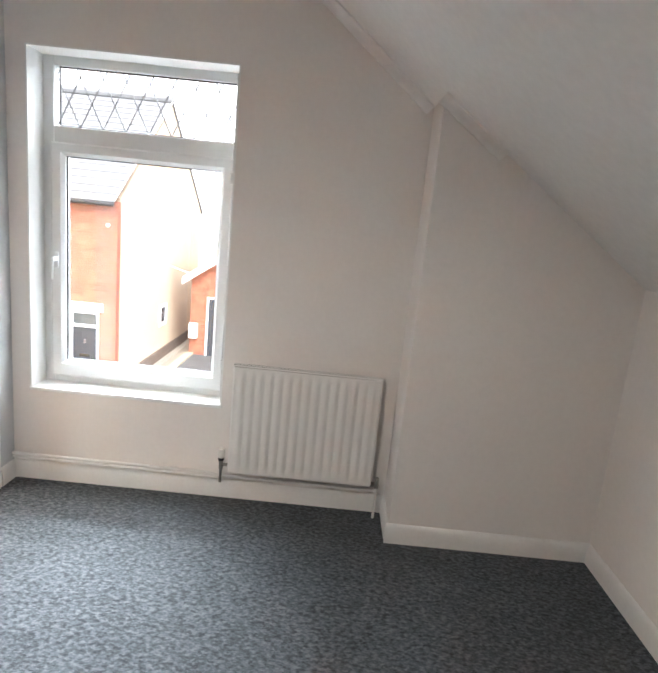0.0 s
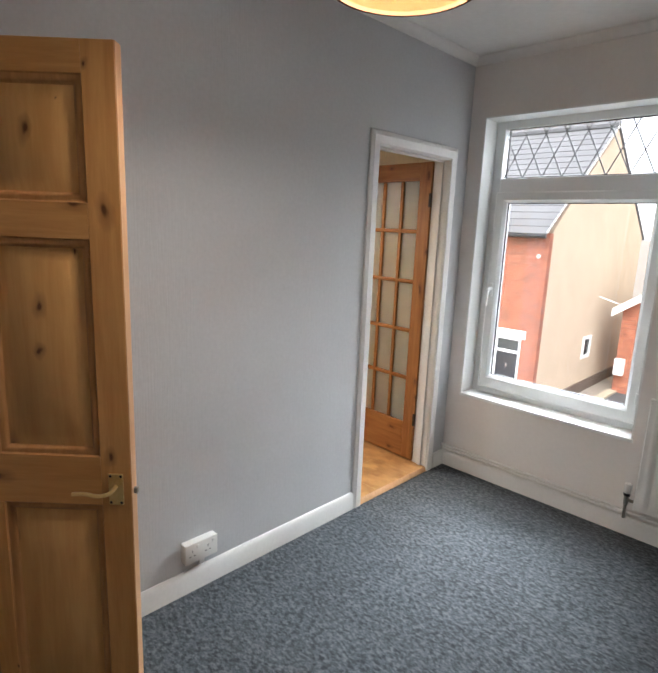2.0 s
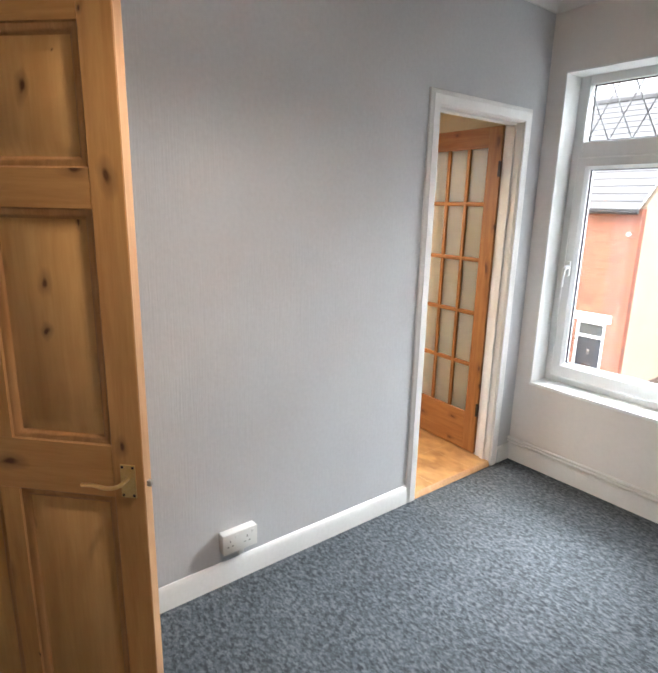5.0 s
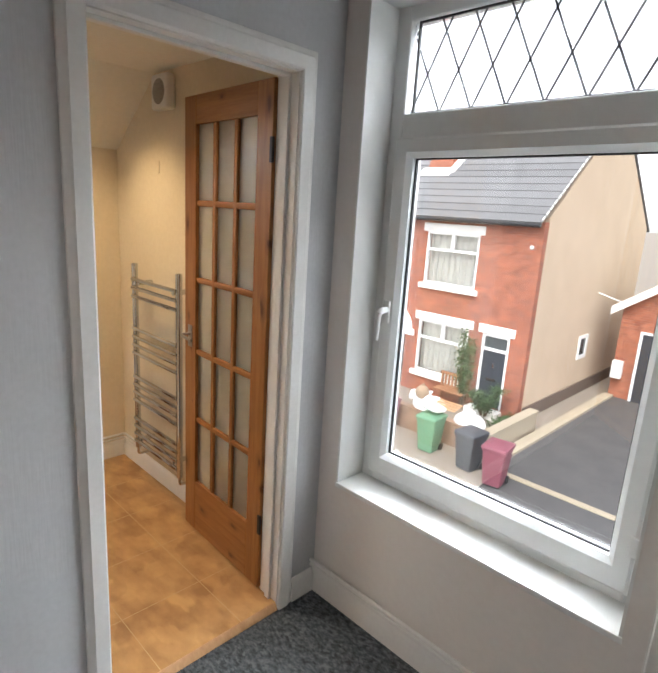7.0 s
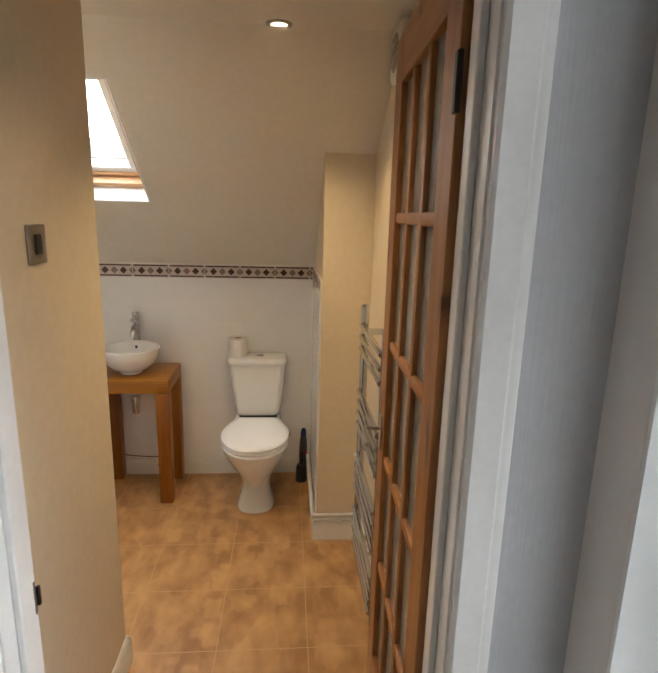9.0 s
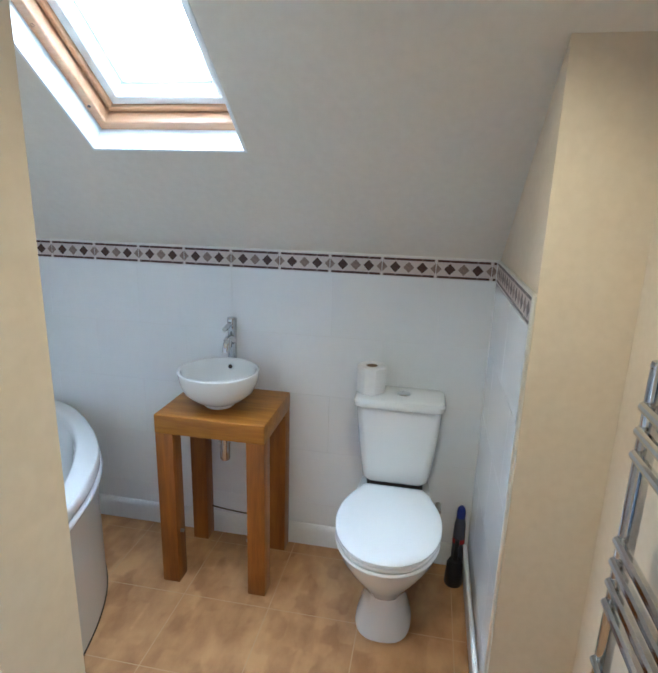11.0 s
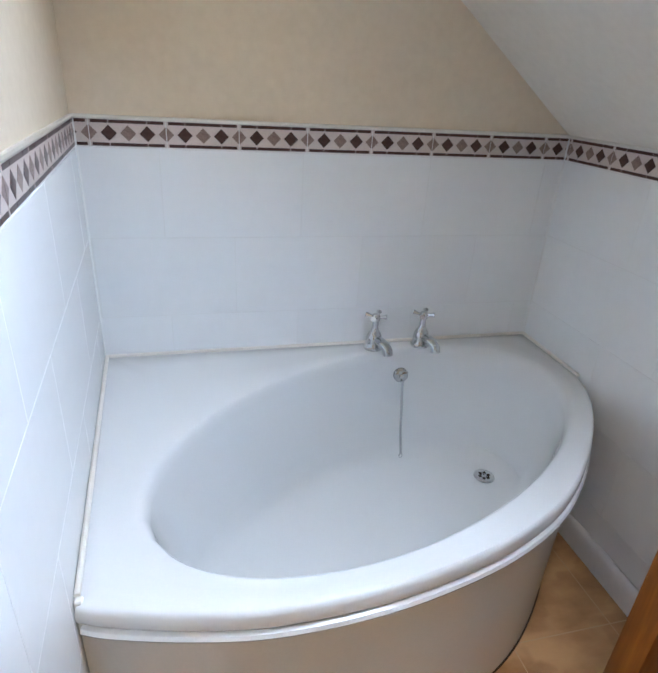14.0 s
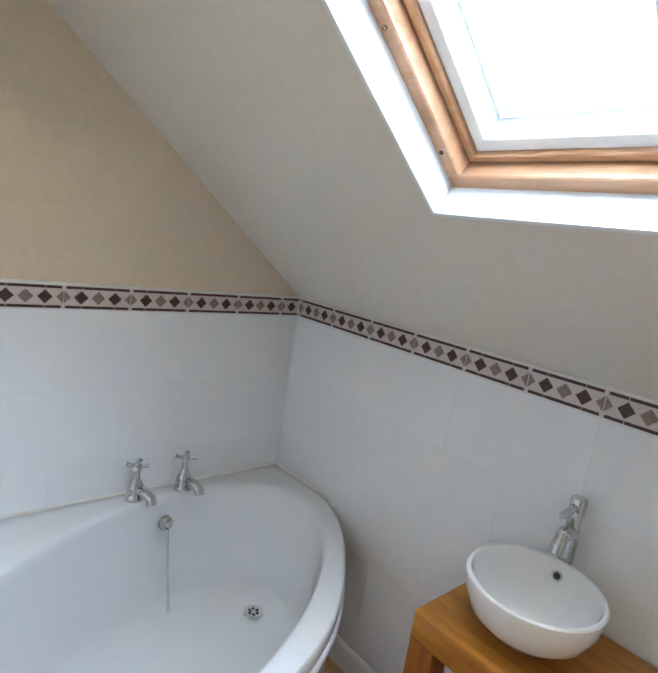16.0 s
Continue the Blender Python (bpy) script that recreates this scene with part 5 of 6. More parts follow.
zt = ZB + 0.077
trim_bar("trim_tiles_west", (XW - 0.003, YS, zt), (XW - 0.003, -0.312, zt))
trim_bar("trim_tiles_south", (XE, YS - 0.003, zt), (XW, YS - 0.003, zt))
trim_bar("trim_tiles_east", (XE + 0.003, YS, zt), (east_x(TE) + 0.003, TE, zt))
trim_bar("trim_tiles_boxing", (XW, -0.307, zt), (-1.632, -0.307, zt))
trim_bar("trim_tiles_boxing_edge", (-1.632, -0.307, zt), (-1.632, -0.307, BF + 0.09))
trim_bar("trim_tiles_east_edge", (east_x(TE) + 0.003, TE, zt), (east_x(TE) + 0.003, TE, BF + 0.09))
structure("grout_south", box((XW, YS - 0.0079, 0.45), (XE, YS - 0.0013, zt)), M_GROUT, "grout bed behind the tiles", "grout")
structure("grout_boxing", box((XW, -0.3087, BF + 0.09), (-1.632, -0.302, zt)), M_GROUT, "grout bed behind the tiles", "grout")
structure("grout_east", prism([(XE + 0.0013, YS), (east_x(TE) + 0.0013, TE), (east_x(TE) + 0.0079, TE), (XE + 0.0079, YS)], "z", BF, zt), M_GROUT, "grout bed behind the tiles", "grout")

for name, x, y, z in (("grout_corner_sw", XW, YS, 0.59), ("grout_corner_se", XE, YS, 0.59), ("grout_corner_nw", XW, -0.3095, BF + 0.095)):
    structure(name, tube([(x, y, z), (x, y, zt - 0.006)], 0.0034, 8), M_GROUT, "white grout in the corner of the tiles", "grout")


# ---- corner bath ----
def bath():
    b = thing("bath", (0, 0, 0), "white acrylic offset corner bath with a curved front panel", "bath")
    zr = 0.588
    curve = [(east_x(-1.592), -1.592), (-0.95, -1.572), (-1.08, -1.540), (-1.23, -1.518), (-1.42, -1.522), (-1.60, -1.550), (-1.77, -1.598), (-1.93, -1.675), (-2.08, -1.795), (-2.22, -1.950), (-2.30, -2.075), (XW, -2.185)]
    outline = [(XE, YS)] + curve + [(XW, YS)]
    cx, cy, ra, rb, th = -1.622, -2.018, 0.676, 0.366, radians(24.6)

    def smooth(pts, n):
        """A smooth line through the points (Catmull-Rom)."""
        P = [Vector(p) for p in pts]
        P = [2 * P[0] - P[1]] + P + [2 * P[-1] - P[-2]]
        out = []
        for i in range(1, len(P) - 2):
            for k in range(n):
                t = k / n
                out.append(0.5 * ((2 * P[i]) + (P[i + 1] - P[i - 1]) * t + (2 * P[i - 1] - 5 * P[i] + 4 * P[i + 1] - P[i + 2]) * t * t + (3 * P[i] - P[i - 1] - 3 * P[i + 1] + P[i + 2]) * t ** 3))
        out.append(P[-2])
        return out
    front = smooth(curve, 6)
    back = [Vector((XE, YS)).lerp(Vector((east_x(-1.592), -1.592)), k / 12) for k in range(12)]
    south = [Vector((XW, YS)).lerp(Vector((XE, YS)), k / 20) for k in range(20)]
    west = [Vector((XW, -2.185)).lerp(Vector((XW, YS)), k / 6) for k in range(1, 6)]
    ring = back + front + west + south

    def ell(p, k=1.0, dx=0.0, dy=0.0, kb=None):
        """The point of the basin's oval that lies the same way from its middle as p."""
        v = Vector((p[0] - cx, p[1] - cy))
        x, y = v.x * math.cos(th) + v.y * math.sin(th), -v.x * math.sin(th) + v.y * math.cos(th)
        a = math.atan2(y / rb, x / ra)
        x, y = k * ra * math.cos(a), (kb or k) * rb * math.sin(a)
        return (cx + dx + x * math.cos(th) - y * math.sin(th), cy + dy + x * math.sin(th) + y * math.cos(th))

    def toward(p, q, s):
        return (p[0] + (q[0] - p[0]) * s, p[1] + (q[1] - p[1]) * s)
    rings = []
    rings.append([(*toward(p, (cx, cy), 0.020), zr - 0.043) for p in ring])
    rings.append([(*toward(p, (cx, cy), 0.003), zr - 0.041) for p in ring])
    rings.append([(p[0], p[1], zr - 0.036) for p in ring])
    rings.append([(p[0], p[1], zr - 0.024) for p in ring])
    rings.append([(*toward(p, (cx, cy), 0.002), zr - 0.013) for p in ring])
    rings.append([(*toward(p, (cx, cy), 0.006), zr - 0.005) for p in ring])
    rings.append([(*toward(p, (cx, cy), 0.012), zr - 0.002) for p in ring])
    rings.append([(*toward(p, (cx, cy), 0.018), zr) for p in ring])
    for s in (0.35, 0.7):
        rings.append([(*toward(p, ell(p, 1.02), s), zr) for p in ring])
    for k, z, dx in ((1.02, zr, 0), (1.0, zr - 0.004, 0), (0.985, zr - 0.014, 0), (0.972, zr - 0.035, 0), (0.95, 0.46, -0.005), (0.92, 0.36, -0.012), (0.885, 0.27, -0.02), (0.85, 0.215, -0.028),
                     (0.79, 0.190, -0.035), (0.70, 0.180, -0.035), (0.45, 0.176, -0.035), (0.2, 0.174, -0.035)):
        rings.append([(*ell(p, k, dx, dx * 0.4), z) for p in ring])
    bm = loft(rings, cap=False)
    bm.verts.ensure_lookup_table()
    n = len(ring)
    bm.faces.new([bm.verts[len(rings) * n - n + i] for i in range(n)])
    part("bath_shell", bm, M_ACRYL, b)
    # front panel, a little back from the rim, with a rolled top bead
    inner = [Vector(toward(p, (cx, cy), 0.035)) for p in front]
    inner = [Vector((east_x(inner[0].y) - 0.001, inner[0].y))] + inner + [Vector((XW + 0.001, inner[-1].y - 0.02))]
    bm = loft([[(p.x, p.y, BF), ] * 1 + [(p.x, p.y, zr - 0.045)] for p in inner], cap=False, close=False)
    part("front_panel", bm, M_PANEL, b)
    part("panel_bead", tube([(toward(p, (cx, cy), 0.012)[0], toward(p, (cx, cy), 0.012)[1], zr - 0.062) for p in front], 0.0115, 8), M_ACRYL, b)
    part("floor_seal", tube([(p.x, p.y, BF + 0.003) for p in inner], 0.004, 6), M_DARK, b, "thin dark line along the floor at the panel's foot")
    part("wall_seal", tube(bend([(east_x(-1.61) - 0.006, -1.612, zr + 0.004), (XE - 0.006, YS + 0.006, zr + 0.004), (XW + 0.006, YS + 0.006, zr + 0.004), (XW + 0.006, -2.18, zr + 0.004)], 0.004, 2), 0.0058, 8), M_SEAL, b, "cream silicone bead against the tiles")
    part("seal_end", box((east_x(-1.6) - 0.016, -1.612, zr - 0.070), (east_x(-1.6) - 0.001, -1.596, zr + 0.004), 0.003), M_SEAL, b)
    # waste, overflow and chain
    wst = part("waste", lathe([(0.0, 0.001), (0.010, 0.001), (0.011, 0.003), (0.032, 0.004), (0.036, 0.002), (0.037, 0.0)], 24), M_CHROME, b, "chrome bath waste", at=(-2.085, -2.205, 0.184))
    for k in range(6):
        a = k * math.pi / 3
        part("waste_hole", box((0.016 * math.cos(a) - 0.005, 0.016 * math.sin(a) - 0.005, 0.0040), (0.016 * math.cos(a) + 0.005, 0.016 * math.sin(a) + 0.005, 0.0046), 0.0), M_DARK, wst)
    ov = thing_part("overflow", b)
    ov.matrix_world = pose(-1.792, -2.376, 0.524, -76, 0, -8)
    ov2 = part("overflow_plate", lathe([(0.0, 0.010), (0.013, 0.010), (0.021, 0.008), (0.025, 0.003), (0.025, 0.0)], 24), M_TAP, ov)
    part("chain_boss", lathe([(0.0, 0.020), (0.007, 0.018), (0.008, 0.008)], 12), M_CHROME, ov)
    part("plug_chain", tube(bend([(-1.792, -2.357, 0.512), (-1.796, -2.350, 0.44), (-1.800, -2.335, 0.32), (-1.806, -2.320, 0.230)], 0.03), 0.0045, 6), M_TAP, b, "chrome plug chain doubled back")
    part("chain_ring", tube([(-1.806 + 0.006 * math.cos(a), -2.319, 0.224 + 0.010 * math.sin(a)) for a in [i * math.pi / 6 for i in range(13)]], 0.002, 6), M_CHROME, b)
    return b


def thing_part(name, parent):
    """A part with no shape of its own that carries sub-parts."""
    return part(name, lathe([(0.026, 0.0), (0.026, -0.006), (0.0, -0.006)], 24), M_CHROME, parent)


def pillar_tap(at, turn, label):
    t = thing("bath_tap", at, label, "tap", "bath taps")
    t.rotation_euler = (0, 0, radians(turn))
    t.scale = (1.3, 1.2, 1.05)
    part("base", lathe([(0.0, 0.0), (0.026, 0.0), (0.027, 0.008), (0.023, 0.014), (0.0225, 0.030), (0.021, 0.044), (0.017, 0.056), (0.012, 0.064), (0.0105, 0.070), (0.009, 0.078), (0.009, 0.098), (0.0, 0.098)], 20), M_TAP, t)
    part("spout", tube(bend([(0, 0.0, 0.034), (0, 0.036, 0.034), (0, 0.058, 0.024), (0, 0.062, 0.004)], 0.014), [0.015] * 7 + [0.014] * 6 + [0.014], 12), M_TAP, t)
    h = part("cross_handle", lathe([(0.0, 0.124), (0.009, 0.122), (0.012, 0.114), (0.012, 0.100), (0.0, 0.098)], 14), M_TAP, t)
    for k in range(4):
        a = k * math.pi / 2 + 0.6
        part("arm", tube([(0.008 * math.cos(a), 0.008 * math.sin(a), 0.112), (0.024 * math.cos(a), 0.024 * math.sin(a), 0.116), (0.029 * math.cos(a), 0.029 * math.sin(a), 0.117)], [0.0045, 0.006, 0.008], 8), M_TAP, h)
    return t


bath()
pillar_tap((-1.715, -2.468, 0.588), 24, "chrome pillar bath tap with a cross handle, on the bath rim")
pillar_tap((-1.890, -2.468, 0.588), 24, "chrome pillar bath tap with a cross handle, nearer the corner")


# ---- wash stand, bowl and tap ----
def wash_stand():
    s = thing("wash_stand", (0, 0, 0), "oiled oak wash stand on four square legs", "wash stand")
    x0, x1, y0, y1, zt_ = -2.328, -1.982, -1.484, -1.068, 0.731
    part("top", box((x0, y0, zt_ - 0.072), (x1, y1, zt_), 0.004, 2), M_OAK, s)
    lw_ = 0.068
    for x in (x0 + 0.001, x1 - lw_ - 0.001):
        for y in (y0 + 0.001, y1 - lw_ - 0.001):
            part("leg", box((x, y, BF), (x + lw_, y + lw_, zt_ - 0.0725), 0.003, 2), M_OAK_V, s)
    for y in (y0 + 0.07, y1 - 0.078):
        part("bracket", box((x0 + 0.07, y, zt_ - 0.105), (x1 - 0.07, y + 0.006, zt_ - 0.0725)), M_SATIN, s, "steel fixing rail under the top")
    for x, y in ((x1 - 0.03, y0 + lw_ + 0.001), (x1 - 0.03, y1 - lw_ - 0.012)):
        part("peg", tube([(x, y, 0.245), (x, y + 0.012, 0.245)], 0.007, 8), M_SATIN, s)
    part("waste_pipe", lathe([(0.0, 0.0), (0.017, 0.0), (0.021, 0.008), (0.021, 0.075), (0.024, 0.078), (0.024, 0.10), (0.0, 0.10)], 20), M_CHROME, s, "chrome bottle trap", at=(-2.17, -1.290, 0.482))
    part("waste_tail", tube(bend([(-2.17, -1.29, 0.56), (-2.25, -1.29, 0.56), (-2.335, -1.29, 0.56)], 0.02), 0.016, 10), M_CHROME, s)
    return s


wash_stand()
lead = thing("cable", (XW + 0.022, 0, 0.150), "thin dark cable along the skirting under the wash stand", "cable")
part("lead", tube(bend([(0, -1.50, 0.030), (0.004, -1.40, 0.010), (0.003, -1.25, -0.004), (0, -1.10, 0.008)], 0.05), 0.003, 6), M_DARK, lead)
bowl = thing("basin", (-2.132, -1.292, 0.731), "round white ceramic counter basin on the oak stand", "basin")
pr = [(0.056, 0.0), (0.060, 0.004), (0.060, 0.012), (0.105, 0.034), (0.136, 0.062), (0.152, 0.100), (0.157, 0.132), (0.157, 0.138), (0.153, 0.142), (0.146, 0.140), (0.142, 0.132), (0.137, 0.100), (0.120, 0.066), (0.094, 0.040), (0.050, 0.026), (0.024, 0.023), (0.0, 0.022)]
bowl.scale = (0.96, 0.96, 1.0)
part("bowl", lathe([(0.0, 0.0)] + pr, 48), M_CERAMIC, bowl)
part("waste", lathe([(0.0, 0.026), (0.018, 0.026), (0.022, 0.0235)], 20), M_CHROME, bowl)
ofl = part("overflow_ring", lathe([(0.0075, 0.001), (0.0085, 0.004), (0.0125, 0.004), (0.0135, 0.0)], 20), M_CHROME, bowl, "chrome overflow ring")
part("overflow_hole", lathe([(0.0, 0.0018), (0.008, 0.0016)], 16), M_DARK, ofl, "dark overflow hole")
ofl.matrix_basis = pose(-0.1345, -0.004, 0.110, 0, 78, 5)
tap = thing("basin_tap", (-2.303, -1.303, 0.731), "tall chrome single-lever basin mixer tap", "tap")
part("body", lathe([(0.0, 0.0), (0.018, 0.0), (0.0185, 0.005), (0.0178, 0.010), (0.0182, 0.12), (0.0190, 0.205), (0.0180, 0.235), (0.0195, 0.240), (0.0195, 0.280), (0.017, 0.287), (0.0, 0.288)], 24), M_TAP, tap)
part("spout", tube(bend([(0.0, 0, 0.198), (0.036, 0, 0.212), (0.060, 0, 0.196), (0.068, 0, 0.166)], 0.018), [0.018] * 7 + [0.016] * 6 + [0.0155], 14), M_TAP, tap)
tap.scale = (1.0, 1.0, 1.045)
part("lever", tube(bend([(0.0, 0.0, 0.270), (0.03, -0.004, 0.262), (0.062, -0.008, 0.252)], 0.01), 0.009, 10), M_TAP, tap)


# ---- toilet ----
def oval(cx_, cy_, lx, ly, z, n=40, back=None, p=2.2):
    """A rounded oval ring about a middle; back flattens the side toward the wall."""
    pts = []
    for i in range(n):
        a = 2 * math.pi * i / n
        c, s = math.cos(a), math.sin(a)
        x = lx * math.copysign(abs(c) ** (2 / p), c)
        y = ly * math.copysign(abs(s) ** (2 / p), s)
        if back is not None:
            x = max(x, -back)
        pts.append((cx_ + x, cy_ + y, z))
    return pts


def toilet():
    cy = -0.620
    t = thing("toilet", (0, 0, 0), "white close-coupled toilet with the lid down", "toilet")
    # pan, from the foot up
    rings = [oval(-2.00, cy, 0.135, 0.100, BF, p=2.6), oval(-2.00, cy, 0.130, 0.096, BF + 0.02, p=2.6), oval(-2.02, cy, 0.115, 0.078, BF + 0.08, p=2.4), oval(-2.02, cy, 0.118, 0.078, BF + 0.14, p=2.2),
             oval(-1.99, cy, 0.150, 0.100, BF + 0.21, p=2.1), oval(-1.96, cy, 0.190, 0.140, BF + 0.29, p=2.1), oval(-1.95, cy, 0.218, 0.168, BF + 0.35, p=2.1), oval(-1.945, cy, 0.225, 0.176, BF + 0.38, p=2.1), oval(-1.945, cy, 0.222, 0.172, BF + 0.388, p=2.1)]
    part("pan", loft(rings), M_CERAMIC, t)
    part("outlet_shelf", loft([[(-2.34, cy - 0.10, BF + 0.24), (-2.10, cy - 0.11, BF + 0.24), (-2.10, cy + 0.11, BF + 0.24), (-2.34, cy + 0.10, BF + 0.24)],
                               [(-2.34, cy - 0.125, BF + 0.385), (-2.10, cy - 0.15, BF + 0.385), (-2.10, cy + 0.15, BF + 0.385), (-2.34, cy + 0.125, BF + 0.385)]]), M_CERAMIC, t)

    def dshape(z, grow=0.0):
        """A rounded front, sides that draw in, and a straight back edge at the hinges."""
        lx, ly, lb = 0.232 + grow, 0.177 + grow, 0.219 + grow
        right = [(-1.955 + lx * math.sin(a), ly * math.cos(a) ** 0.92) for a in [math.pi / 2 * k / 14 for k in range(14, -1, -1)]]
        right += [(-1.955 - lb * u, ly * (1 - 0.40 * u ** 2.1)) for u in (0.15, 0.3, 0.45, 0.6, 0.75, 0.87, 0.95, 1.0)]
        left = [(x, -y) for x, y in right[::-1]][:-1]
        return [(x, cy + y, z) for x, y in right + left]
    part("seat", loft([dshape(0.420, -0.006), dshape(0.424, 0.0), dshape(0.434, 0.0), dshape(0.437, -0.004)]), M_SEAT, t)
    part("lid", loft([dshape(0.4385, -0.004), dshape(0.441, 0.001), dshape(0.449, 0.001), dshape(0.455, -0.006), dshape(0.459, -0.03), dshape(0.4605, -0.08)]), M_SEAT, t)
    for dy in (-0.075, 0.075):
        part("hinge", tube([(-2.160, cy + dy - 0.02, 0.430), (-2.160, cy + dy + 0.02, 0.430)], 0.0075, 10), M_SEAT, t)

    def slab(x0, x1, w, z, r=0.03, n=6, bow=0.012):
        pts = []
        for (px, py, a0) in ((x1 - r, cy + w - r, 0), (x0 + r, cy + w - r, 90), (x0 + r, cy - w + r, 180), (x1 - r, cy - w + r, 270)):
            for k in range(n + 1):
                a = radians(a0 + 90 * k / n)
                pts.append((px + r * math.cos(a), py + r * math.sin(a), z))
        return [(x + (bow * (1 - ((y - cy) / w) ** 2) if x > (x0 + x1) / 2 else 0), y, zz) for x, y, zz in pts]
    part("cistern", loft([slab(-2.325, -2.196, 0.117, 0.4565), slab(-2.325, -2.188, 0.125, 0.468), slab(-2.325, -2.186, 0.132, 0.52), slab(-2.325, -2.181, 0.145, 0.62), slab(-2.325, -2.176, 0.155, 0.72), slab(-2.325, -2.176, 0.157, 0.762)]), M_CERAMIC, t)
    part("cistern_lid", loft([slab(-2.330, -2.166, 0.160, 0.7625), slab(-2.330, -2.162, 0.166, 0.768), slab(-2.330, -2.161, 0.167, 0.785), slab(-2.328, -2.166, 0.161, 0.796), slab(-2.318, -2.178, 0.148, 0.800)]), M_CERAMIC, t)
    part("flush_button", lathe([(0.0, 0.006), (0.020, 0.006), (0.024, 0.004), (0.027, 0.0)], 22), M_CHROME, t, at=(-2.245, cy + 0.012, 0.799))
    # dark filler added to draw the shadowed gap between cistern and pan
    part("gasket", loft([slab(-2.322, -2.198, 0.108, 0.414), slab(-2.322, -2.198, 0.108, 0.457)]), M_DARK, t)
    part("supply_valve", tube([(-2.336, cy + 0.178, 0.30), (-2.28, cy + 0.178, 0.30)], 0.012, 10), M_SATIN, t)
    return t


toilet()
roll = thing("toilet_roll", (-2.245, -0.732, 0.8005), "white toilet roll standing on the cistern lid", "toilet roll")
part("roll", lathe([(0.022, 0.0), (0.050, 0.0), (0.053, 0.003), (0.053, 0.098), (0.050, 0.101), (0.022, 0.101), (0.022, 0.0)], 28), M_PAPER, roll)
part("core", lathe([(0.0215, 0.002), (0.0215, 0.0995)], 20), M_BROWN, roll, "brown card core")
part("loose_sheet", box((0.050, -0.020, 0.001), (0.0545, 0.022, 0.099), 0.001), M_PAPER, roll)
brush = thing("brush_holder", (-2.224, -0.364, BF), "black toilet brush holder in the corner beside the pan", "toilet brush")
part("holder", lathe([(0.0, 0.0), (0.034, 0.0), (0.036, 0.008), (0.031, 0.09), (0.024, 0.105), (0.0, 0.107)], 20), M_BLACKP, brush)
part("handle", tube([(0, 0, 0.10), (-0.012, 0.002, 0.145), (-0.020, 0.004, 0.180)], [0.012, 0.008, 0.009], 10), M_BLACKP, brush)
bot = thing("cleaner_bottle", (-2.288, -0.352, BF), "dark grey cleaner bottle with a blue cap by the wall", "bottle")
part("bottle", loft([oval(0, 0, 0.020 * r, 0.023 * r, z, 20) for r, z in ((0.95, 0.0), (1.05, 0.015), (1.05, 0.17), (0.95, 0.225), (0.72, 0.255))]), M_BOTTLE, bot)
part("label_band", loft([oval(0, 0, 0.0216, 0.0248, z, 20) for z in (0.145, 0.165)], cap=False), M_REDP, bot, "red label band")
part("cap", loft([oval(0, 0, 0.020 * r, 0.023 * r, z, 20) for r, z in ((0.74, 0.2555), (0.76, 0.28), (0.56, 0.300), (0.2, 0.308))]), M_BLUE, bot)


# ---- towel rail, fan, switch, downlights ----
def towel_rail():
    r = thing("towel_rail", (0, 0, 0), "chrome ladder towel radiator on the cream wall", "towel rail")
    x0, x1, y, z0, z1 = -1.300, -0.845, YN - 0.070, 0.215, 1.245
    for x in (x0, x1):
        part("post", tube([(x, y, z0), (x, y, z1)], 0.016, 12), M_TAP, r)
        part("post_cap", lathe([(0.016, 0.0), (0.017, 0.004), (0.014, 0.012), (0.0, 0.014)], 12), M_TAP, r, at=(x, y, z1))
        part("tail", tube(bend([(x, y, z0), (x, y, z0 - 0.045), (x, YN - 0.002, z0 - 0.045)], 0.02), 0.008, 8), M_TAP, r)
    for base, n in ((0.262, 4), (0.505, 4), (0.775, 4), (1.085, 3)):
        for k in range(n):
            part("rung", tube([(x0, y - 0.014, base + 0.045 * k), (x1, y - 0.014, base + 0.045 * k)], 0.0105, 10), M_TAP, r)
    for x in (x0 + 0.05, x1 - 0.05):
        for z in (0.28, 1.16):
            part("bracket", tube([(x, YN, z), (x, y - 0.005, z)], 0.013, 12), M_TAP, r)
    return r


towel_rail()
fan = thing("extractor_fan", (-1.060, YN, 2.075), "white square extractor fan high on the wall", "extractor fan")
part("case", box((-0.075, -0.050, -0.078), (0.075, -0.0005, 0.078), 0.014, 3), M_WHITEP, fan)
g = part("grille", lathe([(0.0, 0.002), (0.052, 0.002), (0.056, 0.0)], 28), M_GREYP, fan, "round fan grille")
g.matrix_basis = pose(0, -0.050, 0, 90, 0, 0)
for k in range(5):
    part("grille_slat", box((-0.045 + 0.008 * abs(k - 2), -0.0545, -0.036 + 0.018 * k - 0.002), (0.045 - 0.008 * abs(k - 2), -0.0515, -0.036 + 0.018 * k + 0.002)), M_GREYP, fan)
cord = thing("switch_box", (-1.16, YN, 1.745), "small cream isolator switch on the wall", "switch")
part("plate", box((-0.012, -0.006, -0.030), (0.012, -0.0005, 0.030), 0.002, 2), M_CREAM, cord)
sw = thing("light_switch", (-0.533, LY, 1.508), "brushed chrome light switch plate with a dark rocker", "light switch")
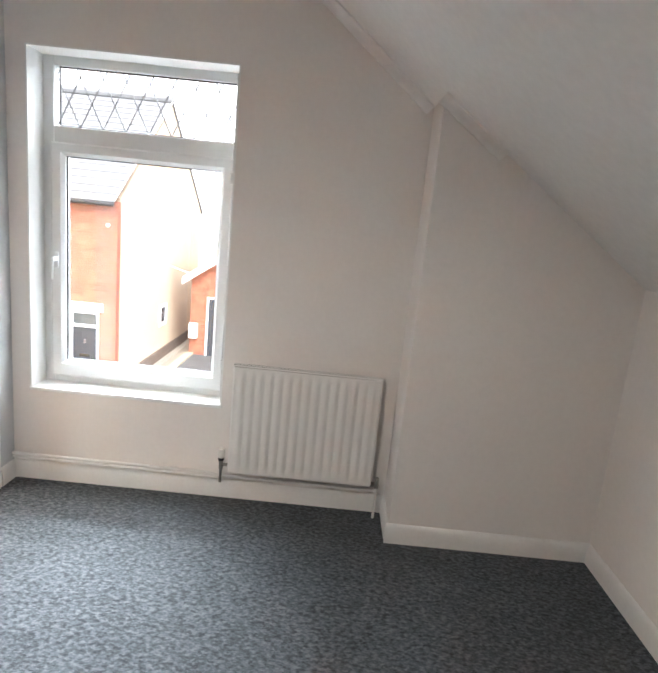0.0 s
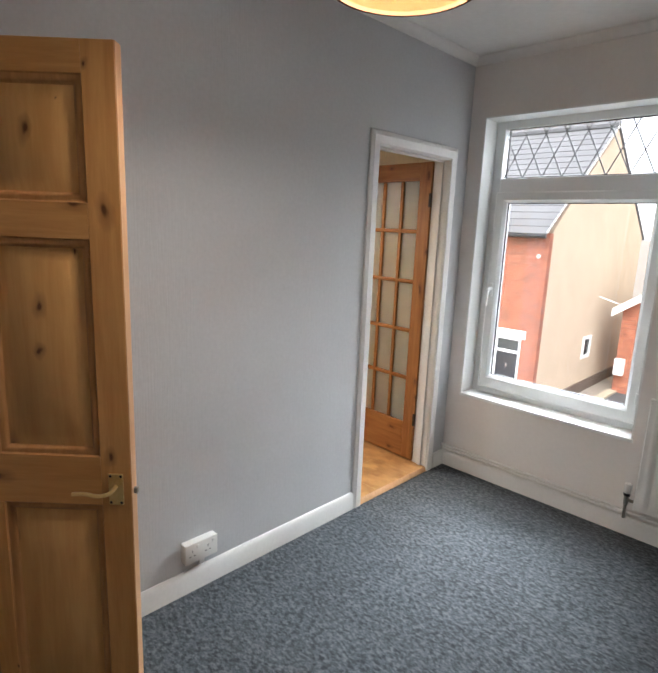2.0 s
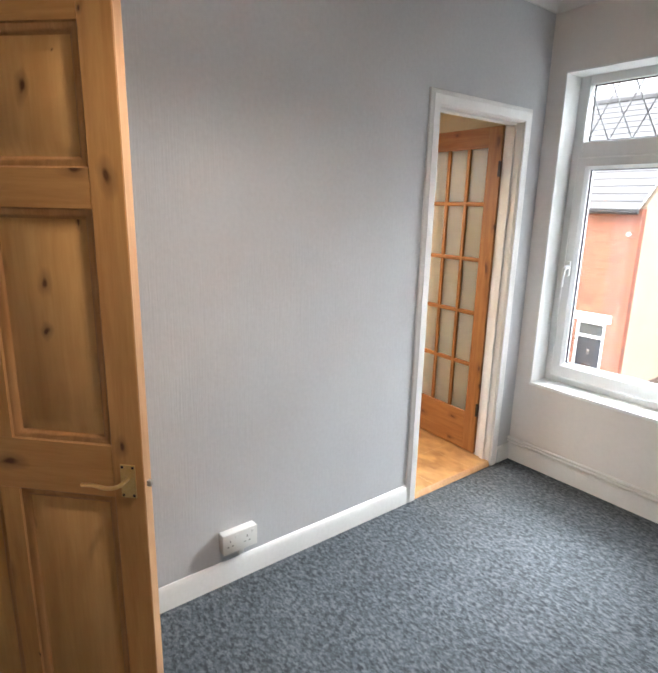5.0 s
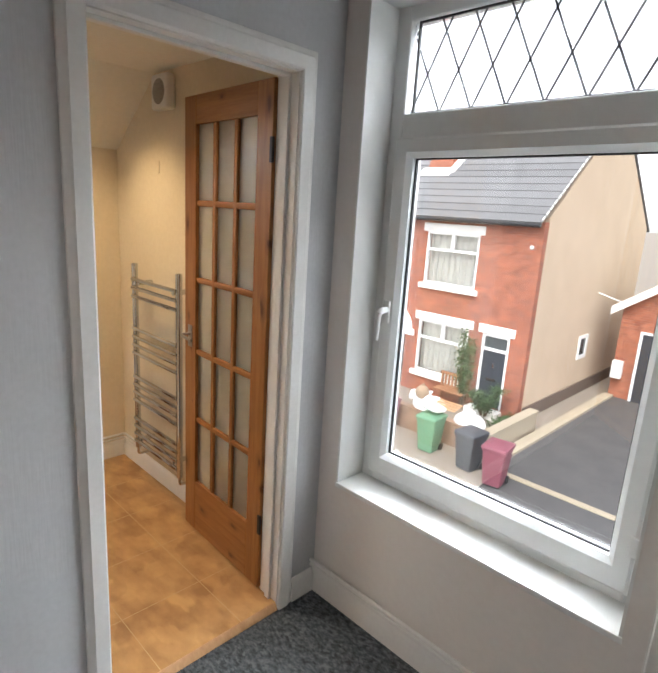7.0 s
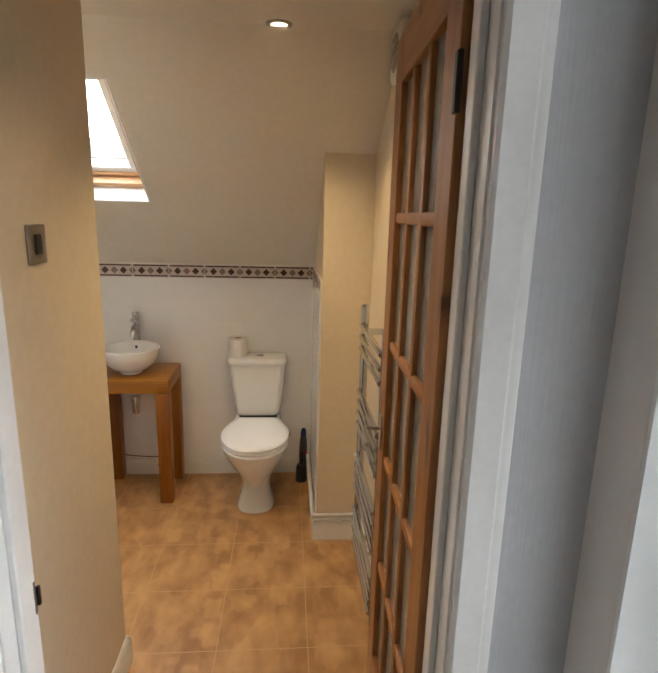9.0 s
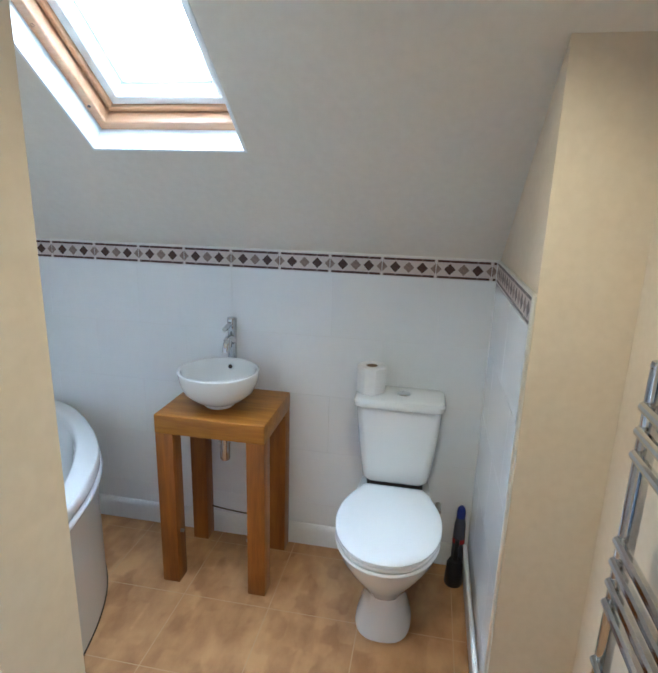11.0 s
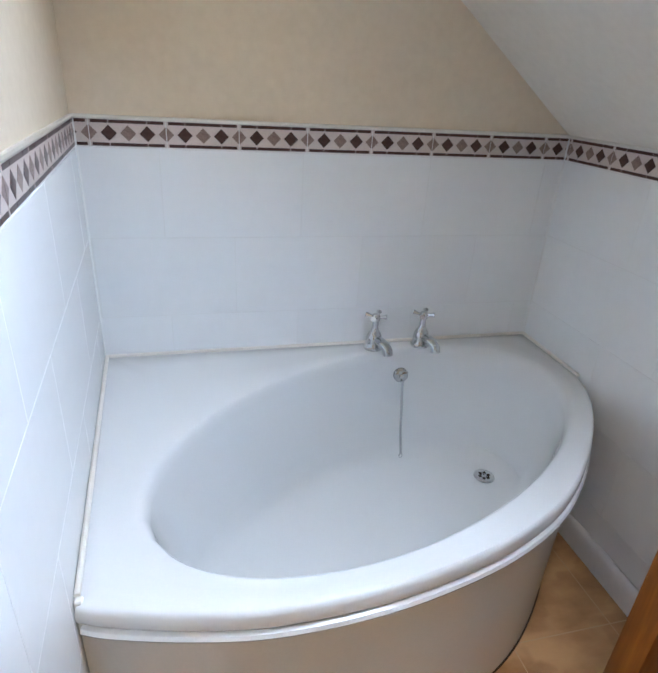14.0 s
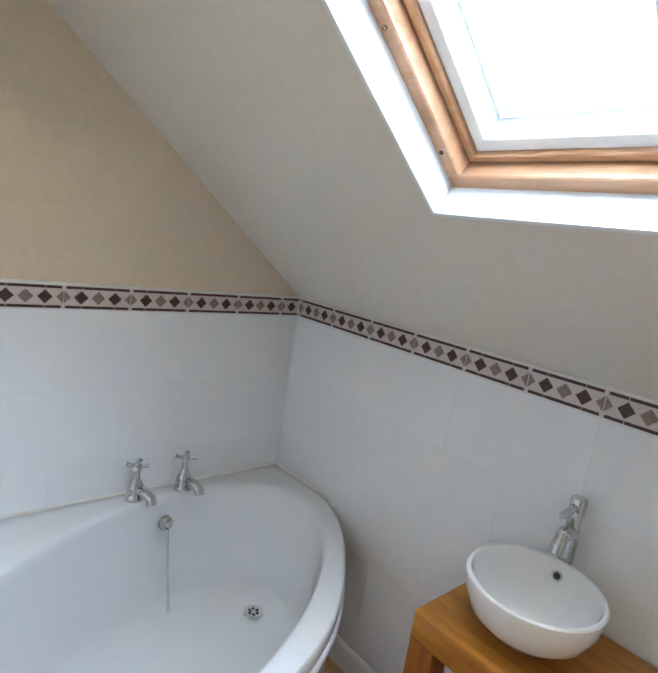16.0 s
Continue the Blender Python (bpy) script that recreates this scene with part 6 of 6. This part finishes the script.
part("plate", box((-0.043, 0.0005, -0.043), (0.043, 0.006, 0.043), 0.002), M_SATIN, sw)
part("rocker", box((-0.014, 0.006, -0.022), (0.014, 0.010, 0.022), 0.002), M_BLACKP, sw)


def downlight(x, y, watts):
    a = math.atan(SK) if x < FX else 0.0
    d = thing("downlight", (x, y, slope_z(min(x, FX))), "small lit recessed downlight in the bathroom ceiling", "downlight", "bathroom downlights")
    d.rotation_euler = (0, -a, 0)
    part("bezel", lathe([(0.026, -0.001), (0.030, -0.005), (0.040, -0.004), (0.043, 0.0), (0.043, 0.001), (0.026, -0.001)], 28), M_SATIN, d)
    part("lens", lathe([(0.0, -0.003), (0.026, -0.003), (0.027, 0.0)], 20), M_HALO, d, "warm glowing lens")
    s = bpy.data.lights.new("downlight_beam", "SPOT")
    s.energy, s.color, s.spot_size, s.spot_blend, s.shadow_soft_size = watts, (1.0, 0.74, 0.42), radians(115), 0.9, 0.03
    o = new("downlight_beam", s)
    n = Vector((math.sin(a), 0, -math.cos(a)))
    p = Vector((x, y, slope_z(min(x, FX)))) + n * 0.012
    o.matrix_world = look(p, p + n * 0.6 + Vector((0, 0, -0.4)))


downlight(-1.180, -0.490, 8.5)
downlight(-0.480, -0.560, 2.4)
# unseen downlight, added to brighten the walls round the bath
downlight(-1.180, -2.050, 1.8)

# ---- outside: street and houses opposite ----
GZ = -3.91
structure("ground", box((-1500, 0.29, GZ - 0.5), (1500, 2500, GZ - 0.105)), M_PAVE, "tan ground that reaches the horizon", "ground")
structure("road", box((-60, 1.6, GZ - 0.104), (60, 7.62, GZ - 0.10)), M_ROAD, "worn tan road", "road")
structure("pavement_far", boxes(((-60, 7.74, GZ - 0.104), (-3.40, 9.60, GZ)), ((2.4, 7.74, GZ - 0.104), (60, 9.60, GZ))), M_PAVE, "tan grey pavement before the houses", "pavement")
structure("pavement_near", box((-60, 0.3, GZ - 0.104), (60, 1.5, GZ)), M_PAVE, "pavement below the window", "pavement")
kerb = structure("kerb_far", box((-60, 7.62, GZ - 0.103), (9.0, 7.74, GZ + 0.004), 0.015), M_KERB, "pale concrete kerb along the pavement", "kerb")
structure("drive", box((-3.62, 7.7405, GZ - 0.1035), (2.4, 17.7, GZ - 0.02)), M_DRIVE, "dark tarmac drive beside the house", "drive")
structure("drive_edging", boxes(((-3.40, 9.26, GZ - 0.02), (2.0, 9.44, GZ + 0.004)), ((-3.92, 9.60, GZ - 0.1), (-3.62, 17.7, GZ + 0.05))), M_KERB, "pale edging stones of the drive", "kerb")
FY = 12.7


def sash_window(house, x0, x1, z0, z1, lintel=True):
    """A white window of one wide light under two top lights, with lintel, sill and net curtain."""
    w = part("window", boxes(((x0, FY + 0.02, z0), (x0 + 0.07, FY + 0.12, z1)), ((x1 - 0.07, FY + 0.02, z0), (x1, FY + 0.12, z1)), ((x0 + 0.07, FY + 0.02, z0), (x1 - 0.07, FY + 0.12, z0 + 0.07)),
                             ((x0 + 0.07, FY + 0.02, z1 - 0.07), (x1 - 0.07, FY + 0.12, z1)), (((x0 + x1) / 2 - 0.05, FY + 0.021, z0 + (z1 - z0) * 0.64 + 0.08), ((x0 + x1) / 2 + 0.05, FY + 0.119, z1 - 0.07)),
                             ((x0 + 0.07, FY + 0.022, z0 + (z1 - z0) * 0.64), (x1 - 0.07, FY + 0.118, z0 + (z1 - z0) * 0.64 + 0.08))), M_PVCFAR, house)
    part("pane", box((x0 + 0.06, FY + 0.08, z0 + 0.06), (x1 - 0.06, FY + 0.085, z1 - 0.06)), M_GLASS, w)
    n = 26
    bm = loft([[(x0 + 0.05 + (x1 - x0 - 0.1) * i / n, FY + 0.22 + 0.02 * math.sin(i * 2.1), z) for i in range(n + 1)] for z in (z0 + 0.05, z1 - 0.05)], cap=False, close=False)
    part("net_curtain", bm, M_CURT, w)
    part("sill", box((x0 - 0.12, FY - 0.10, z0 - 0.16), (x1 + 0.12, FY + 0.02, z0), 0.01), M_STONE, w)
    if lintel:
        part("lintel", box((x0 - 0.14, FY - 0.03, z1), (x1 + 0.14, FY + 0.12, z1 + 0.26), 0.008), M_STONE, w)


def house_row():
    h = thing("brick_house", (0, 0, 0), "red brick terraced house with white lintels and grey roof", "house")
    x0, x1, ze = -14.6, -4.67, 1.66
    holes = [(-8.33, -6.50, -0.42, 1.18), (-8.33, -6.50, -3.30, -1.60), (-12.12, -10.29, -0.42, 1.18), (-12.12, -10.29, -3.30, -1.60), (-6.06, -5.18, -3.86, -1.58), (-9.85, -8.81, -4.0, -1.66)]
    # wall built from upright strips between openings
    xs = sorted({x0, x1, *[v for q in holes for v in q[:2]]})
    bm = bmesh.new()
    for a, b in zip(xs, xs[1:]):
        cuts = sorted([(q[2], q[3]) for q in holes if q[0] <= a + 1e-6 and q[1] >= b - 1e-6])
        z = GZ - 0.3
        for c, d in cuts:
            if c > z:
                add_box(bm, (a, FY, z), (b, FY + 0.25, c))
            z = d
        add_box(bm, (a, FY, z), (b, FY + 0.25, ze))
    part("front_wall", bm, M_BRICK, h)
    for q in holes[:4]:
        sash_window(h, *q)
    # front door with fanlight
    d = part("front_door", box((-5.99, FY + 0.06, -3.78), (-5.25, FY + 0.12, -2.10), 0.006), M_DOORDK, h, "dark grey panelled front door")
    part("door_frame", boxes(((-6.05, FY + 0.02, -3.81), (-5.98, FY + 0.14, -1.60)), ((-5.26, FY + 0.02, -3.81), (-5.19, FY + 0.14, -1.60)), ((-5.98, FY + 0.02, -1.68), (-5.26, FY + 0.14, -1.60)), ((-5.98, FY + 0.021, -2.10), (-5.26, FY + 0.139, -2.02))), M_PVCFAR, d)
    part("fanlight", box((-5.98, FY + 0.08, -2.02), (-5.26, FY + 0.09, -1.68)), M_FARGLASS, d)
    part("letterbox", box((-5.78, FY + 0.05, -3.00), (-5.48, FY + 0.06, -2.93)), M_CHROME, d)
    part("knocker", box((-5.65, FY + 0.045, -2.60), (-5.59, FY + 0.06, -2.46), 0.01), M_CHROME, d)
    for za, zb in ((-3.66, -3.13), (-2.83, -2.23)):
        for xa, xb in ((-5.91, -5.68), (-5.56, -5.33)):
            part("door_panel", box((xa, FY + 0.052, za), (xb, FY + 0.062, zb), 0.008), M_DOORDK, d)
    part("lintel", box((-6.19, FY - 0.03, -1.60), (-5.05, FY + 0.12, -1.34), 0.008), M_STONE, h)
    part("step", box((-6.13, FY - 0.45, GZ - 0.3), (-5.13, FY, -3.81), 0.01), M_STONE, h)
    # arched passage
    bm = bmesh.new()
    cxp, r0, r1, zc = -9.33, 0.52, 0.76, -2.03
    n = 14
    for i in range(n):
        a0, a1 = math.pi * i / n, math.pi * (i + 1) / n
        pts = [(cxp + r0 * math.cos(a0), zc + r0 * math.sin(a0)), (cxp + r1 * math.cos(a0), zc + r1 * math.sin(a0)), (cxp + r1 * math.cos(a1), zc + r1 * math.sin(a1)), (cxp + r0 * math.cos(a1), zc + r0 * math.sin(a1))]
        add_prism(bm, pts, "y", FY - 0.035, FY + 0.14)
    part("arch", bm, M_STONE, h, "white painted arch over the passage")
    part("keystone", box((cxp - 0.10, FY - 0.06, zc + 0.48), (cxp + 0.10, FY + 0.1, zc + 0.92), 0.01), M_STONE, h)
    for s in (-1, 1):
        part("arch_foot", box((cxp + s * 0.66 - 0.19, FY - 0.05, zc - 0.18), (cxp + s * 0.66 + 0.19, FY + 0.1, zc + 0.02), 0.01), M_STONE, h)
    # these walls carry the passage's shade in their brick colour
    part("passage", boxes(((-9.85, FY + 0.251, GZ), (-9.80, FY + 4, -1.5)), ((-8.86, FY + 0.251, GZ), (-8.81, FY + 4, -1.5)), ((-9.80, FY + 3.9, GZ), (-8.86, FY + 4, -1.5)), ((-9.85, FY + 0.251, -1.5), (-8.81, FY + 4, -1.45))), M_PASS, h, "brick passage with its shade put into the colour")
    # rendered gable end
    yr, zr, yb = 17.3, 5.32, 21.9
    part("gable_wall", prism([(FY + 0.2505, GZ - 0.3), (yb, GZ - 0.3), (yb, ze), (yr, zr - 0.12), (FY + 0.2505, ze + 0.1)], "x", x1 - 0.25, x1 - 0.002), M_RENDER, h, "tan pebbledashed gable end")
    part("end_wall", box((x0, FY + 0.2505, GZ), (x0 + 0.2, yb, ze)), M_BRICK_Y, h)
    # roof in lapped courses
    sl_ = Vector((0, yr - FY + 0.3, zr - ze)).normalized()
    nrm = Vector((0, -sl_.z, sl_.y))
    L_ = math.hypot(yr - FY + 0.3, zr - ze)
    rows = 17
    base = Vector((0, FY - 0.3, ze - 0.06))
    for k in range(rows):
        a, b = base + sl_ * (L_ * k / rows), base + sl_ * (L_ * (k + 1) / rows + 0.06)
        pts = [(a.y, a.z), (b.y, b.z), (b.y + nrm.y * 0.03, b.z + nrm.z * 0.03), (a.y + nrm.y * 0.055, a.z + nrm.z * 0.055)]
        part("roof_course", prism(pts, "x", x0 - 0.1, x1 + 0.02), M_SLATE, h)
    part("rear_roof", prism([(yr, zr + 0.02), (yb + 0.3, ze - 0.1), (yb + 0.3, ze), (yr, zr + 0.12)], "x", x0 - 0.1, x1 + 0.02), M_SLATE, h)
    part("ridge", tube([(x0 - 0.1, yr, zr + 0.08), (x1 + 0.02, yr, zr + 0.08)], 0.14, 8), M_SLATE, h)
    for k in range(24):
        a = base + sl_ * (L_ * (k + 0.15) / 24) + nrm * 0.05
        b = base + sl_ * (L_ * (k + 0.80) / 24) + nrm * 0.05
        part("verge_mortar", prism([(a.y, a.z), (b.y, b.z), (b.y + nrm.y * 0.05, b.z + nrm.z * 0.05), (a.y + nrm.y * 0.05, a.z + nrm.z * 0.05)], "x", x1 + 0.021, x1 + 0.05), M_STONE, h)
    part("gutter", tube([(x0, FY - 0.28, ze - 0.10), (x1, FY - 0.28, ze - 0.10)], 0.055, 8), M_BLACKP, h)
    up = lambda y: base.z + (y - base.y) * sl_.z / sl_.y
    ch = part("chimney_stub", prism([(14.40, up(14.40)), (15.70, up(15.70)), (15.70, up(15.70) + 0.30), (14.60, up(14.60) + 0.30)], "x", -9.8, -8.9), M_BRICK, h, "capped red brick chimney stub in the roof")
    part("flashing", prism([(14.12, up(14.12) + 0.03), (14.45, up(14.45) + 0.05), (14.45, up(14.45) + 0.12), (14.12, up(14.12) + 0.09)], "x", -9.95, -8.75), M_STONE, ch, "white lead flashing")
    part("flashing", prism([(14.30, up(14.30) + 0.03), (15.90, up(15.90) + 0.03), (15.90, up(15.90) + 0.12), (14.30, up(14.30) + 0.12)], "x", -8.898, -8.65), M_STONE, ch, "white lead flashing")
    w = part("side_window", boxes(((x1 - 0.03, 16.62, -2.72), (x1 + 0.05, 16.72, -1.92)), ((x1 - 0.03, 17.27, -2.72), (x1 + 0.05, 17.37, -1.92)), ((x1 - 0.03, 16.72, -2.72), (x1 + 0.05, 17.27, -2.60)), ((x1 - 0.03, 16.72, -2.02), (x1 + 0.05, 17.27, -1.92))), M_PVCFAR, h)
    part("pane", box((x1 - 0.001, 16.72, -2.60), (x1 + 0.008, 17.27, -2.02)), M_FARGLASS, w)
    part("plinth", box((x1, FY + 0.30, GZ - 0.3), (x1 + 0.05, yb, GZ + 0.30)), M_PLINTH, h, "dark painted plinth")
    part("alarm_box", box((-4.98, FY - 0.07, 0.92), (-4.88, FY, 1.02), 0.02), M_PVCFAR, h, "small white alarm box")
    return h


house_row()


def outbuilding():
    o = thing("brick_outbuilding", (-0.50, 0.8, 0.30), "red brick outbuilding with a white barge board by the drive", "outbuilding")
    y = 16.9
    part("wall", prism([(-3.30, GZ - 0.7), (3.0, GZ - 0.7), (3.0, -0.9), (0.2, 1.25), (-3.30, -1.20)], "y", y, y + 4), M_BRICK, o)
    part("roof", prism([(-3.55, -1.30), (0.2, 1.36), (3.3, -0.95), (3.3, -0.75), (0.2, 1.56), (-3.55, -1.12)], "y", y - 0.2, y + 4.2), M_KERB, o)
    part("barge_board", prism([(-3.60, -1.45), (0.2, 1.22), (0.2, 1.50), (-3.60, -1.17)], "y", y - 0.26, y - 0.201), M_STONE, o, "white barge board")
    part("door", box((-2.58, y - 0.04, GZ - 0.5), (-0.6, y, -1.95), 0.01), M_DOORDK, o, "dark door in a white frame")
    part("door_frame", boxes(((-2.66, y - 0.06, GZ - 0.5), (-2.58, y + 0.02, -1.88)), ((-2.58, y - 0.06, -1.95), (-0.6, y + 0.02, -1.88))), M_PVCFAR, o)
    part("meter_box", box((-3.30, y - 0.20, -3.55), (-2.98, y, -2.95), 0.02), M_PVCFAR, o, "white meter box")
    part("cable", tube([(-3.93, 16.2, -0.75), (-3.5, 16.6, -0.95), (-3.2, y, -1.05)], 0.02, 6), M_STONE, o)
    return o


outbuilding()
low = structure("garden_wall", boxes(((-10.2, 9.60, GZ - 0.1), (-4.32, 9.80, GZ + 0.62)), ((-13.6, 9.60, GZ - 0.1), (-11.0, 9.80, GZ + 0.6))), M_WALLLOW, "low brown brick garden wall", "wall")
structure("garden_wall_side", boxes(((-4.26, 9.66, GZ - 0.1), (-4.06, 12.6, GZ + 0.46)), ((-4.30, 9.62, GZ + 0.46), (-4.02, 12.6, GZ + 0.52))), M_KERB, "low pale wall beside the drive", "wall")


def wheelie_bin(at, turn, material, label, open_lid=False):
    b = thing("wheelie_bin", at, label, "wheelie bin", "wheelie bins")
    b.rotation_euler, b.scale = (0, 0, radians(turn)), (0.92, 0.92, 0.90)

    def sq(w, d, z, yo=0.0):
        r = 0.04
        pts = []
        for (px, py, a0) in ((w - r, d - r, 0), (-w + r, d - r, 90), (-w + r, -d + r, 180), (w - r, -d + r, 270)):
            for k in range(4):
                a = radians(a0 + 30 * k)
                pts.append((px + r * math.cos(a), yo + py + r * math.sin(a), z))
        return pts
    part("body", loft([sq(0.20, 0.22, 0.03), sq(0.21, 0.23, 0.06), sq(0.265, 0.31, 0.88), sq(0.285, 0.33, 0.90), sq(0.285, 0.33, 0.95)] + ([sq(0.25, 0.29, 0.95), sq(0.22, 0.25, 0.5)] if open_lid else [])), material, b)
    if open_lid:
        part("lid", loft([[(x, 0.345 + (z - 0.95) * 0.1, 0.95 - (y + 0.33) * 1.0) for x, y, z in sq(0.28, 0.32, 0.95)], [(x, 0.385 + (z - 0.95) * 0.1, 0.95 - (y + 0.33) * 1.0) for x, y, z in sq(0.27, 0.31, 0.95)]]), material, b)
    else:
        part("lid", loft([sq(0.295, 0.345, 0.952), sq(0.30, 0.35, 0.965), sq(0.29, 0.335, 1.01), sq(0.22, 0.26, 1.045), sq(0.10, 0.12, 1.052)]), material, b)
    part("handle", tube([(-0.22, 0.37, 0.95), (0.22, 0.37, 0.95)], 0.02, 8), material, b)
    for x in (-0.22, 0.22):
        w = tube([(x - 0.025, 0.22, 0.10), (x + 0.025, 0.22, 0.10)], 0.10, 16)
        part("wheel", w, M_BLACKP, b)
    return b


wheelie_bin((-6.62, 9.14, GZ), 178, M_BINRED, "open maroon wheelie bin on the pavement", True)
wheelie_bin((-5.12, 8.98, GZ), 4, M_BINGRN, "green wheelie bin heaped with white sacks")
wheelie_bin((-3.98, 8.88, GZ), -6, M_BINGRY, "charcoal wheelie bin with a closed lid")
wheelie_bin((-3.24, 8.70, GZ), 8, M_BINRED, "maroon wheelie bin with a closed lid by the drive")
wheelie_bin((-9.7, 9.2, GZ), 176, M_BINRED, "open maroon wheelie bin by the far garden", True)
rs = random.Random(5)


def sack(at, s, material, label, stretch=(1, 1, 0.75)):
    k = thing("rubbish_sack", at, label, "rubbish sack", "rubbish sacks")
    bm = bmesh.new()
    bmesh.ops.create_icosphere(bm, subdivisions=3, radius=s)
    off = Vector((rs.random() * 9, rs.random() * 9, rs.random() * 9))
    for v in bm.verts:
        d = 1 + 0.28 * noise.noise(v.co * (2.4 / s * 0.35) + off) + 0.10 * noise.noise(v.co * (7 / s * 0.35) + off)
        v.co = Vector((v.co.x * stretch[0], v.co.y * stretch[1], max(v.co.z * stretch[2], -0.45 * s))) * d
    part("sack", bm, material, k)
    part("tied_neck", tube([(0.05 * s, 0, s * stretch[2] * 0.85), (0.12 * s, 0.04 * s, s * stretch[2] * 1.2), (0.3 * s, 0.05 * s, s * stretch[2] * 1.35)], [0.10 * s, 0.16 * s, 0.05 * s], 8), material, k)
    return k


sack((-5.92, 9.98, GZ + 0.70), 0.34, M_SACK, "white rubbish sack heaped behind the wall", (1.2, 1, 0.85))
sack((-6.32, 10.06, GZ + 0.82), 0.24, M_SACK, "white rubbish sack heaped behind the wall")
sack((-6.05, 9.84, GZ + 1.02), 0.20, M_SACKBR, "rounded brown paper sack on the heap", (0.85, 0.9, 1.0))
sack((-4.62, 9.96, GZ + 0.62), 0.30, M_SACK, "white rubbish sack heaped over the wall", (1.35, 1, 0.75))
sack((-4.36, 9.42, GZ + 0.42), 0.20, M_SACK, "white rubbish sack heaped over the wall", (1.0, 0.9, 1.2))
sack((-5.16, 9.06, GZ + 1.07), 0.25, M_SACK, "flat white sack on top of the green bin", (1.25, 0.9, 0.35))
sack((-8.95, 10.1, GZ + 0.45), 0.26, M_SACK, "white sack by the far garden wall")
sack((-9.2, 9.98, GZ + 0.70), 0.18, M_SACK, "white sack by the far garden wall")
pal = thing("timber_slats", (-5.35, 9.9, GZ + 0.86), "pale timber slats leaning on the sacks", "timber")
for k in range(4):
    part("slat", box((-0.25, -0.22 + 0.11 * k, 0.02 * k), (0.42, -0.16 + 0.11 * k, 0.02 * k + 0.02)), M_EDGE, pal)
gate = thing("garden_bench", (-6.75, 12.25, GZ), "small brown slatted bench against the house", "bench")
part("bench_back", boxes(*[((-0.42 + 0.12 * k, 0.30, 0.25), (-0.36 + 0.12 * k, 0.33, 0.85)) for k in range(8)]), M_FENCE, gate)
part("bench_rail", boxes(((-0.45, 0.285, 0.80), (0.56, 0.345, 0.88)), ((-0.45, 0.285, 0.40), (0.56, 0.345, 0.46))), M_FENCE, gate)
for x in (-0.40, 0.48):
    part("leg", box((x, 0.25, 0), (x + 0.06, 0.31, 0.85)), M_FENCE, gate)
part("bench_seat", box((-0.45, -0.10, 0.36), (0.56, 0.28, 0.40)), M_FENCE, gate)


def shrub(at, w, d, h, n, label, seed, name="shrub"):
    """Stems with many small leaves scattered in uneven clumps."""
    r = random.Random(seed)
    s = thing(name, at, label, "shrub")
    stems = bmesh.new()
    tips = []
    for k in range(7):
        top = Vector(((r.random() - 0.5) * w, (r.random() - 0.5) * d, h * (0.55 + 0.45 * r.random())))
        t = tube([(top.x * 0.2, top.y * 0.2, 0), (top.x * 0.6, top.y * 0.6, top.z * 0.5), tuple(top)], [0.025, 0.016, 0.006], 6)
        me = bpy.data.meshes.new("s")
        t.to_mesh(me)
        t.free()
        stems.from_mesh(me)
        tips += [top * f for f in (0.35, 0.5, 0.65, 0.8, 0.95, 1.0)]
    part("stems", stems, M_BARK, s)
    verts, faces = [], []
    for i in range(n):
        c = r.choice(tips) + Vector((r.gauss(0, w * 0.16), r.gauss(0, d * 0.16), r.gauss(0, h * 0.06)))
        c.z = max(c.z, 0.05)
        a, b = Vector((r.gauss(0, 1), r.gauss(0, 1), r.gauss(0, 0.5))).normalized(), Vector((r.gauss(0, 1), r.gauss(0, 1), r.gauss(0, 1))).normalized()
        b = (b - a * b.dot(a)).normalized()
        q = 0.028 + 0.03 * r.random()
        k = len(verts)
        verts += [c - a * q, c + b * q * 0.5, c + a * q, c - b * q * 0.5]
        faces.append((k, k + 1, k + 2, k + 3))
    me = bpy.data.meshes.new("leaves")
    me.from_pydata([tuple(v) for v in verts], [], faces)
    tagged(part("leaves", me, M_LEAF, s), kind="stuff")
    return s


shrub((-6.28, 12.35, GZ), 0.55, 0.4, 2.3, 1500, "thin green climbing shrub between window and door", 3)
shrub((-5.45, 12.2, GZ), 0.75, 0.5, 0.95, 1300, "low green bush beside the front door", 4)
shrub((-4.62, 11.6, GZ), 0.5, 1.2, 0.45, 700, "low green plants along the side wall", 6)
